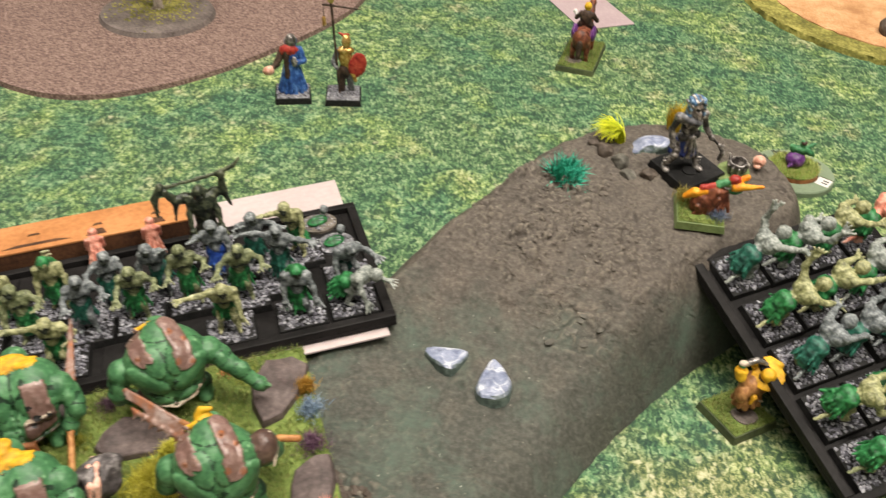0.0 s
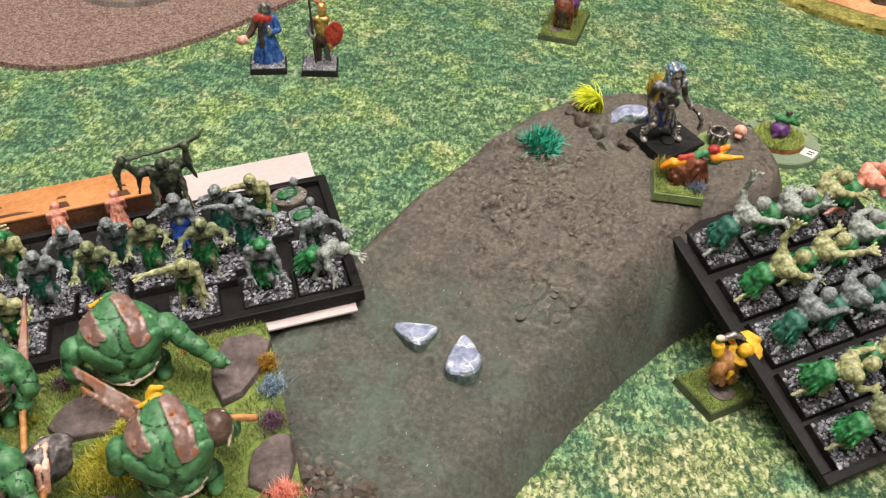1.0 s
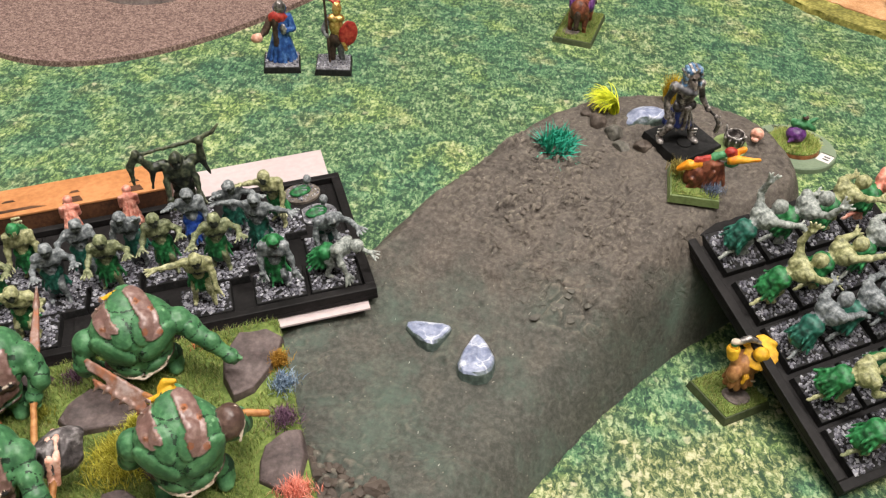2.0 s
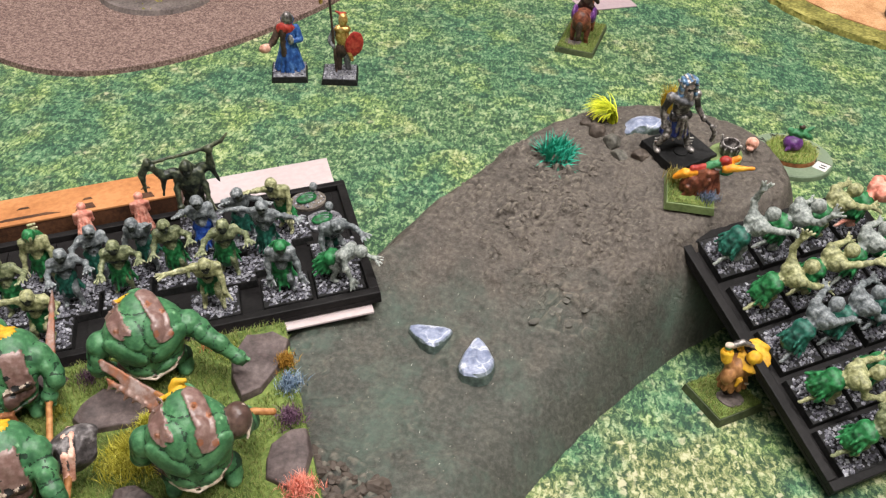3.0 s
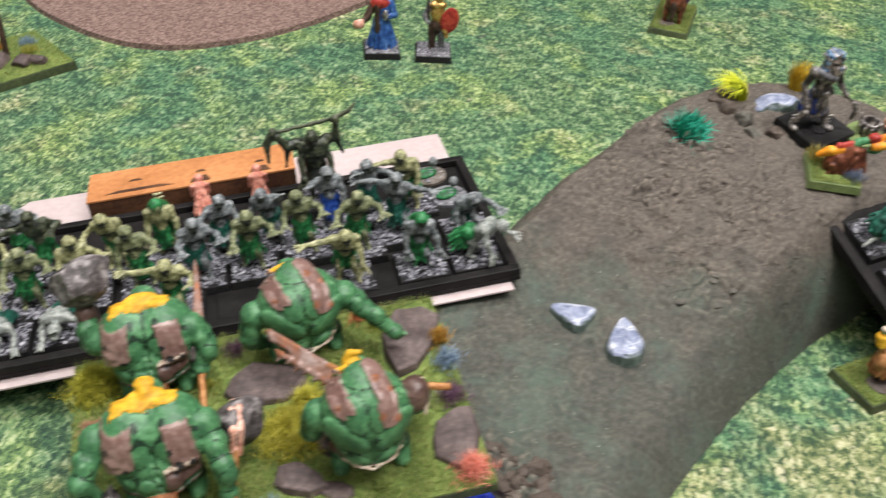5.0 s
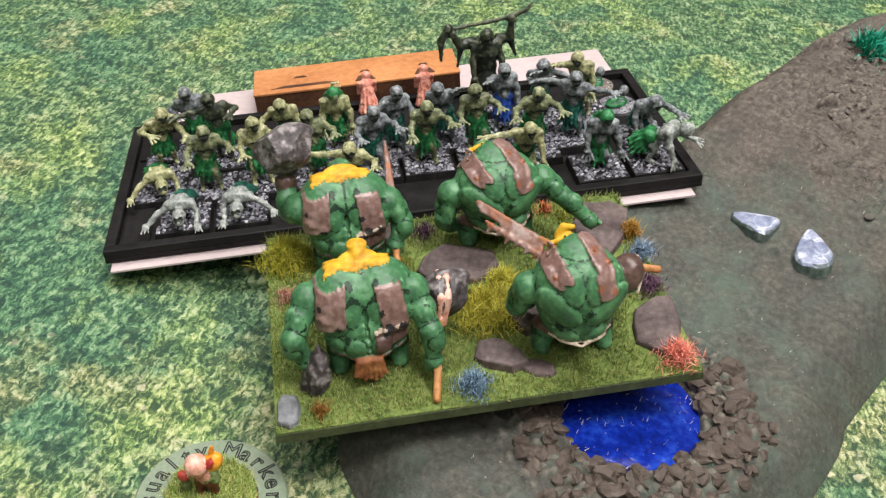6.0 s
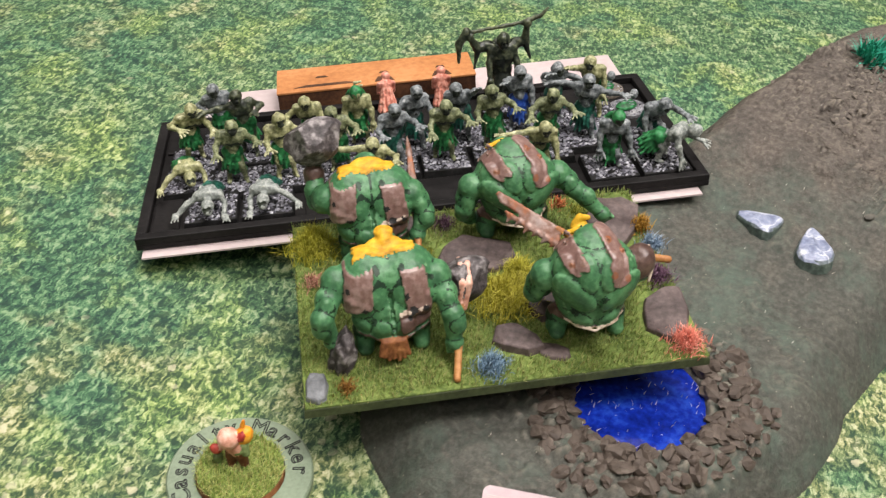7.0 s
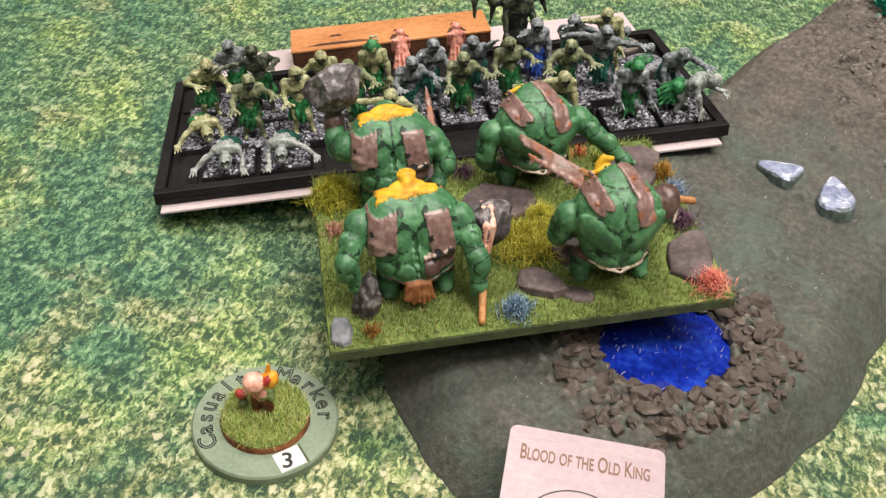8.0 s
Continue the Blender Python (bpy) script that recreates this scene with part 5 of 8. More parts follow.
S = [("e", (0, -0.5, 21), (6.0, 4.2, 6.2), (20, 0, 0), 0, 1.0), ("c", (-5.5, 0.5, 25), (-10.0, 1.5, 26), 2.3, 1.9, 0, 0.8), ("c", (-10.0, 1.5, 26), (-10.5, 3.0, 32.5), 1.9, 1.3, 0, 0.6), ("c", (5.5, 0.5, 25), (10.5, 1.5, 25), 2.3, 1.9, 0, 0.8), ("c", (10.5, 1.5, 25), (13.5, 3.0, 29.5), 1.9, 1.3, 0, 0.6),
     ("e", (-10.5, 3.2, 33.6), (1.8, 1.8, 1.9), (0, 0, 0), 0, 0.4), ("e", (13.8, 3.2, 30.2), (1.8, 1.8, 1.9), (0, 0, 0), 0, 0.4), *S]
S += [("c", (15.0, 3, 32.0), (-9.0, 3, 34.0), 0.75, 0.7, 0, 0.2), ("c", (-9, 3, 34.0), (-16, 3, 36.0), 1.1, 0.8, 0, 0.3), ("c", (-16, 3, 36.0), (-19.5, 3, 39.0), 0.9, 0.4, 0, 0.3), ("c", (15.0, 3, 32.5), (18.5, 3, 27.5), 1.7, 1.6, 0, 0.4), ("c", (18.5, 3, 27.5), (18.8, 3, 20.5), 1.5, 0.6, 0, 0.4),
      ("c", (10.5, 2, 24), (12.0, 2, 17), 1.5, 0.5, 1, 0.4), ("c", (-10.0, 2, 25), (-12.0, 2, 19), 1.4, 0.5, 1, 0.4)]
zombie(LT @ pose(149.5 * MM, 75 * MM, 2.2 * MM) @ Matrix.Diagonal((1.0, 1.0, 1.10, 1)), 180, S, "dark", "dark", "tall black-green miniature holding a long curved scythe staff overhead", 50)

# two fallen ones, only a rag and a skull on round gravel discs
for k, (u, v) in enumerate(((202, 61), (197.5, 80.5))):
    t = thing("fallen_miniature", LT @ pose(u * MM, v * MM, 3.2 * MM), "round gravel disc with green rag and skull in the tray", "miniature", "fallen zombies")
    part("base", slab(disc(8.2 * MM, 40), 0, 1.2 * MM, 0.0003), t, STONEGREY if k == 0 else HILLBROWN)
    rng = random.Random(80 + k)
    spots = [(r * math.cos(a), r * math.sin(a), 1.2 * MM) for a, r in ((rng.uniform(0, 6.28), 7.4 * MM * math.sqrt(rng.random())) for _ in range(110))]
    tagged(part("gravel", pebbles(rng, spots, 0.0003, 0.0008, GRAVEL), t), kind="stuff")
    body = [("e", (-0.5, 0, 2.2), (5.0, 3.6, 1.7), (0, 0, 20), 1, 0.5), ("e", (3.5, 2.8, 6.0), (1.9, 2.1, 2.2), (0, 0, 0), 0, 0.3), ("c", (2.5, 2.0, 2.4), (3.4, 2.6, 5.0), 1.0, 0.8, 0, 0.5), ("c", (-2, -1.5, 3.2), (2, -1.8, 3.2), 0.5, 0.5, 0, 0.2), ("c", (-2.4, 0.2, 3.6), (2.2, 0.0, 3.6), 0.45, 0.45, 0, 0.2)]
    part("figure", sculpt(body, 0.45, [SKIN["grey"], CLOTH["green"]], 0.25, 0.6), t)

# the second tray: all run away from the hill
names = {"pale": "bone-pale", "yellow": "sickly yellow", "olive": "olive-skinned", "grey": "ash-grey"}
RZ = [
    (17, 101, 40, "up", "reach", "pale", "teal"), (18, 77.5, 38, "up", "reach", "yellow", "green"), (18, 56, 42, "reach", "reach", "grey", "teal"), (17, 34, 44, "reach", "fwd", "yellow", "green"), (16.5, 12.5, 40, "fwd", "reach", "olive", "green"),
    (38, 101, 30, "fwd", "up", "pale", "green"), (39, 78, 42, "reach", "high", "yellow", "green"), (38, 56, 40, "reach", "fwd", "grey", "teal"), (38, 34, 36, "fwd", "high", "yellow", "green"), (37, 12.5, 38, "reach", "fwd", "grey", "teal"),
    (59, 101, 40, "reach", "reach", "yellow", "green"), (60, 79, 38, "reach", "high", "pale", "green"), (60, 56, 42, "fwd", "reach", "grey", "teal"), (60, 34, 40, "reach", "reach", "yellow", "green"), (59, 12.5, 40, "reach", "fwd", "olive", "green"),
    (80, 101, 40, "reach", "fwd", "pink", "green"), (80.5, 79, 40, "reach", "reach", "grey", "green"), (80.5, 56, 40, "reach", "fwd", "yellow", "green"),
]
for n, (u, v, lean, left, right, skin, cloth) in enumerate(RZ):
    rng = random.Random(300 + n)
    kick = [("c", (2.2, -1, 10), (3.0, -4.5, 6.5), 1.6, 1.2, 0, 0.5), ("c", (3.0, -4.5, 6.5), (3.2, -9.5, 4.6), 1.15, 0.85, 0, 0.3), ("c", (3.2, -9.5, 4.6), (3.4, -11.6, 3.2), 0.85, 0.6, 0, 0.3)]
    lab = f"{names.get(skin, 'pink-primed')} zombie miniature running in {cloth} rags, on gravel"
    zombie(RT @ pose(u * MM, v * MM, 2.2 * MM), -90 + rng.uniform(-14, 14), zombie_solids(rng, lean + 16, left, right, 0.05, 0.95, rng.uniform(-8, 8), rng.uniform(-12, 12), scale=1.13) + kick, skin, cloth, lab, n, group="zombies in the second tray")

# ---- the troll regiment on its scenic base ----
TB = frame_of((-0.0774, 0.2317, 0.029), (0.92716, 0.36539, 0.08286), (-0.36915, 0.92871, 0.03515))
plate = thing("scenic_base", TB, "rectangular scenic base with green static grass, slate and tufts", "base")
part("plate", slab(rect(0, 0, 0.120, 0.080), -0.0034, -0.0002, 0.0003, 0.0004), plate, EDGEGREEN)
turf = part("turf", slab(rect(0.0004, 0.0004, 0.1196, 0.0796), -0.0002, 0.0003, 0.0002), plate, GREENBASE)
rng = random.Random(21)
SLATES = [
    (60, 54, 14.5, 10.0, -15, 2.4, SLATE), (36, 73, 8.0, 5.5, 10, 1.8, SLATE), (65, 15, 8.5, 6.0, -32, 2.6, SLATE), (74.5, 10, 6.5, 4.0, -35, 0.9, SLATE), (112, 18, 8.6, 13.0, -12, 2.6, SLATE),
    (108, 61, 9.5, 18.5, -24, 3.0, SLATE), (4, 6.8, 4.2, 6.0, 4, 2.2, GREYSLATE), (85, 38, 9.0, 5.0, 8, 2.0, SLATE), (77, 26.5, 9.0, 6.0, -25, 3.4, SLATE),
]
for x, y, rx, ry, turn, h, m in SLATES:
    n = rng.randint(7, 9)
    out = []
    for k in range(n):
        a = 2 * math.pi * (k + rng.uniform(-0.28, 0.28)) / n
        q = rng.uniform(0.8, 1.1)
        out.append((rx * MM * q * math.cos(a), ry * MM * q * math.sin(a)))
    bm = slab(out, -0.5 * MM, h * MM, 0.0005, 0.8 * MM)
    bmesh.ops.triangulate(bm, faces=[f for f in bm.faces if len(f.verts) > 4])
    bmesh.ops.subdivide_edges(bm, edges=bm.edges[:], cuts=2, use_grid_fill=True)
    for v in bm.verts:
        if v.co.z > 0.3 * MM:
            v.co.z += 0.7 * MM * noise.noise(v.co * 190 + Vector((x, y, 0))) + 0.35 * MM * noise.noise(v.co * 600 + Vector((x, y, 5)))
    ob = part("slate", bm, plate, m)
    ob.matrix_basis = pose(x * MM, y * MM, 0.2 * MM, rng.uniform(-4, 4), rng.uniform(-4, 4), turn)
ob = part("slate", rock(rng, (4.6, 5.5, 11.0), 18, mat=DARKROCK, rough=0.8), plate, label="upright grey stone")
ob.matrix_basis = pose(12.5 * MM, 15.5 * MM, 4 * MM, -10, 6, -25)


def on_slate(x, y):
    for sx, sy, rx, ry, turn, h, m in SLATES:
        a = -radians(turn)
        dx, dy = x - sx, y - sy
        u, v = dx * math.cos(a) - dy * math.sin(a), dx * math.sin(a) + dy * math.cos(a)
        if (u / rx) ** 2 + (v / ry) ** 2 < 0.95:
            return True
    return False


spots = []
while len(spots) < 22000:
    x, y = rng.uniform(0.3, 119.7), rng.uniform(0.3, 79.7)
    if not on_slate(x, y) and float(vnoise(x * 0.16, y * 0.16)) > 0.12:
        spots.append((x * MM, y * MM, 0.2 * MM))
tagged(part("static_grass", blades(rng, spots, 0.0026, 0.95, 0.00024, GRASS), turf, label="short yellow-green static grass"), kind="stuff")
TUFTS = [
    (65, 32, 9.5, 10.0, 2600, [(0.24, 0.22, 0.02), (0.46, 0.42, 0.04), (0.66, 0.60, 0.12)], "mustard green bush"), (71, 43, 6.5, 7.5, 600, [(0.24, 0.23, 0.02), (0.44, 0.41, 0.04), (0.58, 0.53, 0.10)], "mustard green bush"),
    (7.0, 66, 7.5, 10.0, 1800, [(0.22, 0.22, 0.02), (0.42, 0.40, 0.04), (0.56, 0.52, 0.08)], "mustard green bush"), (6, 50, 4.5, 4.5, 260, [(0.36, 0.14, 0.1), (0.5, 0.26, 0.2), (0.3, 0.22, 0.08)], "dusty pink tuft"),
    (51.5, 71, 5.5, 4.5, 320, [(0.06, 0.03, 0.05), (0.14, 0.07, 0.11), (0.2, 0.12, 0.16)], "dull purple tuft"), (115, 34, 5.4, 6.0, 460, [(0.07, 0.03, 0.06), (0.16, 0.08, 0.13), (0.22, 0.13, 0.18)], "dull purple tuft"),
    (55, 6.0, 6.0, 6.0, 620, [(0.05, 0.10, 0.16), (0.14, 0.23, 0.32), (0.3, 0.42, 0.5)], "blue-grey tuft"), (117, 48, 4.8, 6.5, 400, [(0.07, 0.12, 0.2), (0.2, 0.28, 0.38), (0.36, 0.46, 0.56)], "blue-grey tuft"),
    (13, 5, 4.2, 3.8, 240, [(0.12, 0.05, 0.01), (0.24, 0.11, 0.02), (0.32, 0.17, 0.04)], "rusty brown tuft"), (117, 58, 4.6, 6.5, 400, [(0.2, 0.09, 0.01), (0.36, 0.18, 0.02), (0.44, 0.26, 0.05)], "orange-brown tuft"),
    (93, 75, 4.0, 4.0, 200, [(0.4, 0.09, 0.03), (0.55, 0.16, 0.06), (0.5, 0.2, 0.1)], "orange-red tuft"), (114.0, 5.4, 6.0, 7.0, 700, [(0.55, 0.13, 0.08), (0.76, 0.25, 0.18), (0.82, 0.38, 0.29)], "coral pink tuft"),
    (87, 7, 5.0, 4.0, 260, [(0.10, 0.15, 0.03), (0.2, 0.26, 0.06), (0.28, 0.33, 0.1)], "olive green tuft"), (42, 58, 4.0, 4.0, 200, [(0.16, 0.17, 0.02), (0.34, 0.33, 0.05)], "yellow-green tuft"),
    (98, 70, 5.0, 4.0, 240, [(0.12, 0.15, 0.02), (0.26, 0.28, 0.04), (0.36, 0.34, 0.06)], "yellow-green tuft"),
]
for k, (x, y, r, h, count, colours, lab) in enumerate(TUFTS):
    rg = random.Random(500 + k)
    m = island_paint("tuft_blades", colours)
    pts = []
    for _ in range(count):
        a, q = rg.uniform(0, 6.28), min(1.1 * r, abs(rg.gauss(0, 0.5 * r)))
        q *= 0.75 + 0.5 * float(vnoise(3 * math.cos(a) + k, 3 * math.sin(a)))
        pts.append((q * math.cos(a) * MM, q * math.sin(a) * MM, (rg.random() * 0.6 * h * max(0.0, 1 - (q / r) ** 2)) * MM))
    ob = part("grass_tuft", blades(rg, pts, h * 0.6 * MM, 0.97, 0.00032, m, 0.7, "grass_tuft"), plate, label=lab)
    ob.matrix_basis = pose(x * MM, y * MM, 0.3 * MM)

LMAT = [TROLL, LEATHER, YELLOW, RUSTCLOTH, WOOD, STEEL, DARKROCK, FLESH, INK, CREASE_AND_SCAR, DARKLEATHER, CREAM]


def chain(points, radii, mat=0, blend=1.6):
    return [("c", a, b, ra, rb, mat, blend) for a, b, ra, rb in zip(points, points[1:], radii, radii[1:])]


def near_line(points, radius, wave=0.5):
    """Is a place within a ragged radius of a bent line? For straps that lie on the hide."""
    def test(x, y, z):
        best = 1e9
        for a, b in zip(points, points[1:]):
            a, ab = np.array(a, float), np.array(b, float) - np.array(a, float)
            t = np.clip(((x - a[0]) * ab[0] + (y - a[1]) * ab[1] + (z - a[2]) * ab[2]) / ab.dot(ab), 0, 1)
            best = np.minimum(best, np.sqrt((x - a[0] - t * ab[0]) ** 2 + (y - a[1] - t * ab[1]) ** 2 + (z - a[2] - t * ab[2]) ** 2))
        return best + wave * (np.sin(1.3 * z + 0.9 * x) * 0.6 + 0.4 * np.sin(2.9 * z - 1.1 * y)) < radius
    return test


def troll_arm(s, arm):
    sh, el, wr = (np.array(p, float) for p in arm)
    way, up = unit(wr - el), unit(el - sh)
    S = [("e", sh, (4.8, 5.0, 5.4), (0, 0, 0), 0, 1.4), *chain([sh, el], (3.9, 3.1), 0, 1.2), *chain([el, wr], (3.5, 2.5), 0, 1.0)]
    S += [("e", (sh * 0.45 + el * 0.55) + np.array([1.4 * s, 1.2, 0]), (2.8, 2.9, 4.2), (0, 0, 0), 0, 1.1), ("e", (sh * 0.4 + el * 0.6) + np.array([0.3 * s, -1.9, 0]), (2.5, 2.3, 4.2), (0, 0, 0), 0, 1.1),
          ("e", (el * 0.65 + wr * 0.35) + np.array([1.0 * s, -0.8, 0]), (3.2, 3.1, 4.2), (0, 0, 0), 0, 1.1), ("e", wr + way * 2.0, (3.0, 3.0, 3.0), (0, 0, 0), 0, 0.6)]
    across = unit(np.cross(way, (0.1, 1.0, 0.3)))
    for f in (-1, -0.33, 0.33, 1):
        S.append(("c", wr + way * 3.2 + across * 1.8 * f, wr + way * 5.2 + across * 2.1 * f, 1.0, 0.75, 0, 0.3))
    return S


def troll_legs(spread=8.4):
    S = []
    for s in (-1, 1):
        S += chain([(5.0 * s, 1.0, 10.5), (spread * s, 3.0, 6.4), ((spread + 0.6) * s, -1.0, 2.0)], (4.6, 4.0, 2.7), 0, 0.8) + [("e", ((spread + 0.8) * s, 1.5, 1.3), (3.0, 4.4, 1.6), (0, 0, -12 * s), 0, 0.6)]
        for f in (-1, 0, 1):
            S.append(("e", ((spread + 0.8) * s + 1.8 * f, 5.2, 0.9), (1.0, 1.5, 0.9), (0, 0, 0), 0, 0.3))
    return S


def hide(cores):
    """The back of a body made of ellipsoids: y of its skin at x, z."""
    def skin(x, z):
        return min(c[1] - r[1] * math.sqrt(max(0.02, 1 - ((x - c[0]) / r[0]) ** 2 - ((z - c[2]) / r[2]) ** 2)) for c, r in cores)
    return skin


def muscles(skin, rows, deep=4.0, blend=0.35):
    """Flat pads on the hide, each turned to lie along it. Rows: x, z, half width, half height, how proud, tip."""
    S = []
    for s in (-1, 1):
        for x, z, rx, rz, out, tip in rows:
            n = Vector((s * (skin(x + 0.4, z) - skin(x - 0.4, z)) / 0.8, -1.0, (skin(x, z + 0.4) - skin(x, z - 0.4)) / 0.8)).normalized()
            way = Vector((math.cos(radians(tip)), 0, -math.sin(radians(tip)) * s))
            way = (way - n * way.dot(n)).normalized()
            turn = Matrix((way, -n, way.cross(-n))).transposed().to_euler()
            c = Vector((x * s, skin(x, z), z)) - n * (deep - out)
            S.append(("e", np.array(c), (rx, deep, rz), tuple(math.degrees(v) for v in turn), 0, blend))
    return S


def scar(skin, x, z, long=3.6):
    S = [("c", (x, skin(x, z) - 1.0, z), (x + 0.6, skin(x + 0.6, z - long) - 1.0, z - long), 0.26, 0.26, 9, 0.1)]
    for k in range(3):
        y = z - long * (0.2 + 0.3 * k)
        S.append(("c", (x - 0.7, skin(x, y) - 1.0, y + 0.2), (x + 1.3, skin(x, y) - 1.0, y - 0.2), 0.22, 0.22, 9, 0.1))
    return S


def stoop(p):
    """A place on an upright body, moved to where it comes when the body bends forward at the waist."""
    p = np.array(p, float)
    over = max(0.0, p[2] - 10)
    return p + np.array([0, 0.40 * over, -0.13 * over])


def stooped(solids):
    out = []
    for q in solids:
        q = list(q)
        if q[0] == "p":
            test = q[1]
            up = lambda z: np.where(z > 10, (z - 1.3) / 0.87, z)  # noqa: E731
            q[1] = lambda x, y, z, test=test: test(x, y - 0.40 * np.maximum(0, up(z) - 10), up(z))
        else:
            q[1] = stoop(q[1])
            if q[0] in "cx":
                q[2] = stoop(q[2])
            else:
                q[3] = tuple(math.degrees(v) for v in (Euler((radians(-15 if q[4] == 0 else 0), 0, 0)).to_matrix() @ Euler([radians(v) for v in q[3]]).to_matrix()).to_euler())
        out.append(tuple(q))
    return out


def scarfed_troll(left, right, extra=(), first=(), peak=True):
    """Broad upright back with laced leather plates, mustard scarf and hood; faces +y."""
    cores = [((5.6, 2.5, 25.0), (10.2, 10.0, 9.6)), ((-5.6, 2.5, 25.0), (10.2, 10.0, 9.6)), ((0, 2.0, 16), (12.2, 9.8, 8.6))]
    skin = hide(cores)
    S = [("e", c, r, (0, 0, 0), 0, 3.0) for c, r in cores] + [("e", (0, 8, 18), (9.5, 8.0, 9.5), (0, 0, 0), 0, 3.0)]
    # long muscles either side of the spine, broad ones below the shoulder blades, the flanks
    S += muscles(skin, ((3.7, 27.6, 3.8, 7.6, 1.3, 3), (7.0, 19.2, 7.0, 4.8, 1.5, -16), (10.4, 27.0, 4.8, 6.4, 1.0, -10), (12.6, 20.0, 3.4, 5.6, 1.2, -12), (3.7, 12.8, 3.8, 4.2, 1.3, 0), (9.8, 12.8, 4.6, 4.2, 1.3, -24)), 2.6, 0.25)
    for z0, z1 in ((10.5, 16.0), (16.0, 20.0), (20.0, 25.0), (25.0, 33.0)):
        S.append(("x", (0, skin(0, z0) - 0.9, z0), (0, skin(0, z1) - 0.9, z1), 0.9, 0.9, 0, 0.4))
    for k in range(6):
        z = 13.0 + 3.0 * k
        S.append(("e", (0, skin(0, z) + 0.1, z), (0.7, 0.7, 1.1), (0, 0, 0), 0, 0.4))
    # scarf over the shoulders, hood with a flat peak
    S.append(("p", lambda x, y, z: (z > 29.5) & (np.abs(x + 0.6) < 9.6 + 0.4 * np.sin(1.7 * y)) & (y > -2.6 + 0.07 * x + 0.35 * np.sin(0.9 * x)) & (y < 4.5) & (z < 37.5), 0.9, 2))
    S += chain([(-10.4, -2.6, 31.2), (-6.0, -2.8, 34.0), (0, -2.4, 33.6), (5.2, -2.2, 34.2), (9.4, -1.6, 32.6)], (0.6, 0.75, 0.7, 0.75, 0.6), 2, 0.5)
    S += [("e", (0, 2.4, 35.6), (6.0, 3.4, 1.5), (8, 0, 0), 2, 0.5)]
    if peak:
        S += [("c", (0.2, 3.6, 35.4), (0.2, 4.4, 37.6), 3.1, 2.5, 2, 0.4), ("e", (0.2, 4.6, 38.4), (3.1, 2.5, 1.3), (0, 0, 0), 2, 0.5), ("c", (-1.6, 1.4, 36.6), (0.8, 1.0, 38.4), 0.5, 0.4, 2, 0.2)]
    # leather: two laced plates, a darker one below, the belt, a torn loincloth
    ragged = lambda x, z: 0.55 * np.sin(0.55 * z + 0.4 * x) + 0.25 * np.sin(1.5 * z + 0.3 * x)  # noqa: E731
    S.append(("p", lambda x, y, z: (np.abs(x - 8.0 + 0.10 * (z - 27) + 0.25 * ragged(x, z)) < 3.9) & (np.abs(z - 26.8 + 0.1 * x + 0.4 * ragged(z, x)) < 7.6) & (y < 1.5), 0.75, 1))
    S.append(("p", lambda x, y, z: (np.abs(x + 9.8 - 0.10 * (z - 27) + 0.2 * ragged(x, z)) < 4.3) & (np.abs(z - 27.2 - 0.25 * (x + 10) + 0.35 * ragged(z, x)) < 6.2) & (y < 1.5), 0.75, 1))
    S.append(("p", lambda x, y, z: (x > 2.2 + 0.2 * ragged(x, z)) & (x < 12) & (np.abs(z - 16.8 - 0.2 * (x - 6) + 0.3 * ragged(z, x)) < 3.4) & (y < -0.5), 0.6, 10))
    S.append(("p", lambda x, y, z: (x > 2.2) & (x < 11) & (np.abs(z - 20.6 - 0.2 * (x - 6) + 0.3 * ragged(z, x)) < 0.4) & (y < -0.5), 0.3, 11))
    S.append(("p", lambda x, y, z: (np.abs(z - 10.4 - 0.05 * x + 0.3 * ragged(x, z)) < 1.1) & (np.abs(x) < 11.5) & (y < 3), 0.8, 10))
    for x, drop in ((-4.4, 5.6), (-3.4, 5.0), (-2.0, 3.6), (-0.6, 4.2), (0.9, 3.2), (2.3, 4.0), (3.6, 5.4)):
        S.append(("c", (x * 0.8, -7.4, 10.2), (x * 1.1, -8.4, drop), 1.05, 0.75, 3, 0.3))
    for x, z in ((5.2, 31.2), (9.6, 30.4), (6.4, 21.0), (10.0, 20.4), (4.6, 26.0), (-7.8, 30.0), (-12.2, 27.6), (-8.0, 21.4), (5.0, 18.0)):
        S.append(("e", (x, skin(x, z) - 1.3, z), (0.5, 0.5, 0.5), (0, 0, 0), 8, 0.1))
    S += scar(skin, -6.0, 19.6) + scar(skin, 6.6, 13.6, 3.0)
    S = stooped(S) + troll_legs()
    S += [("e", (0, 19, 27.0), (4.6, 4.6, 4.6), (0, 0, 0), 0, 0.8), ("e", (0, 22.5, 25.0), (3.0, 2.6, 2.6), (0, 0, 0), 0, 0.6)]
    S += troll_arm(-1, (stoop(left[0]), *left[1:])) + troll_arm(1, (stoop(right[0]), *right[1:]))
    return list(first) + S + list(extra)


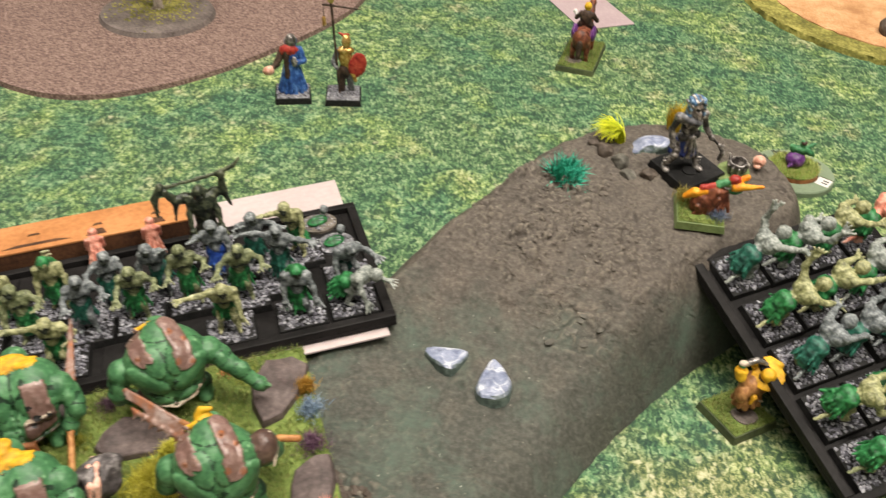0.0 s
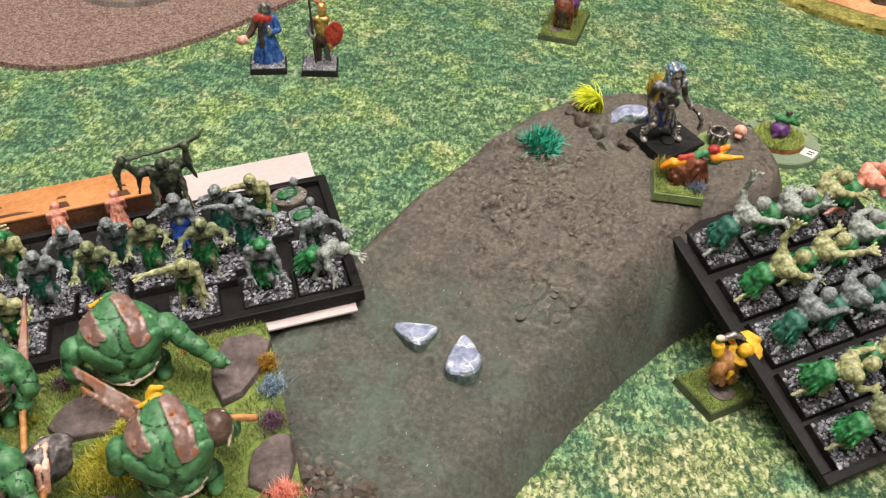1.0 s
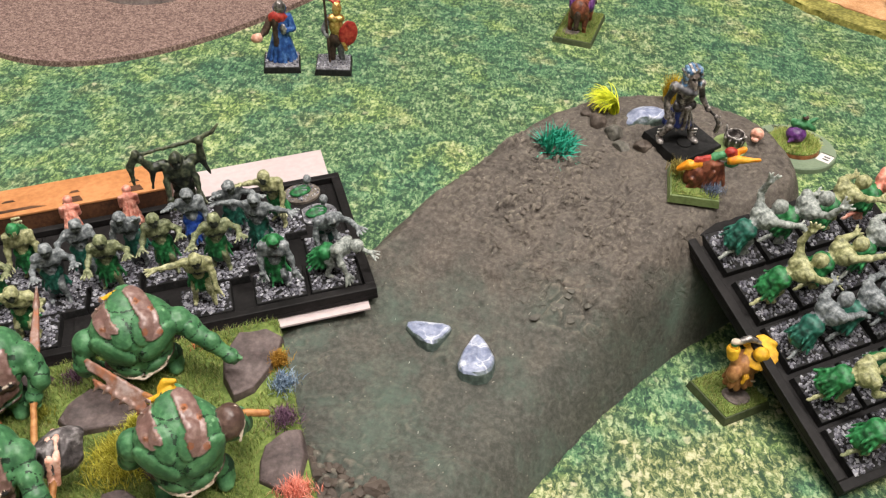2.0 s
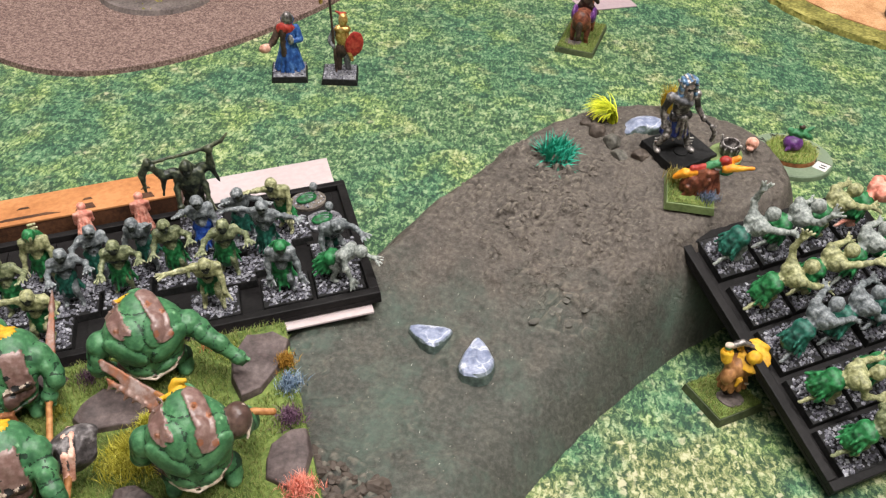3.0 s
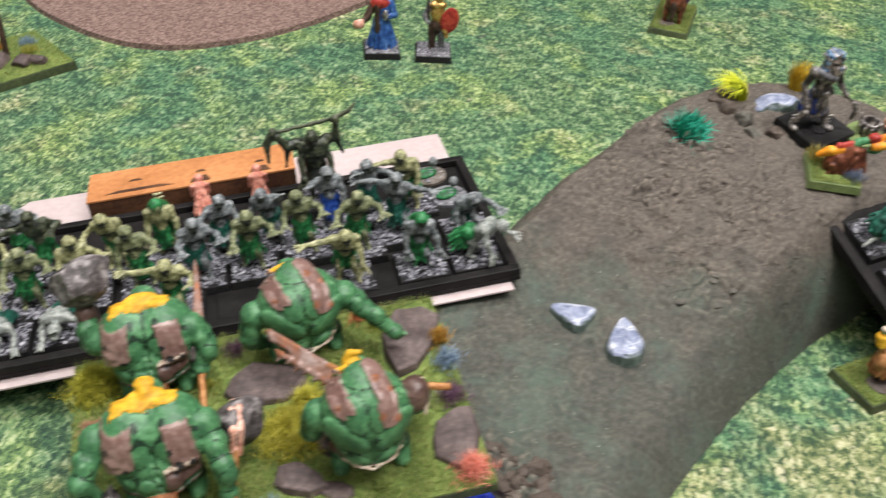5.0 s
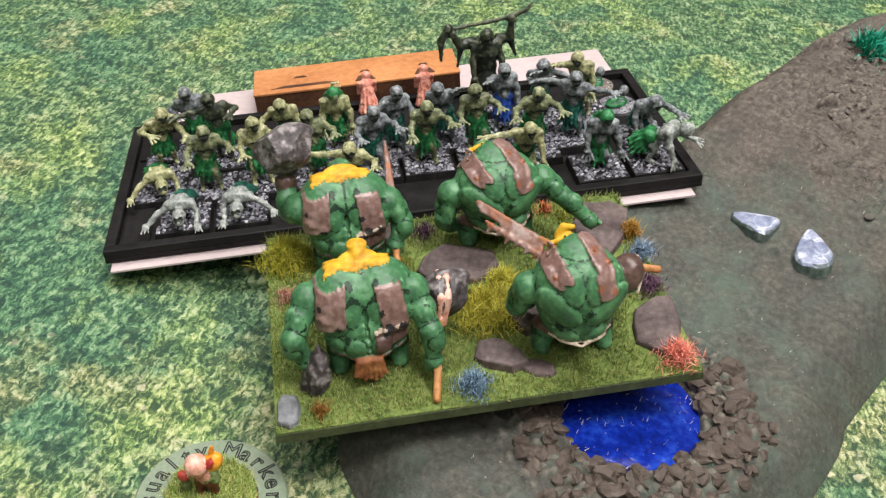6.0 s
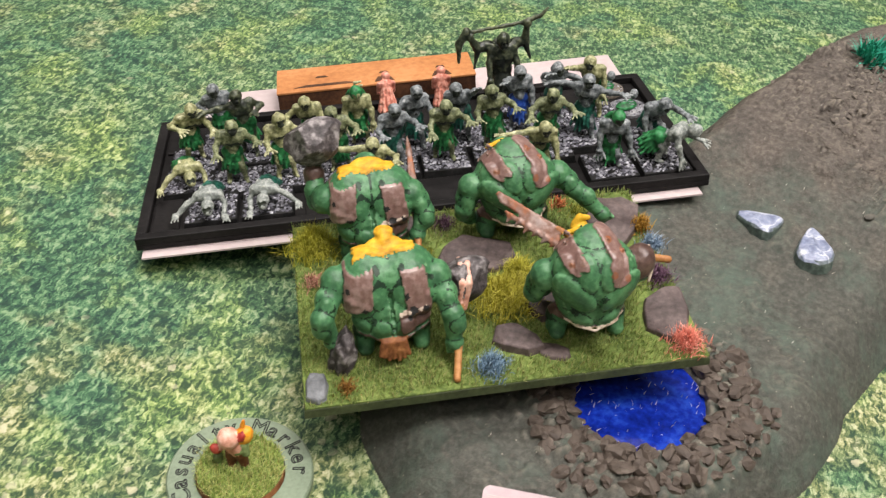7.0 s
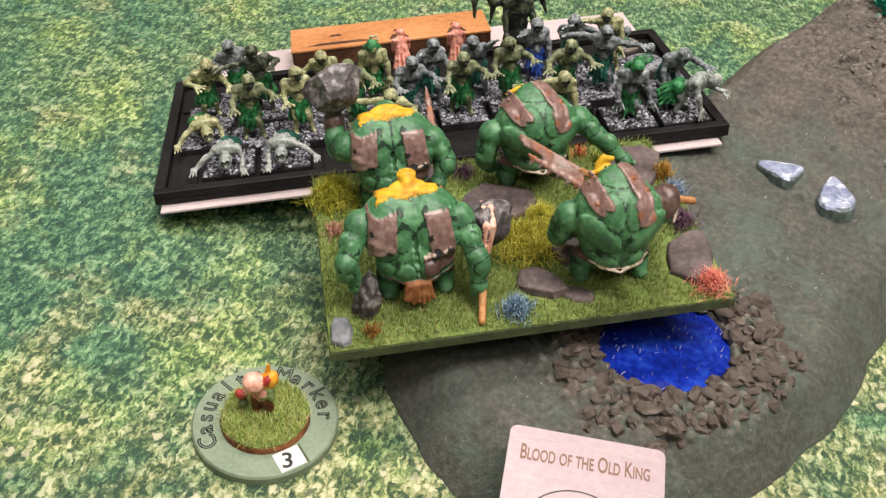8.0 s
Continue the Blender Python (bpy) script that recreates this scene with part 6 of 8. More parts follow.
def hunched_troll(left, right, extra=(), hood=True):
    """Great round back bent over, straps crossing from the neck, small hood in front; faces +y."""
    cores = [((0, 2, 26), (14.4, 12.0, 13.0)), ((0, 0.8, 16), (11.5, 10.4, 7.5))]
    skin = hide(cores)
    S = [("e", c, r, (0, 0, 0), 0, 3.0) for c, r in cores] + [("e", (0, 9, 24), (9.5, 8.5, 10), (0, 0, 0), 0, 3.0)]
    S += muscles(skin, ((3.9, 33.6, 4.2, 6.4, 0.9, 10), (8.0, 25.6, 8.6, 5.2, 1.3, -32), (10.6, 31.4, 4.8, 6.2, 0.8, 12), (3.9, 19.8, 4.2, 5.2, 1.2, -14), (9.8, 18.6, 5.8, 4.8, 1.1, -30), (4.4, 13.4, 4.8, 3.8, 1.1, -14)), 2.5, 0.25)
    S += [("e", (0, 4, 36.6), (6.6, 7.0, 4.0), (10, 0, 0), 0, 1.5)]
    for z0, z1 in ((12.5, 17.0), (17.0, 21.5), (21.5, 27.0), (27.0, 33.0)):
        S.append(("x", (0, skin(0, z0) - 0.9, z0), (0, skin(0, z1) - 0.9, z1), 0.7, 0.7, 0, 0.4))
    S += troll_legs(9.4)
    S += [("e", (-1, 14.5, 30.0), (4.6, 4.6, 4.8), (0, 0, 0), 0, 0.8), ("e", (-1, 18, 27.6), (2.8, 2.6, 2.6), (0, 0, 0), 0, 0.6)]
    S += troll_arm(-1, left) + troll_arm(1, right)
    S += chain([(-7.5, 9.5, 36.4), (-3, 9.0, 38.6), (3, 8.0, 39.4)], (0.8, 1.0, 0.8), 2, 0.3)
    S += [] if not hood else [("e", (-2.5, 13.6, 35.2), (3.0, 3.0, 2.2), (0, 0, 0), 2, 0.3), ("c", (-3.8, 13.8, 36.4), (-2.6, 14.2, 38.6), 1.4, 1.2, 2, 0.4), ("c", (-2.6, 14.2, 38.6), (0.4, 14.4, 38.0), 1.1, 0.8, 2, 0.3)]
    S.append(("p", near_line([(-11.0, 9.0, 35.0), (-9.0, 3.0, 37.0), (-6.6, -5.2, 36.0)], 3.2, 0.9), 0.75, 1))
    S.append(("p", near_line([(3.0, 6.5, 39.4), (5.6, -1.5, 38.0), (6.6, -8.0, 32.2)], 3.4, 0.35), 0.75, 1))
    S.append(("p", lambda x, y, z: (np.abs(z - 11.6 - 0.10 * x) < 1.2) & (y < 4) & (np.abs(x) < 13), 0.7, 10))
    S += chain([(-9.5, -5.6, 13.2), (-5, -9.4, 12.6), (0, -10.6, 11.6), (5.0, -9.4, 13.2), (9.5, -6.0, 15.0)], (0.35, 0.4, 0.5, 0.4, 0.35), 11, 0.1)
    for x, y, z in ((3.6, 1.0, 40.4), (8.2, -1.0, 37.4), (4.2, -8.6, 33.6), (8.8, -7.6, 31.2), (-9.5, 4.0, 37.6), (-5.0, -5.6, 37.0), (-8.6, -4.4, 35.6)):
        S.append(("e", (x, y, z), (0.55, 0.55, 0.55), (0, 0, 0), 5, 0.1))
    S += scar(skin, 1.6, 26.5, 4.2) + scar(skin, -7.0, 20.0, 3.0)
    return S + list(extra)


def troll(x, y, turn, solids, label, stretch=(1, 1, 1)):
    t = thing("troll_miniature", TB @ pose(x * MM, y * MM, 0.3 * MM), label, "miniature", "trolls on the scenic base")
    f = part("figure", sculpt(solids, 0.42, LMAT, 0.18, 0.8, crease_shade=9, width=0.10), t)
    f.matrix_basis = pose(0, 0, 0, 0, 0, turn) @ Matrix.Diagonal((*stretch, 1))


def boulder(c, r, mat=6):
    c = np.array(c, float)
    chops = []
    for v in ((0.7, -0.6, 0.4), (-0.8, -0.5, 0.3), (0.1, -0.95, -0.3), (0.2, -0.45, 0.87), (-0.5, 0.4, 0.8), (0.9, 0.2, -0.3), (-0.6, -0.1, -0.8), (0.5, -0.3, -0.8)):
        at = c + unit(v) * (0.78 * np.array(r).mean() + 30)
        chops.append(("x", at, at + np.array([0.1, 0, 0]), 30, 30, 0, 0.2))
    return [("e", c, r, (10, 20, 30), mat, 0.3), ("e", c + np.array([r[0] * 0.35, 0.2 * r[1], 0.25 * r[2]]), tuple(0.75 * v for v in r), (40, 10, 0), mat, 0.3), ("e", c - np.array([r[0] * 0.4, 0.1 * r[1], 0.2 * r[2]]), tuple(0.75 * v for v in r), (0, 50, 20), mat, 0.3), *chops]


haft = [("c", (17.6, -17.5, 1.2), (24.5, 12, 19.0), 1.25, 1.15, 4, 0.1)]
for off in (-1.1, 1.1):
    haft += chain([(22.2 + off, 1.6, 11.6), (24.0 + off, 3.4, 20.6), (24.4 + off, 9.0, 23.0), (25.0 + off, 14.6, 20.4)], (0.9, 1.1, 1.1, 0.9), 7, 0.2)
troll(28, 20, 0, scarfed_troll(((-16.0, 0.5, 26.0), (-21.5, -3, 19.0), (-19.5, -2, 10.0)), ((15.0, 0, 25.0), (18.5, -4.5, 16.5), (18.5, -7.0, 9.0)), haft, boulder((24.4, 9.5, 16.0), (9.6, 7.0, 7.6))), "green troll miniature in a mustard hood with a stone club", (0.93, 0.96, 0.93))
glaive = [("c", (14.0, -23.0, 2.0), (15.8, 8.5, 14.6), 1.15, 1.15, 4, 0.1), ("c", (15.8, 8.0, 14.4), (16.0, 12.0, 15.6), 1.5, 1.5, 5, 0.2)]
for k in range(4):
    glaive.append(("c", (14.8 + 0.9 * k, 12.0, 15.8 - 0.3 * k), (17.0 + 0.3 * k, 33.0 - 1.2 * abs(k - 1), 19.6), 0.7, 0.55, 5, 0.3))
glaive += [("c", (17.3, 32, 19.4), (17.7, 40, 21.4), 1.4, 0.3, 5, 0.4), ("c", (-18.5, 17, 24), (-18.5, 16, 28), 3.7, 3.7, 10, 0.1)]
troll(27, 61, 0, scarfed_troll(((-15.5, 1, 25), (-18.5, 10, 20), (-18.2, 17, 30)), ((14.5, 0, 24.5), (18.5, 2, 17.0), (16.0, -1, 11.5)), glaive, boulder((-17.2, 19.0, 39.5), (11.0, 8.0, 8.4)), False), "green troll miniature heaving a grey boulder and a glaive", (0.92, 0.96, 0.88))
blade = np.array((-18.9, 15.3, 5.4)) / 24.9
edge = np.array((-0.1, -0.82, -0.56))
grip = np.array((-8.5, 13.5, 34.0))
cleaver = [("c", grip - blade * 4, grip + blade * 1, 1.0, 1.0, 4, 0.1)]
for k in range(8):
    cleaver.append(("c", grip + blade * (1 if k else 0) + edge * 0.85 * k, grip + blade * (25 - 0.7 * abs(k - 1) - (7.0 if k in (4, 5) else 0)) + edge * 0.85 * k, 0.75, 0.55, 5, 0.3))
cleaver += [("c", grip + blade * (2.5 + 3.4 * k) + edge * 5.6, grip + blade * (4.6 + 3.4 * k) + edge * (8.0 + 0.8 * (k % 2)), 1.1, 0.25, 5, 0.3) for k in range(6)]
cleaver += [("e", (15.4, 2.6, 28.4), (5.0, 5.6, 6.2), (0, 18, 0), 10, 0.3)] + chain([(18.0, -2.2, 24.0), (20.2, 1.5, 28), (18.4, 4, 33.6)], (0.45, 0.5, 0.45), 11, 0.1) + [("c", (20.0, 8.0, 25.0), (27.0, 7.0, 24.0), 1.2, 1.2, 4, 0.1)]
troll(86, 16, -4, hunched_troll(((-15.0, 3, 25), (-18.0, 4, 17), (-14, 10, 12)), ((15.5, 3, 26), (18.0, 8, 20), (17, 16, 14)), cleaver), "green troll miniature with a notched rusty cleaver on its shoulder", (0.89, 0.9, 0.90))
troll(74.5, 65.5, 3, hunched_troll(((-15.5, 1, 25), (-18.5, -1, 16.5), (-16, 3, 8.5)), ((15.0, 0, 26.5), (20.5, -5, 22.0), (28.0, -10.0, 14.0)), hood=False), "green troll miniature reaching one arm down to a slate", (0.93, 0.93, 0.82))

# ---- casualty markers ----
def marker(x, y, turn, label, digit, size=1.0):
    grown = Matrix.Diagonal((size, size, size, 1))
    t = thing("casualty_marker", pose(x, y, 0, 0, 0, turn) @ grown, label, "game marker", "casualty markers")
    outer, inner = 21.4 * MM, 13.2 * MM
    bm = bmesh.new()
    n, gap = 96, radians(11)
    prof = [(outer, 0), (outer, 2.4 * MM), (outer - 0.5 * MM, 3.0 * MM), (inner, 3.0 * MM), (inner, 0.8 * MM)]
    rings = [[bm.verts.new((r * math.cos(2 * math.pi * k / n), r * math.sin(2 * math.pi * k / n), z)) for r, z in prof] for k in range(n)]
    for k in range(n):
        a, b = rings[k], rings[(k + 1) % n]
        for p in range(len(prof) - 1):
            bm.faces.new((a[p], b[p], b[p + 1], a[p + 1]))
    for f in bm.faces:
        f.smooth = False
    ring = part("ring", bm, t, RINGGREEN)
    part("floor_disc", slab(disc(inner + 0.2 * MM, 48), 0.1 * MM, 0.8 * MM), t, RINGGREEN)
    # a cut window with a printed number
    win = part("number_window", box(bmesh.new(), 13.3 * MM, -3.9 * MM, 2.9 * MM, 20.2 * MM, 3.9 * MM, 3.06 * MM), t, CARDW)
    win.matrix_basis = pose(0, 0, 0, 0, 0, -46)
    edge = part("window_edge", box(bmesh.new(), 13.3 * MM, 3.9 * MM, 2.9 * MM, 20.4 * MM, 4.6 * MM, 3.12 * MM), t, EDGEGREEN)
    edge.matrix_basis = pose(0, 0, 0, 0, 0, -46)
    if digit:
        part("numeral", letter(digit, 7.4 * MM, None, INK), win).matrix_basis = pose(19.3 * MM, -1.6 * MM, 3.1 * MM, 0, 0, 70)
    else:
        for k in (-1, 1):
            part("numeral", box(bmesh.new(), 16.0 * MM, (k * 1.2 - 0.5) * MM, 3.06 * MM, 19.0 * MM, (k * 1.2 + 0.5) * MM, 3.14 * MM), win, INK)
    for k, ch in enumerate("Casualty Marker"):
        if ch != " ":
            a = 224 - 14.7 * k
            ob = part("letter", letter(ch, 7.2 * MM, 0.0002, INK), ring)
            ob.matrix_basis = pose(16.9 * MM * math.cos(radians(a)), 16.9 * MM * math.sin(radians(a)), 3.05 * MM, 0, 0, a - 90) @ pose(0, -1.5 * MM, 0)
    inset = thing("marker_base", pose(x, y, 0.8 * size * MM) @ grown, "small round grassy base set in the marker ring", "base", "marker bases")
    part("base", slab(disc(13.0 * MM, 48), 0, 4.0 * MM, 0.0005, 0.4 * MM), inset, RUSTCLOTH)
    turf = part("turf", slab(disc(12.5 * MM, 48), 4.0 * MM, 4.5 * MM, 0.0003), inset, GREENBASE)
    rg = random.Random(int(x * 1e5))
    pts = [(r * math.cos(a), r * math.sin(a), 4.4 * MM) for a, r in ((rg.uniform(0, 6.28), 12.7 * MM * math.sqrt(rg.random())) for _ in range(3000))]
    tagged(part("static_grass", blades(rg, pts, 0.0034, 0.97, 0.00026, LONGGRASS), turf), kind="stuff")
    return inset


def letter(text, size, outline, m):
    """A glyph as a mesh; outline: the radius of its drawn edge, or None for a filled glyph."""
    cu = bpy.data.curves.new("glyph", "FONT")
    cu.body, cu.size, cu.align_x, cu.resolution_u = text, size, "CENTER", 3
    if outline:
        cu.fill_mode, cu.bevel_depth, cu.bevel_resolution = "NONE", outline, 0
    else:
        cu.extrude, cu.offset = 0.00004, 0.00012
    tmp = bpy.data.objects.new("glyph", cu)
    scene.collection.objects.link(tmp)
    me = bpy.data.meshes.new_from_object(tmp.evaluated_get(bpy.context.evaluated_depsgraph_get()))
    bpy.data.objects.remove(tmp)
    me.materials.clear()
    me.materials.append(m)
    return me


marker(-0.0955, 0.2255, 0, "sage green ring marker reading Casualty Marker, set to 3", "3")
crouch = [("c", (-1.6, -0.5, 1), (-1.4, 0, 6), 1.5, 1.9, 1, 0.6), ("c", (1.8, 0.5, 1), (1.2, 0, 6), 1.5, 1.9, 1, 0.6), ("e", (0, 0, 8.5), (3.0, 2.4, 3.4), (0, 0, 0), 0, 0.8), ("e", (-1.6, -1.0, 12.6), (3.3, 3.2, 3.2), (0, 0, 0), 0, 0.5),
          ("e", (2.4, 1.2, 12.8), (2.6, 2.4, 3.4), (0, 15, 0), 2, 0.4), ("e", (2.2, 0.4, 13.6), (1.4, 2.2, 2.2), (0, 20, 0), 3, 0.3), ("c", (-3, -0.5, 9), (-5.4, -1, 6.4), 1.1, 1.0, 0, 0.5), ("e", (-5.8, -1.2, 6.8), (1.9, 1.5, 1.5), (0, 20, 0), 3, 0.3),
          ("c", (-5.4, -1.2, 2.2), (-5.4, -1.2, 3.6), 1.4, 1.5, 4, 0.2), ("c", (2.6, 0, 10), (3.2, -0.6, 7), 1.3, 1.1, 4, 0.4), ("c", (0.5, -1.8, 7.2), (3.0, -1.4, 8.6), 0.6, 0.6, 4, 0.2), ("c", (1.6, 1.2, 14), (2.4, 1.6, 18.5), 0.9, 0.5, 2, 0.3)]
t = thing("imp_miniature", pose(-0.0965, 0.2265, 5.3 * MM, 0, 0, 0), "small pink and orange crouching imp miniature on grass", "miniature")
part("figure", sculpt(crouch, 0.36, [FLESH, REDBROWN, ORANGE, RED, OLIVEBASE], 0.22, 0.7), t)

marker(0.2385, 0.5720, 12, "sage green ring marker with a turnip miniature, partly behind the hill", "", 1.10)
turnip = [("e", (0, 0, 5.2), (5.4, 5.2, 4.6), (0, 0, 0), 0, 0.6), ("c", (-3, -4.0, 3.5), (-4.5, -5.0, 2.8), 1.4, 0.7, 0, 0.5), ("e", (2, 1, 11.0), (4.0, 3.0, 2.6), (0, 20, 0), 1, 0.5), ("e", (6.5, 0.5, 10), (4.6, 2.2, 1.8), (0, 30, 20), 1, 0.4), ("c", (3, 0, 12), (1.5, 0.5, 16.5), 1.6, 1.0, 1, 0.5),
          ("e", (2.5, 0, 15.6), (1.6, 1.4, 1.2), (0, 0, 0), 2, 0.2), ("e", (7.0, 2, 13.2), (3.6, 1.4, 1.2), (0, -35, 10), 1, 0.4), ("e", (-2.2, 1.0, 11.5), (2.2, 1.6, 2.8), (0, -30, 0), 1, 0.4)]
t = thing("turnip_miniature", pose(0.2380, 0.5715, 5.8 * MM), "purple turnip creature miniature with green leaves on grass", "miniature")
part("figure", sculpt(turnip, 0.42, [PURPLE, LEAFGREEN, DARKBROWN], 0.3, 0.6), t)


# ---- single miniatures ----
def mini_base(t, w, d, edge, top, seed, grass=True, gravel=False):
    part("base", slab(rect(-w / 2 * MM, -d / 2 * MM, w / 2 * MM, d / 2 * MM), 0, 3.6 * MM, 0.0003, 0.9 * MM), t, edge)
    rg = random.Random(seed)
    hw, hd = w / 2 - 1.1, d / 2 - 1.1
    ground = part("ground", slab(rect(-hw * MM, -hd * MM, hw * MM, hd * MM), 3.6 * MM, 4.0 * MM, 0.0002), t, top)
    if grass:
        pts = [(rg.uniform(-hw, hw) * MM, rg.uniform(-hd, hd) * MM, 3.9 * MM) for _ in range(int(3.2 * w * d))]
        pts = [p for p in pts if not (abs(p[0] / MM) < hw * 0.55 and p[1] / MM < 1 and p[1] / MM > -hd * 0.75)]
        tagged(part("static_grass", blades(rg, pts, 0.0022, 0.92, 0.00024, GRASS), ground), kind="stuff")
    if gravel:
        pts = [(rg.uniform(-hw, hw) * MM, rg.uniform(-hd, hd) * MM, 4.0 * MM) for _ in range(230)]
        tagged(part("gravel", pebbles(rg, pts, 0.00035, 0.0009, GRAVEL), ground), kind="stuff")


def folds(cx, cy, z0, z1, r0, r1, mat, n=12, squash=0.85, blend=0.5, seed=1):
    """A robe or cloak: upright folds round a core."""
    rg = random.Random(seed)
    S = [("c", (cx, cy, z0 + r0 * 0.5), (cx, cy, z1), r0 * 0.72, r1 * 0.9, mat, 0.8)]
    for k in range(n):
        a = 2 * math.pi * (k + rg.uniform(-0.2, 0.2)) / n
        S.append(("c", (cx + r0 * 0.86 * math.cos(a), cy + r0 * 0.86 * squash * math.sin(a), z0 + rg.uniform(0.4, 1.6)), (cx + r1 * 0.6 * math.cos(a), cy + r1 * 0.6 * squash * math.sin(a), z1), 1.25, 0.9, mat, blend))
    return S


# yellow-hatted bandit beside the second tray
t = thing("bandit_miniature", pose(0.1750, 0.3760, 0, 0, 0, 32), "brown-cloaked bandit miniature in a wide yellow hat on green base", "miniature")
mini_base(t, 23, 23, EDGEGREEN, GREENBASE, 11)
ob = part("mud_patch", slab(smooth_loop([(-4, -8), (4, -8.5), (6, -3), (2, 2), (-5, 1)], 2) * MM, 4.0 * MM, 4.6 * MM, 0.0003), t, MUD)
S = folds(0.5, 1.5, 5.0, 17, 6.6, 4.8, 0, 11, 0.8, seed=3)
S += [("c", (-1.8, 1, 0.5), (-1.6, 1, 8), 1.2, 1.6, 1, 0.5), ("c", (2.2, 1.6, 0.5), (2, 1, 8), 1.2, 1.6, 1, 0.5), ("e", (0, 0.8, 16), (6.0, 4.2, 4.8), (0, 0, 0), 0, 1.0), ("e", (-5.4, -0.4, 14.0), (2.6, 2.8, 4.4), (0, 12, 0), 0, 0.6), ("e", (5.6, 0.2, 13.6), (2.2, 2.6, 4.6), (0, -10, 0), 0, 0.6),
      ("c", (-4.0, 1.5, 18.5), (-5.8, 2.6, 21.2), 2.2, 2.0, 0, 0.8), ("c", (-5.8, 2.6, 21.2), (-5.4, 3.4, 23.4), 2.2, 2.7, 2, 0.3), ("x", (-5.3, 3.5, 24.2), (-5.2, 3.7, 26.0), 1.7, 2.0, 2, 0.2),
      ("c", (-5.4, 3.4, 23.0), (-5.2, 3.8, 26.2), 1.3, 1.5, 3, 0.3), ("e", (-5.0, 3.9, 27.4), (1.7, 1.6, 1.2), (0, 0, 0), 5, 0.2), ("c", (-4.2, 3.8, 26.8), (0.5, 2.4, 28.2), 1.3, 1.4, 4, 0.2), ("c", (0.5, 2.4, 28.2), (4.2, 0.2, 26.6), 1.4, 0.8, 4, 0.2),
      ("e", (3.4, -1.2, 20.2), (3.0, 3.0, 3.0), (0, 0, 0), 1, 0.5), ("e", (4.2, -2.0, 21.8), (6.6, 6.4, 0.8), (26, -30, 0), 2, 0.2), ("e", (3.4, -2.8, 23.2), (3.1, 3.0, 2.8), (26, -30, 0), 2, 0.4), ("c", (0.5, 3.2, 24.2), (5.0, 4.6, 24.6), 1.0, 1.2, 2, 0.5),
      ("c", (8.8, 2.8, 25.0), (10.2, -1.5, 25.0), 1.3, 1.4, 2, 0.6), ("c", (8.8, 2.8, 25.0), (5.0, 4.6, 24.8), 1.3, 1.2, 2, 0.6), ("c", (-1.5, -3.4, 13), (-3.2, -3.6, 10.5), 1.2, 0.8, 2, 0.3), ("c", (2.0, -3.8, 9.5), (4.0, -3.6, 8.4), 0.5, 0.4, 5, 0.2)]
for k in range(5):
    S.append(("x", (-5.0 + 2.6 * k, -4.8, 6), (-3.6 + 2.2 * k, -3.9, 14), 0.5, 0.35, 0, 0.5))
f = part("figure", sculpt(S, 0.36, [TAN, DARKBROWN, YELLOW, LEAFGREEN, IRON, CREAM], 0.25, 0.7), t)
f.matrix_basis = pose(2.0 * MM, -1.5 * MM, 3.6 * MM) @ Matrix.Diagonal((0.98, 0.98, 0.94, 1))

# tomb guard in silver and navy on the hill
t = thing("tomb_guard_miniature", hill_pose(0.1555, 0.4735, 38, 0.0010, 0.012), "silver-armoured tomb guard miniature in navy kilt on black base", "miniature")
part("base", slab(rect(-12.5 * MM, -12.5 * MM, 12.5 * MM, 12.5 * MM), -1.5 * MM, 3.0 * MM, 0.0003, 0.9 * MM), t, BASE_BLACK)
part("plug", slab(disc(3.2 * MM, 24, -0.002, -0.003), 3.0 * MM, 3.8 * MM, 0.0004), t, BASE_BLACK)
S = []
for s in (-1, 1):
    foot = np.array((6.4 * s - 0.6, -2.0 - 1.6 * s, 1.0))
    S += [("c", (2.6 * s, 0, 11.5), (4.6 * s - 0.3, -1.8, 7.2), 2.0, 1.6, 0, 0.4), ("c", (4.6 * s - 0.3, -1.8, 7.2), foot + (0, 0.6, 0.6), 1.5, 1.2, 0, 0.3), ("e", foot + (0.3 * s, -1.0, 0), (1.5, 2.6, 1.1), (0, 0, 14 * s), 0, 0.3), ("e", (4.6 * s - 0.3, -2.6, 7.4), (1.3, 1.0, 1.5), (0, 0, 0), 0, 0.2)]
    for k in range(3):
        S.append(("c", foot + (-1.2, 0.2, 1.6 + 1.4 * k), foot + (1.2, -0.2, 1.7 + 1.4 * k), 0.4, 0.4, 0, 0.1))
S += folds(0, 0.4, 6.5, 15, 6.0, 3.4, 1, 13, 0.75, 0.3, 5)
S += [("c", (0.4, -3.6, 7.0), (0.2, -3.2, 15.4), 1.1, 0.9, 0, 0.2), ("c", (-2.2, -3.5, 6.4), (-1.2, -3.1, 15.4), 0.6, 0.5, 2, 0.1), ("c", (3.0, -3.5, 6.4), (1.6, -3.1, 15.4), 0.6, 0.5, 2, 0.1), ("c", (-3.2, -1.2, 15.4), (3.2, -1.2, 15.4), 1.9, 1.9, 5, 0.3), ("e", (0.2, -3.4, 15.4), (1.7, 0.7, 1.4), (0, 0, 0), 0, 0.1),
      ("e", (0, 0, 19.0), (3.8, 2.7, 4.2), (0, 0, 0), 5, 0.6), ("e", (0, 0, 23.0), (5.2, 3.2, 2.8), (0, 0, 0), 0, 0.5), ("e", (-1.8, -2.4, 21.6), (2.0, 1.0, 1.8), (0, 0, 0), 0, 0.2), ("e", (1.8, -2.4, 21.6), (2.0, 1.0, 1.8), (0, 0, 0), 0, 0.2)]
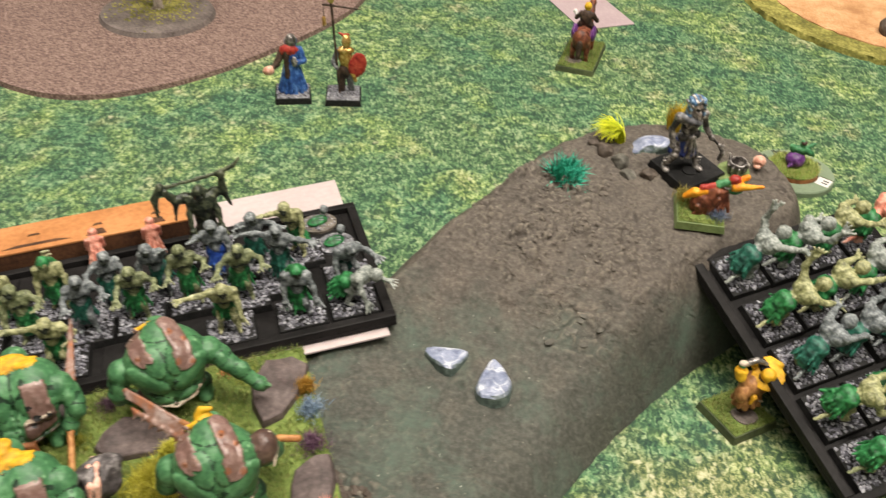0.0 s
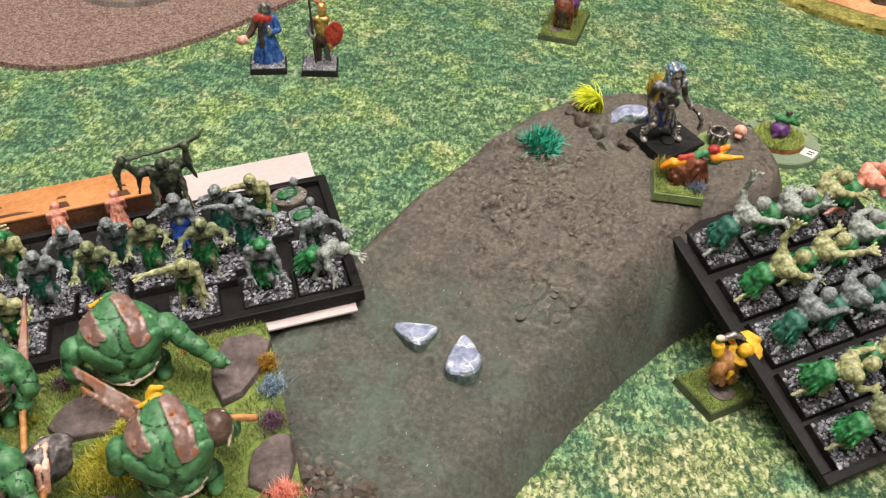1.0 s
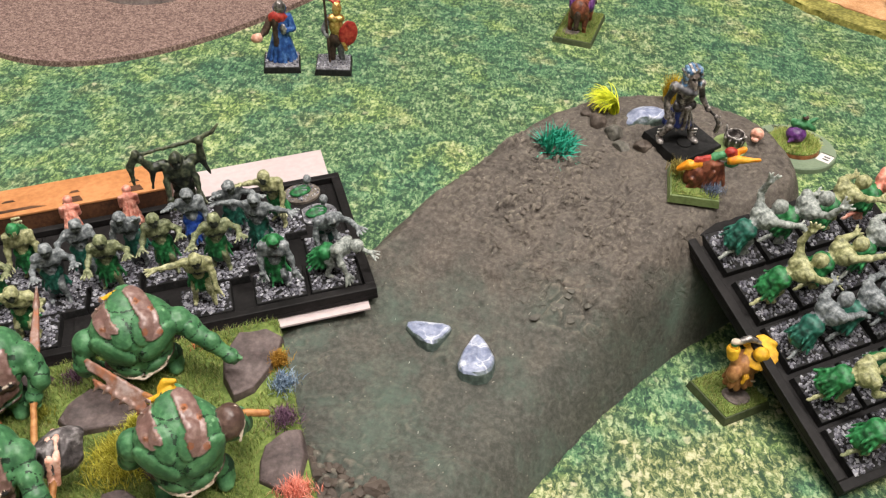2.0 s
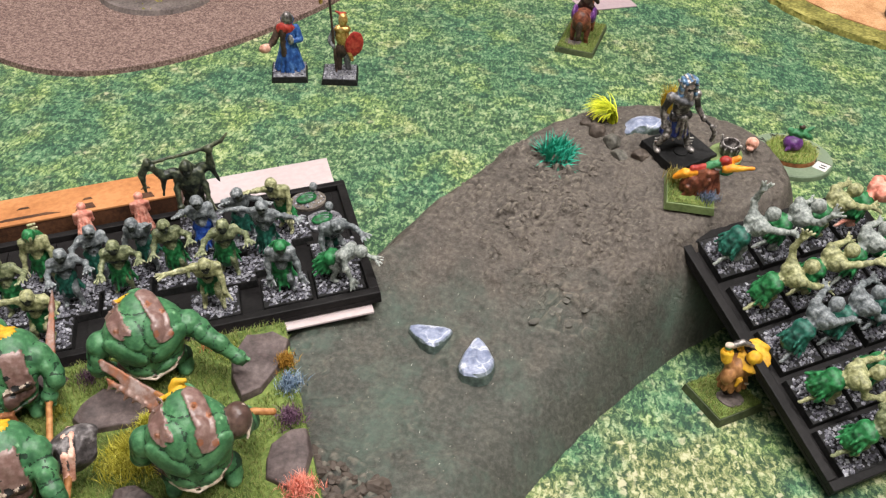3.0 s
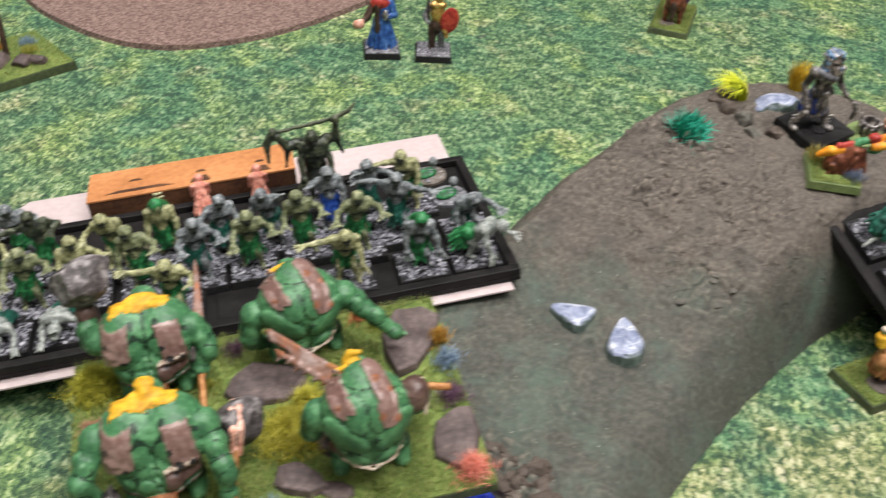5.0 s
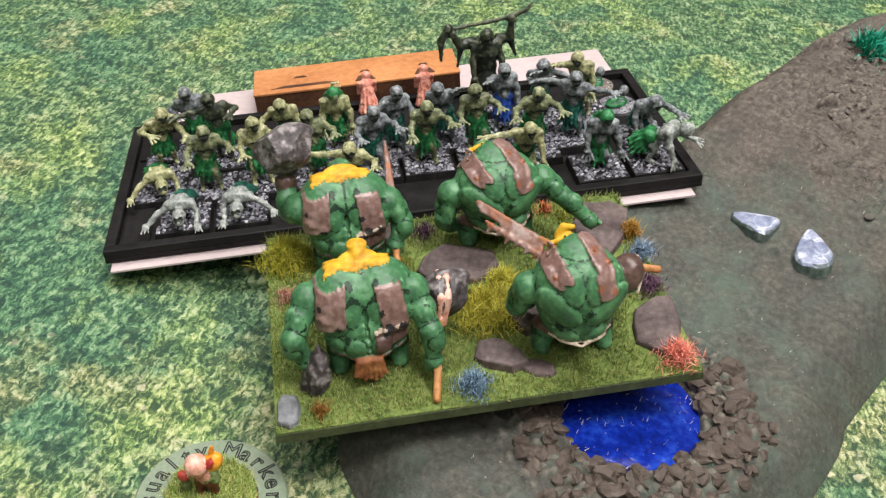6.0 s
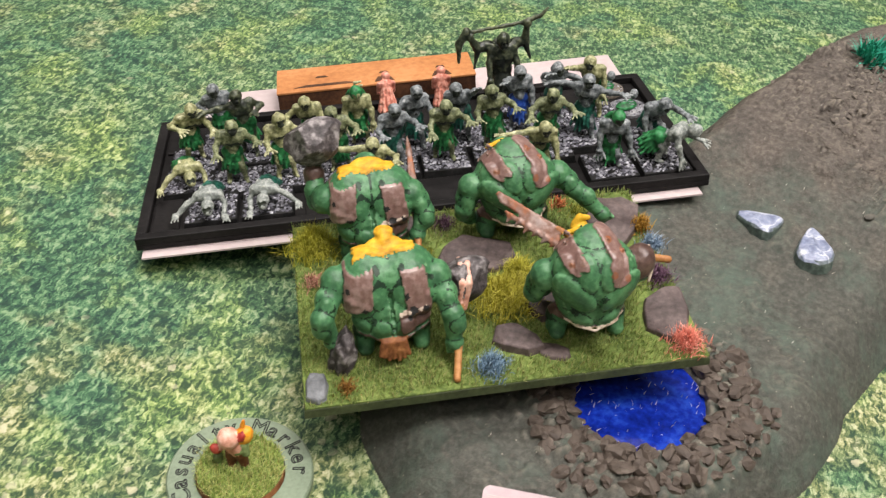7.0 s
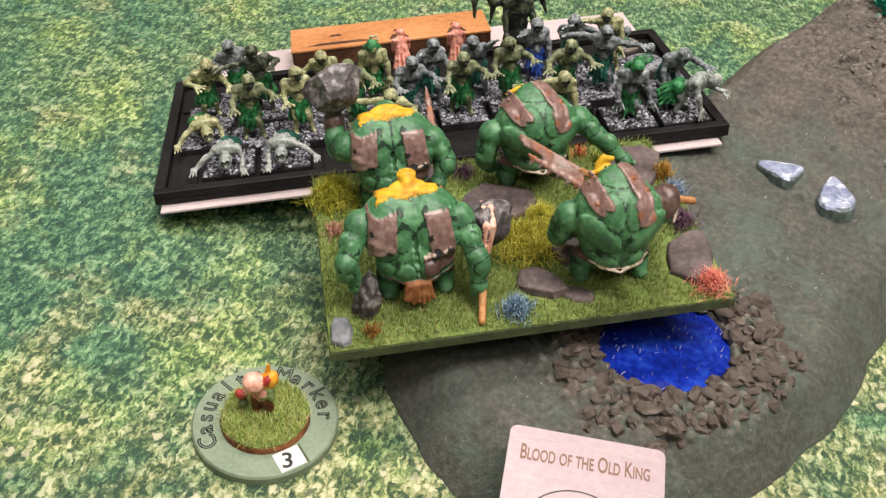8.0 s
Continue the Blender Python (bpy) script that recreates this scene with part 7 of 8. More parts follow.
for k in range(3):
    S.append(("c", (-2.6, -1.9, 16.8 + 1.3 * k), (2.6, -1.9, 16.8 + 1.3 * k), 0.6, 0.6, 0, 0.1))
# broad collar slung over the shoulder, arms, sickle sword
S += [("c", (-6.0, -0.5, 25.0), (-1.6, -3.2, 23.2), 1.1, 1.3, 6, 0.2), ("c", (-1.6, -3.2, 23.2), (1.8, -3.2, 21.8), 1.3, 1.0, 6, 0.2), ("e", (-5.8, 0, 24.0), (2.1, 2.1, 2.0), (0, 0, 0), 0, 0.3), ("e", (5.6, 0, 23.6), (2.0, 2.0, 2.0), (0, 0, 0), 0, 0.3),
      ("c", (-6.0, 0, 23.4), (-7.6, 0.6, 18.4), 1.6, 1.3, 5, 0.4), ("c", (-7.6, 0.6, 18.4), (-7.4, -1.8, 13.6), 1.4, 1.1, 0, 0.3), ("e", (-7.4, -2.2, 12.6), (1.3, 1.4, 1.4), (0, 0, 0), 0, 0.2), ("c", (5.8, 0, 23.0), (7.2, -1.0, 18.2), 1.5, 1.2, 5, 0.4), ("c", (7.2, -1.0, 18.2), (8.6, -3.6, 15.2), 1.3, 1.0, 0, 0.3), ("e", (9.0, -4.2, 14.6), (1.2, 1.2, 1.2), (0, 0, 0), 0, 0.2),
      ("c", (8.0, -3.2, 15.4), (12.0, -6.6, 12.2), 0.55, 0.55, 5, 0.1), ("c", (12.0, -6.6, 12.2), (13.6, -7.6, 9.4), 0.9, 1.0, 0, 0.2), ("c", (13.6, -7.6, 9.4), (13.4, -7.2, 5.8), 1.0, 0.9, 0, 0.2), ("c", (13.6, -7.2, 12.6), (13.2, -7.4, 10.4), 0.3, 0.7, 0, 0.2)]
# mask and striped headdress
S += [("e", (0.4, -1.0, 27.6), (2.2, 2.4, 2.9), (0, 0, 0), 7, 0.3), ("c", (0.4, -3.2, 26.6), (0.4, -4.2, 24.6), 0.9, 0.5, 7, 0.2), ("x", (-0.5, -3.5, 28.0), (-0.5, -2.9, 28.0), 0.5, 0.5, 5, 0.1), ("x", (1.3, -3.5, 28.0), (1.3, -2.9, 28.0), 0.5, 0.5, 5, 0.1)]
for s in (-1, 1):
    for k in range(6):
        z = 24.0 + 1.35 * k
        S.append(("c", (0.4 + (3.4 - 0.12 * k) * s, -2.2 + 0.25 * k, z), (0.4 + 2.4 * s, 1.2, z + 0.3), 0.8, 0.8, 3 if k % 2 else 0, 0.1))
for k in range(7):
    x = -2.6 + 1.0 * k
    S.append(("c", (x, -1.8, 31.0 - 0.18 * (k - 3) ** 2), (x * 1.1, 2.2, 31.6 - 0.2 * (k - 3) ** 2), 0.65, 0.6, 3 if k % 2 else 0, 0.1))
S += [("e", (0.4, 0.4, 29.6), (2.8, 2.4, 1.8), (0, 0, 0), 5, 0.2), ("c", (0.4, -2.6, 31.2), (0.4, -3.4, 33.0), 0.5, 0.35, 2, 0.2)]
f = part("figure", sculpt(S, 0.34, [IRON, NAVY, IRON, STEELBLUE, STEEL, GUNMETAL, STONEGREY, FLESHSILVER], 0.2, 0.9), t)
f.matrix_basis = pose(-3.2 * MM, 2.5 * MM, 3.0 * MM, 0, 0, -14) @ Matrix.Diagonal((1.08, 1.12, 1.16, 1))

# carrot-stuffed scarecrow on a green base, lower on the hill
t = thing("scarecrow_miniature", hill_pose(0.1580, 0.4440, -4, 0.0012, 0.009), "red-brown scarecrow miniature with carrots on a green base", "miniature")
mini_base(t, 21, 21, OLIVEBASE, GREENBASE, 12)
for k, (px, py, cols, h) in enumerate(((-7, 5, [(0.26, 0.2, 0.04), (0.4, 0.34, 0.1)], 6.5), (7, -5, [(0.08, 0.10, 0.16), (0.2, 0.25, 0.34)], 5.0))):
    rg = random.Random(900 + k)
    pts = [(rg.gauss(px, 1.8) * MM, rg.gauss(py, 1.8) * MM, 4 * MM) for _ in range(170)]
    part("grass_tuft", blades(rg, pts, h * MM, 0.85, 0.0003, island_paint("base_tuft", cols), 0.6, "grass_tuft"), t)
S = [("e", (0, 0, 7), (5.0, 4.0, 6.5), (0, 25, 0), 0, 0.8), ("e", (4.5, 1, 11.5), (5.2, 3.2, 5.0), (0, 40, 10), 0, 0.8), ("c", (2, -2, 4), (-2, -3, 2), 1.6, 1.2, 0, 0.5), ("c", (-1, -3, 3), (-2, -3.5, 8), 1.4, 1.2, 0, 0.4), ("c", (3, -3, 5), (6, -2.6, 12), 1.2, 1.0, 0, 0.4),
     *[("c", (5.5 + 0.5 * k, -1.0 + 0.3 * k, 14.5 - 0.1 * k), (-5.0 + 2.3 * k, -4.6 + 0.35 * k, 1.5 + 0.9 * (k % 3) + 0.5 * k), 1.1, 0.8, 0, 0.25) for k in range(8)],
     ("c", (-7.5, 0.5, 9.5), (-4.0, 0, 12.5), 1.3, 2.0, 1, 0.4), ("c", (-4.0, 0, 12.5), (1.5, 0, 13.8), 1.9, 1.2, 1, 0.4), ("c", (-1.5, 0.6, 15), (5, 1.6, 16.8), 1.2, 1.3, 2, 0.2), ("c", (5, 1.6, 16.8), (8.8, 2.0, 18.4), 1.7, 1.5, 3, 0.3), ("e", (11.0, 2.2, 20.0), (2.5, 2.2, 1.9), (0, -20, 0), 2, 0.3),
     ("c", (12, 0.5, 17.2), (22.5, -0.5, 19.8), 2.0, 0.6, 1, 0.3), ("c", (12, 2.5, 18.2), (16, 3.5, 21), 1.6, 1.2, 1, 0.3), ("e", (12.5, 1.0, 15.0), (3.0, 2.0, 1.4), (0, -20, 0), 3, 0.3), ("e", (-2.5, -4.2, 2.2), (2.2, 1.6, 1.4), (0, 0, 0), 4, 0.3)]
part("figure", sculpt(S, 0.4, [REDBROWN, ORANGE, RED, LEAFGREEN, CARDW], 0.3, 0.6), t)

# small objective piece: skull, iron pot on a scrap of turf
t = thing("pot_miniature", hill_pose(0.1765, 0.4735, -20, 0.0004, 0.006), "tiny iron pot miniature on a green turf disc", "miniature")
part("base", slab(disc(7.5 * MM, 32, ry=9.5 * MM), -0.4 * MM, 1.6 * MM, 0.0004), t, OLIVEBASE)
S = [("c", (1, 1, 2.4), (1, 1, 6.0), 3.6, 4.3, 0, 0.5), ("c", (4.4, -0.5, 6), (5.5, -1, 9.0), 0.7, 0.6, 0, 0.3), ("c", (-3, 2, 6), (-3.6, 2.5, 9.5), 0.7, 0.6, 0, 0.3)]
for k in range(10):
    a = 2 * math.pi * k / 10
    S.append(("c", (1 + 3.7 * math.cos(a), 1 + 3.7 * math.sin(a), 2.0), (1 + 4.5 * math.cos(a), 1 + 4.5 * math.sin(a), 6.4), 0.5, 0.5, 0, 0.2))
S.append(("x", (1, 1, 6.5), (1, 1, 10), 3.3, 3.6, 0, 0.3))
part("figure", sculpt(S, 0.4, [IRON], 0.2, 0.7), t)
zb = hill_at(0.1885, 0.4790)
t = thing("skull_miniature", pose(0.1885, 0.4790, zb + 0.0012, 0, 0, -25), "tiny pale skull miniature lying on the hill", "miniature")
part("figure", sculpt([("e", (0, 0, 3.2), (2.9, 2.9, 2.8), (0, 0, 0), 0, 0.4), ("e", (0, -2.0, 1.4), (1.7, 1.5, 1.2), (0, 0, 0), 0, 0.4), ("x", (-1.1, -3.2, 3.0), (-1.0, -2.6, 3.0), 0.8, 0.7, 0, 0.2), ("x", (1.1, -3.2, 3.0), (1.0, -2.6, 3.0), 0.8, 0.7, 0, 0.2), ("e", (-0.4, 1.8, 1.2), (2.8, 2.0, 1.8), (0, 0, 0), 1, 0.3)], 0.32, [FLESH, REDBROWN], 0.12, 0.7), t)

# robed wizard and standard bearer, farther off on the mat
t = thing("wizard_miniature", pose(-0.0585, 0.6160, 0, 0, 0, 13), "blue-robed wizard miniature with red mantle on a gravel base", "miniature", "characters on the mat")
mini_base(t, 22, 22, BASE_BLACK, STONEGREY, 13, False, True)
S = folds(0, 0, 1.0, 19, 8.6, 3.6, 0, 15, 0.85, 0.4, 8)
S += [("e", (0, 0, 20), (4.8, 3.4, 5.2), (0, 0, 0), 0, 1.0), ("e", (-1.5, -1.6, 23.0), (4.8, 2.6, 2.8), (0, 0, 0), 1, 0.5), ("c", (-3, -2.6, 22), (-2.4, -3.6, 10), 1.6, 1.4, 2, 0.4), ("c", (-4.6, 0, 22.5), (-8.0, -2, 16.5), 1.9, 2.0, 2, 0.6), ("c", (-8.0, -2, 16.5), (-10.5, -4.5, 14.6), 1.6, 1.2, 2, 0.4), ("e", (-12.6, -5.0, 14.0), (3.4, 2.2, 2.4), (10, 0, 20), 3, 0.2), ("c", (4.6, 0, 22.5), (6.6, -1.6, 17.5), 1.9, 1.7, 0, 0.6), ("c", (6.6, -1.6, 17.5), (3.0, -4.0, 17.0), 1.6, 1.2, 0, 0.4), ("e", (1.6, -4.2, 18.0), (1.5, 1.4, 2.6), (0, 0, 0), 4, 0.3),
      ("e", (0, -0.6, 27.6), (3.0, 3.0, 3.3), (0, 0, 0), 4, 0.4), ("e", (0, 0.8, 26.4), (3.6, 2.8, 3.2), (0, 0, 0), 0, 0.4)]
part("figure", sculpt(S, 0.42, [BLUE, RED, DARKBROWN, FLESH, IRON], 0.3, 0.6), t).matrix_basis = pose(0, 2.0 * MM, 1.5 * MM) @ Matrix.Diagonal((1.1, 1.1, 1.28, 1))
t = thing("standard_bearer_miniature", pose(-0.0275, 0.6190, 0, 0, 0, 8), "gold-armoured guard miniature with red shield and lantern pole", "miniature", "characters on the mat")
mini_base(t, 22, 22, BASE_BLACK, STONEGREY, 14, False, True)
S = [("c", (-2.4, 0, 1), (-2.0, 0, 11), 1.7, 2.2, 1, 0.6), ("c", (3.2, 1, 1), (2.2, 0, 11), 1.7, 2.2, 3, 0.6), ("e", (0, 0, 12), (4.2, 3.0, 3.8), (0, 0, 0), 1, 0.8), ("e", (0, 0, 18.5), (4.0, 3.0, 5.0), (0, 0, 0), 0, 0.8), ("e", (0, 0, 22), (5.0, 3.0, 2.0), (0, 0, 0), 0, 0.5), ("e", (0.6, -0.4, 26.6), (2.7, 2.8, 3.2), (0, 0, 0), 0, 0.4), ("c", (-1.5, 0, 29.6), (2.0, 1.6, 29.0), 0.8, 0.7, 2, 0.3), ("c", (-3.6, 0.4, 30.2), (-1.5, 0, 29.6), 0.5, 0.8, 2, 0.3),
     ("c", (-4.6, 0, 21.5), (-7.0, -1, 16.5), 1.6, 1.5, 3, 0.5), ("c", (-7.0, -1, 16.5), (-5.0, -3, 14.5), 1.4, 1.2, 3, 0.4), ("c", (-3.5, -3.4, 2), (-7.5, -2.2, 46), 0.75, 0.7, 1, 0.1), ("c", (-12.0, -2.2, 44.5), (9.0, -2.2, 42.5), 0.55, 0.4, 1, 0.1), ("e", (-7.6, -2.2, 46.6), (1.8, 1.2, 1.6), (0, 0, 0), 0, 0.2), ("c", (-11.6, -2.2, 43.8), (-11.6, -2.2, 38.5), 0.4, 0.4, 1, 0.1), ("c", (-11.6, -2.2, 38.0), (-11.6, -2.2, 35.5), 1.1, 1.2, 0, 0.1),
     ("e", (7.0, -2.0, 15.5), (5.2, 1.0, 6.2), (0, 18, 12), 2, 0.2), ("c", (2.2, -1.8, 14), (5.6, -2.6, 8), 1.2, 1.0, 0, 0.4)]
part("figure", sculpt(S, 0.4, [GOLD, DARKBROWN, RED, STONEGREY], 0.25, 0.6), t).matrix_basis = pose(1.5 * MM, 2.5 * MM, 2.0 * MM) @ Matrix.Diagonal((1.06, 1.06, 1.32, 1))

# mounted miniature on a cavalry base, seen from behind
t = thing("rider_miniature", frame_of((0.1230, 0.7045, 0), (0.974, -0.225, 0), (0.225, 0.974, 0)), "purple-brown mounted miniature on a long green base", "miniature")
mini_base(t, 26, 50, EDGEGREEN, GREENBASE, 15)
S = [("e", (0, 0, 18), (6.4, 13, 7.0), (0, 0, 0), 0, 1.5), ("e", (0, -11, 18.5), (6.2, 5.5, 7.5), (0, 0, 0), 0, 1.5), ("c", (0, -15, 18), (0, -16.5, 8), 2.2, 1.4, 1, 0.5), ("e", (0, -14.5, 17), (2.3, 2.4, 2.4), (0, 0, 0), 2, 0.3), ("c", (0, 12, 22), (0, 18, 32), 3.6, 2.6, 0, 1.0), ("e", (0, 21, 33), (2.4, 4.5, 2.8), (-25, 0, 0), 0, 0.6)]
for sx in (-1, 1):
    for y in (-10, 10):
        S += [("c", (4.2 * sx, y, 15), (4.8 * sx, y - 1.5, 8), 2.6, 1.6, 0, 0.6), ("c", (4.8 * sx, y - 1.5, 8), (4.8 * sx, y, 1.2), 1.5, 1.3, 0, 0.4)]
    S += [("c", (3.0 * sx, -1, 26), (7.0 * sx, 3, 20), 2.2, 1.8, 1, 0.6), ("e", (6.6 * sx, -4, 21), (1.8, 5.5, 5.0), (0, 0, 0), 3, 0.5), ("c", (3.8 * sx, -1, 33), (7.0 * sx, 2, 28), 1.8, 1.4, 1, 0.5)]
S += [("e", (0, -1, 30.5), (4.2, 3.2, 6.0), (0, 0, 0), 1, 0.6), ("e", (0, -0.5, 38.2), (2.6, 2.6, 2.9), (0, 0, 0), 4, 0.4), ("c", (-6, 2, 29), (-8.5, 3, 32), 1.2, 1.6, 5, 0.3)]
part("figure", sculpt(S, 0.6, [REDBROWN, DARKBROWN, BLUE, PURPLE, YELLOW, CARDW], 0.4, 0.5), t)
ob = part("mud_patch", slab(smooth_loop([(-9, -19), (1, -18), (3, -8), (-8, -6)], 2) * MM, 4.0 * MM, 4.5 * MM, 0.0002), t, MUD)

# ---- cards ----
def rounded(w, d, r, n=6):
    pts = []
    for cx, cy, a0 in ((w - r, r, -90), (w - r, d - r, 0), (r, d - r, 90), (r, r, 180)):
        pts += [(cx + r * math.cos(radians(a0 + 90 * k / n)), cy + r * math.sin(radians(a0 + 90 * k / n))) for k in range(n + 1)]
    return pts


card = thing("game_card", frame_of((-0.0238, 0.2235, 0.0255), (1.0, 0.03, 0.0), (0.03, -1.0, -0.10)) @ pose(0, 0, 0, 180, 0, 0) @ pose(0, -0.0635, 0), "pinkish white game card titled Blood of the Old King", "card")
stock = part("card_stock", slab(rounded(0.0412, 0.0635, 0.0022), -0.0003, 0.0, 0.0), card, CARDP)
title = bpy.data.curves.new("title", "FONT")
title.body, title.size, title.align_x, title.small_caps_scale, title.extrude = "Blood of the Old King", 0.0052, "CENTER", 0.78, 0.00002
title.offset = 0.00009
for k, ch in enumerate(title.body):
    title.body_format[k].use_small_caps = ch.islower()
tmp = bpy.data.objects.new("title", title)
scene.collection.objects.link(tmp)
me = bpy.data.meshes.new_from_object(tmp.evaluated_get(bpy.context.evaluated_depsgraph_get()))
bpy.data.objects.remove(tmp)
me.materials.clear()
me.materials.append(INKBROWN)
wide = max(v.co.x for v in me.vertices) - min(v.co.x for v in me.vertices)
ob = part("title", me, stock)
ob.matrix_basis = Matrix.Translation((0.0204, 0.0635 - 0.0100, 0.00006)) @ Matrix.Diagonal((0.0338 / wide, 1.25, 1, 1))
for y in (0.0030, 0.0036, 0.0140):
    part("printed_line", box(bmesh.new(), 0.0012, 0.0635 - y - 0.00012, 0.0, 0.0400, 0.0635 - y + 0.00012, 0.00005), stock, LINE)
bm = bmesh.new()
prev = None
for k in range(33):
    a = math.pi * k / 32
    pair = [bm.verts.new((0.0195 + (0.0125 + o) * math.cos(a), 0.0635 - 0.0275 + (0.0105 + o) * math.sin(a), 0.00005)) for o in (0, 0.0004)]
    if prev:
        bm.faces.new((prev[0], prev[1], pair[1], pair[0]))
    prev = pair
part("printed_arc", bm, stock, INK)

c2 = part("game_card", slab(rounded(0.044, 0.063, 0.002), 0.0, 0.0004, 0.0), None, CARDP)
c2.matrix_world = frame_of((0.1375, 0.7585, 0.0003), (0.91, 0.415, 0), (-0.6, 0.8, 0)) @ pose(-0.013, 0, 0)
tagged(c2, "pinkish white game card lying flat on the mat", "card")

# ---- area terrain at the back of the mat ----
def area_terrain(name, loop, z, m, label, bevel=0.0012):
    bm = slab([tuple(p) for p in loop], 0.0, z, bevel, 0.0008, 3)
    ob = part(name, bm, None, m)
    return tagged(ob, label, "terrain piece")


brown = smooth_loop([(-0.330, 0.690), (-0.290, 0.628), (-0.232, 0.593), (-0.190, 0.584), (-0.150, 0.600), (-0.112, 0.634), (-0.082, 0.676), (-0.054, 0.722), (-0.035, 0.775), (-0.040, 0.850), (-0.110, 0.920), (-0.220, 0.930), (-0.310, 0.870), (-0.345, 0.780)], 3)
wood = area_terrain("woodland_base", brown, 0.0032, GRITBROWN, "gritty brown woodland terrain base lying on the mat")
rg = random.Random(33)
spread = np.array([(rg.uniform(-0.34, -0.03), rg.uniform(0.58, 0.83)) for _ in range(5200)])
pts = [(x, y, 0.0031) for (x, y), q in zip(spread, inside_edge(spread[:, 0], spread[:, 1], brown)) if q > 0.004]
grit = island_paint("pale_brown_grit", [(0.09, 0.055, 0.042), (0.21, 0.14, 0.115), (0.36, 0.26, 0.22), (0.15, 0.095, 0.075)])
g = part("terrain_grit", pebbles(rg, pts, 0.0003, 0.0009, grit, "terrain_grit", 0.6), wood)
tagged(g, "pale brown grit", kind="stuff")

BARK = paint("pale_tree_bark", (0.12, 0.09, 0.07), (0.36, 0.3, 0.25), (0.6, 0.54, 0.46), 300, 60, 0.8, relief=0.0005)
LEAVES = island_paint("tree_foliage", [(0.08, 0.13, 0.02), (0.16, 0.22, 0.04), (0.28, 0.3, 0.06)])


def tree(x, y, rx, ry, turn, seed):
    t = thing("model_tree", pose(x, y, 0.0032, 0, 0, turn), "model tree on an oval grey-brown base with yellow flock", "model tree", "woodland trees")
    rg = random.Random(seed)
    part("base", slab(disc(rx, 56, ry=ry), 0, 0.0030, 0.0012, 0.0016), t, MUD)
    pts = [(rg.gauss(0, rx * 0.34), rg.gauss(ry * 0.25, ry * 0.3), 0.0028) for _ in range(1100)]
    pts = [p for p in pts if (p[0] / rx) ** 2 + (p[1] / ry) ** 2 < 0.8]
    part("flock", pebbles(rg, pts, 0.0006, 0.0016, YELLOWFLOCK, "flock"), t, label="yellow-green flock")
    trunk = [("c", (0, 5, 0), (1, 6, 40), 3.6, 2.4, 0, 1.0), ("c", (1, 6, 40), (-4, 8, 75), 2.4, 1.2, 0, 1.0)]
    for k in range(5):
        a = 2 * math.pi * k / 5
        trunk.append(("c", (0, 5, 2), (7 * math.cos(a), 5 + 7 * math.sin(a), 2.2), 2.2, 0.9, 0, 1.5))
        trunk.append(("c", (0.6, 6, 34 + 6 * k), (18 * math.cos(a + 0.5), 6 + 18 * math.sin(a + 0.5), 58 + 5 * k), 1.6, 0.6, 0, 0.8))
    part("trunk", sculpt(trunk, 0.9, [BARK], 0.6, 0.3, "trunk"), t)
    pts = []
    for k in range(16):
        cx, cy, cz = rg.gauss(0, 11), 6 + rg.gauss(0, 11), rg.uniform(52, 92)
        pts += [((cx + rg.gauss(0, 6)) * MM, (cy + rg.gauss(0, 6)) * MM, (cz + rg.gauss(0, 5)) * MM) for _ in range(120)]
    part("crown", pebbles(rg, pts, 0.0010, 0.0024, LEAVES, "crown"), t)


tree(-0.1760, 0.7130, 0.0400, 0.0400, 12, 71)
tree(-0.0980, 0.8050, 0.0380, 0.0400, -10, 72)

sandy = smooth_loop([(0.255, 0.850), (0.264, 0.808), (0.286, 0.770), (0.325, 0.738), (0.370, 0.722), (0.440, 0.740), (0.480, 0.800), (0.460, 0.880), (0.380, 0.930), (0.290, 0.910)], 3)
sandy = sandy + 0.0010 * np.stack([np.sin(np.arange(len(sandy)) * 1.9), np.cos(np.arange(len(sandy)) * 2.7)], 1)
rough = area_terrain("rough_ground_base", sandy, 0.0042, YELLOWFLOCK, "rough ground terrain base edged with yellow flock")
inner = (sandy - sandy.mean(0)) * 0.88 + sandy.mean(0) + np.array([0.010, 0.008])
sand = part("sand_patch", slab([tuple(p) for p in inner], 0.0042, 0.0050, 0.0004), rough, SAND)
tagged(sand, "orange sand")
rg = random.Random(44)
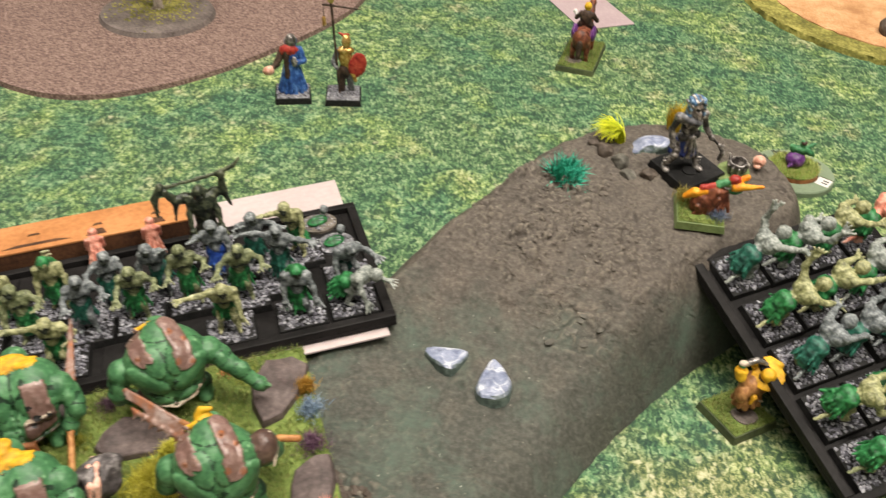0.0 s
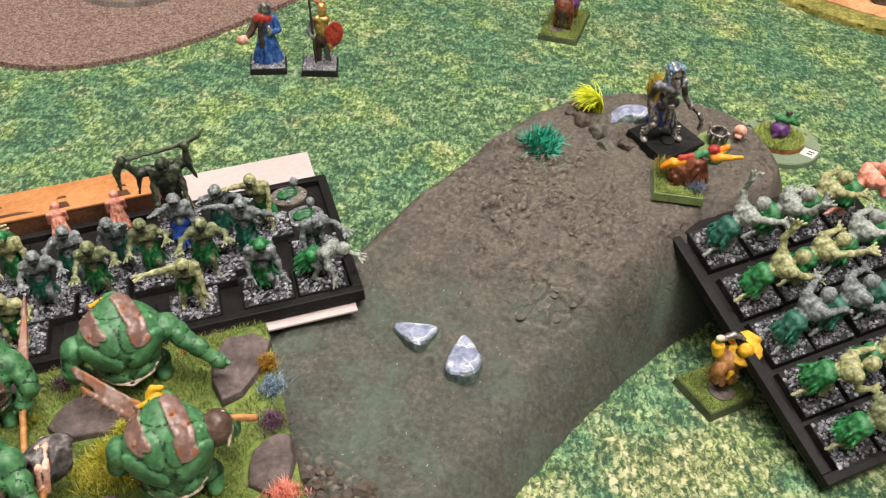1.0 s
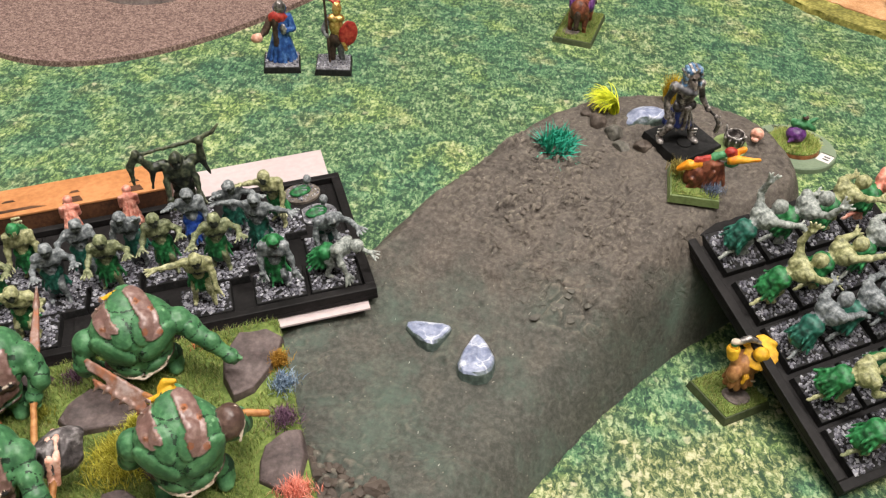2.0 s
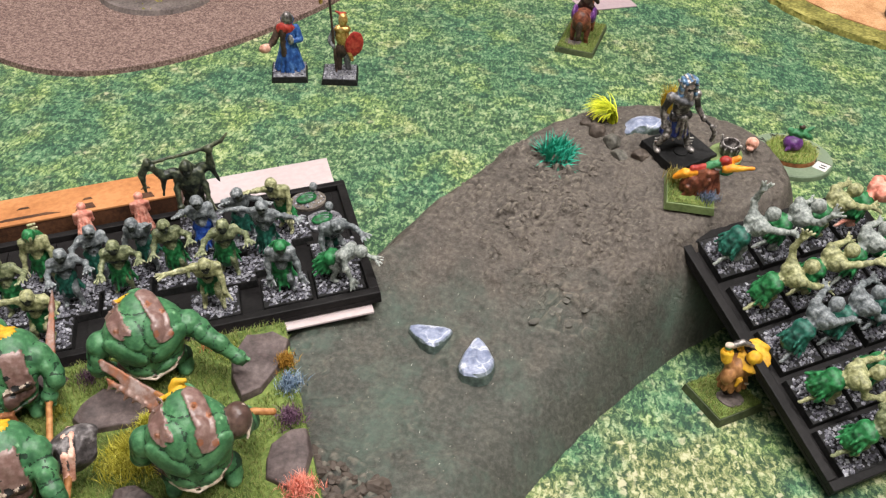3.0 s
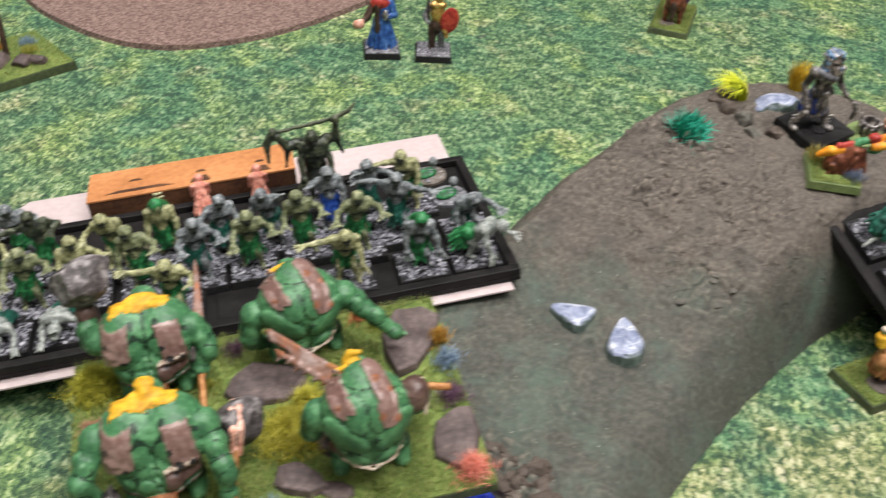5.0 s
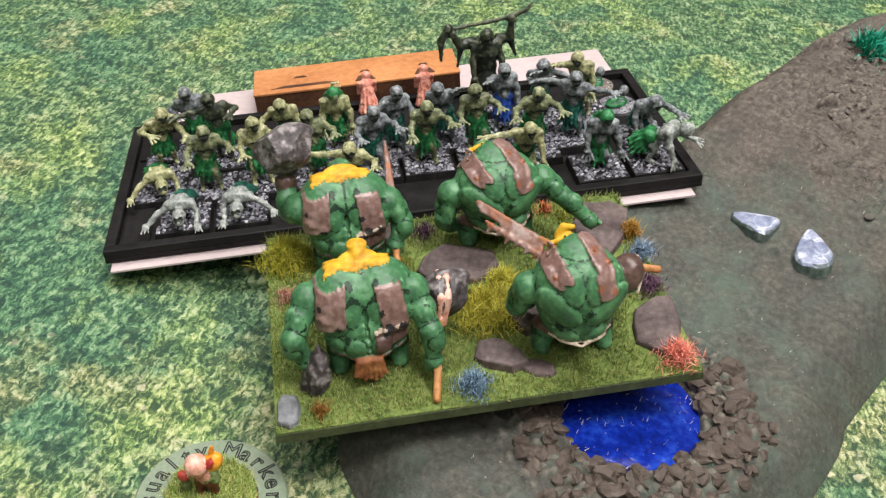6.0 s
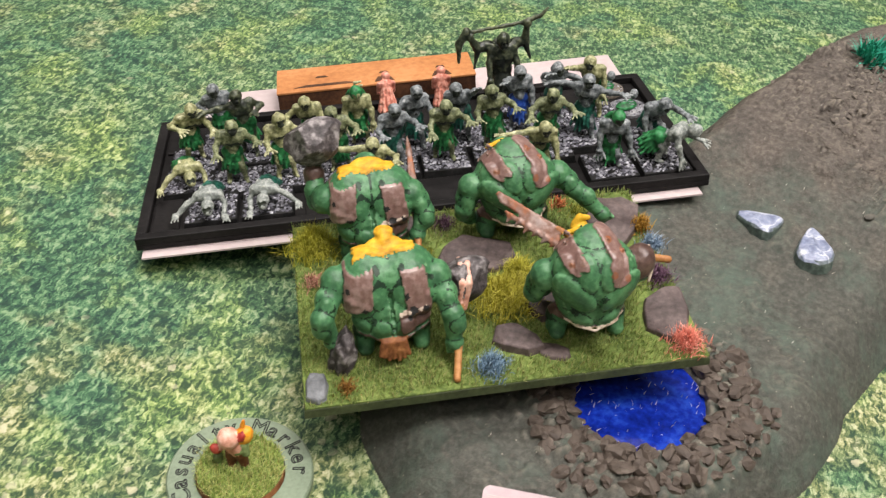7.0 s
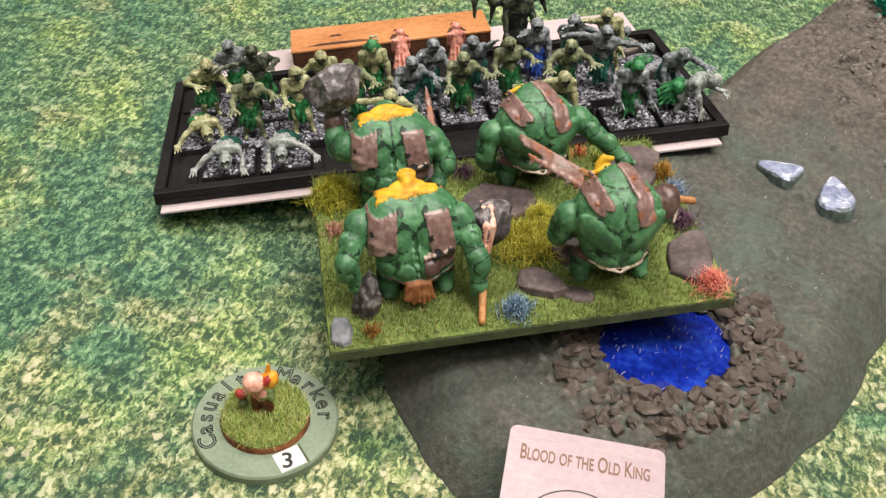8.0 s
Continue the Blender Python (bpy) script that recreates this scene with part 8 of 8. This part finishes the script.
for k in range(7):
    r = part("stone", rock(rg, (8 + rg.random() * 6, 7 + rg.random() * 5, 6 + rg.random() * 4), 12, mat=RUBBLE), None)
    r.matrix_world = pose(0.355 + 0.016 * k, 0.795 + 0.014 * rg.uniform(-1, 1) + 0.004 * k, 0.008, 0, 0, rg.uniform(0, 180))
    tagged(r, "dark brown rubble stone on the orange sand", "stone", "rubble stones")

# small green scenic base with slate, farther back by the woodland
t = thing("marker_base", frame_of((-0.2530, 0.5165, 0), (0.625, 0.78, 0), (-0.78, 0.625, 0)), "square green scenic base with slate pieces and orange tufts", "base")
part("plate", slab(rect(0, 0, 0.050, 0.050), 0, 0.0048, 0.0004, 0.0006), t, EDGEGREEN)
part("turf", slab(rect(0.0006, 0.0006, 0.0494, 0.0494), 0.0048, 0.0053, 0.0003), t, GREENBASE)
rg = random.Random(55)
pts = [(rg.uniform(0.001, 0.049), rg.uniform(0.001, 0.049), 0.0052) for _ in range(2600)]
tagged(part("static_grass", blades(rg, pts, 0.002, 0.85, 0.00026, GRASS), t), kind="stuff")
for x, y, sx, sy, sz in ((14, 22, 10, 7, 5), (26, 14, 7, 6, 4), (33, 10, 6, 5, 4)):
    ob = part("slate", rock(rg, (sx, sy, sz), 12, mat=SLATE), t)
    ob.matrix_basis = pose(x * MM, y * MM, 0.0062, 0, 0, rg.uniform(0, 180))
for x, y, cols in ((8, 34, [(0.6, 0.16, 0.03), (0.75, 0.28, 0.06)]), (20, 38, [(0.6, 0.16, 0.03), (0.75, 0.28, 0.06)]), (34, 24, [(0.24, 0.25, 0.04), (0.4, 0.38, 0.08)]), (38, 34, [(0.12, 0.2, 0.28), (0.24, 0.34, 0.4)])):
    pts = [(rg.gauss(0, 2.2) * MM, rg.gauss(0, 2.2) * MM, rg.random() * 2 * MM) for _ in range(260)]
    part("grass_tuft", blades(rg, pts, 0.0042, 0.97, 0.0003, island_paint("far_tuft", cols), 0.7, "grass_tuft"), t).matrix_basis = pose(x * MM, y * MM, 0.0054)
part("post", sculpt([("c", (24, 30, 4), (24.5, 30, 46), 1.7, 1.4, 0, 0.1), ("c", (24, 30, 5), (27, 29, 4.5), 1.6, 0.8, 0, 1.0)], 0.5, [DARKBROWN], 0.3, 0.4, "post"), t, label="brown wooden post")
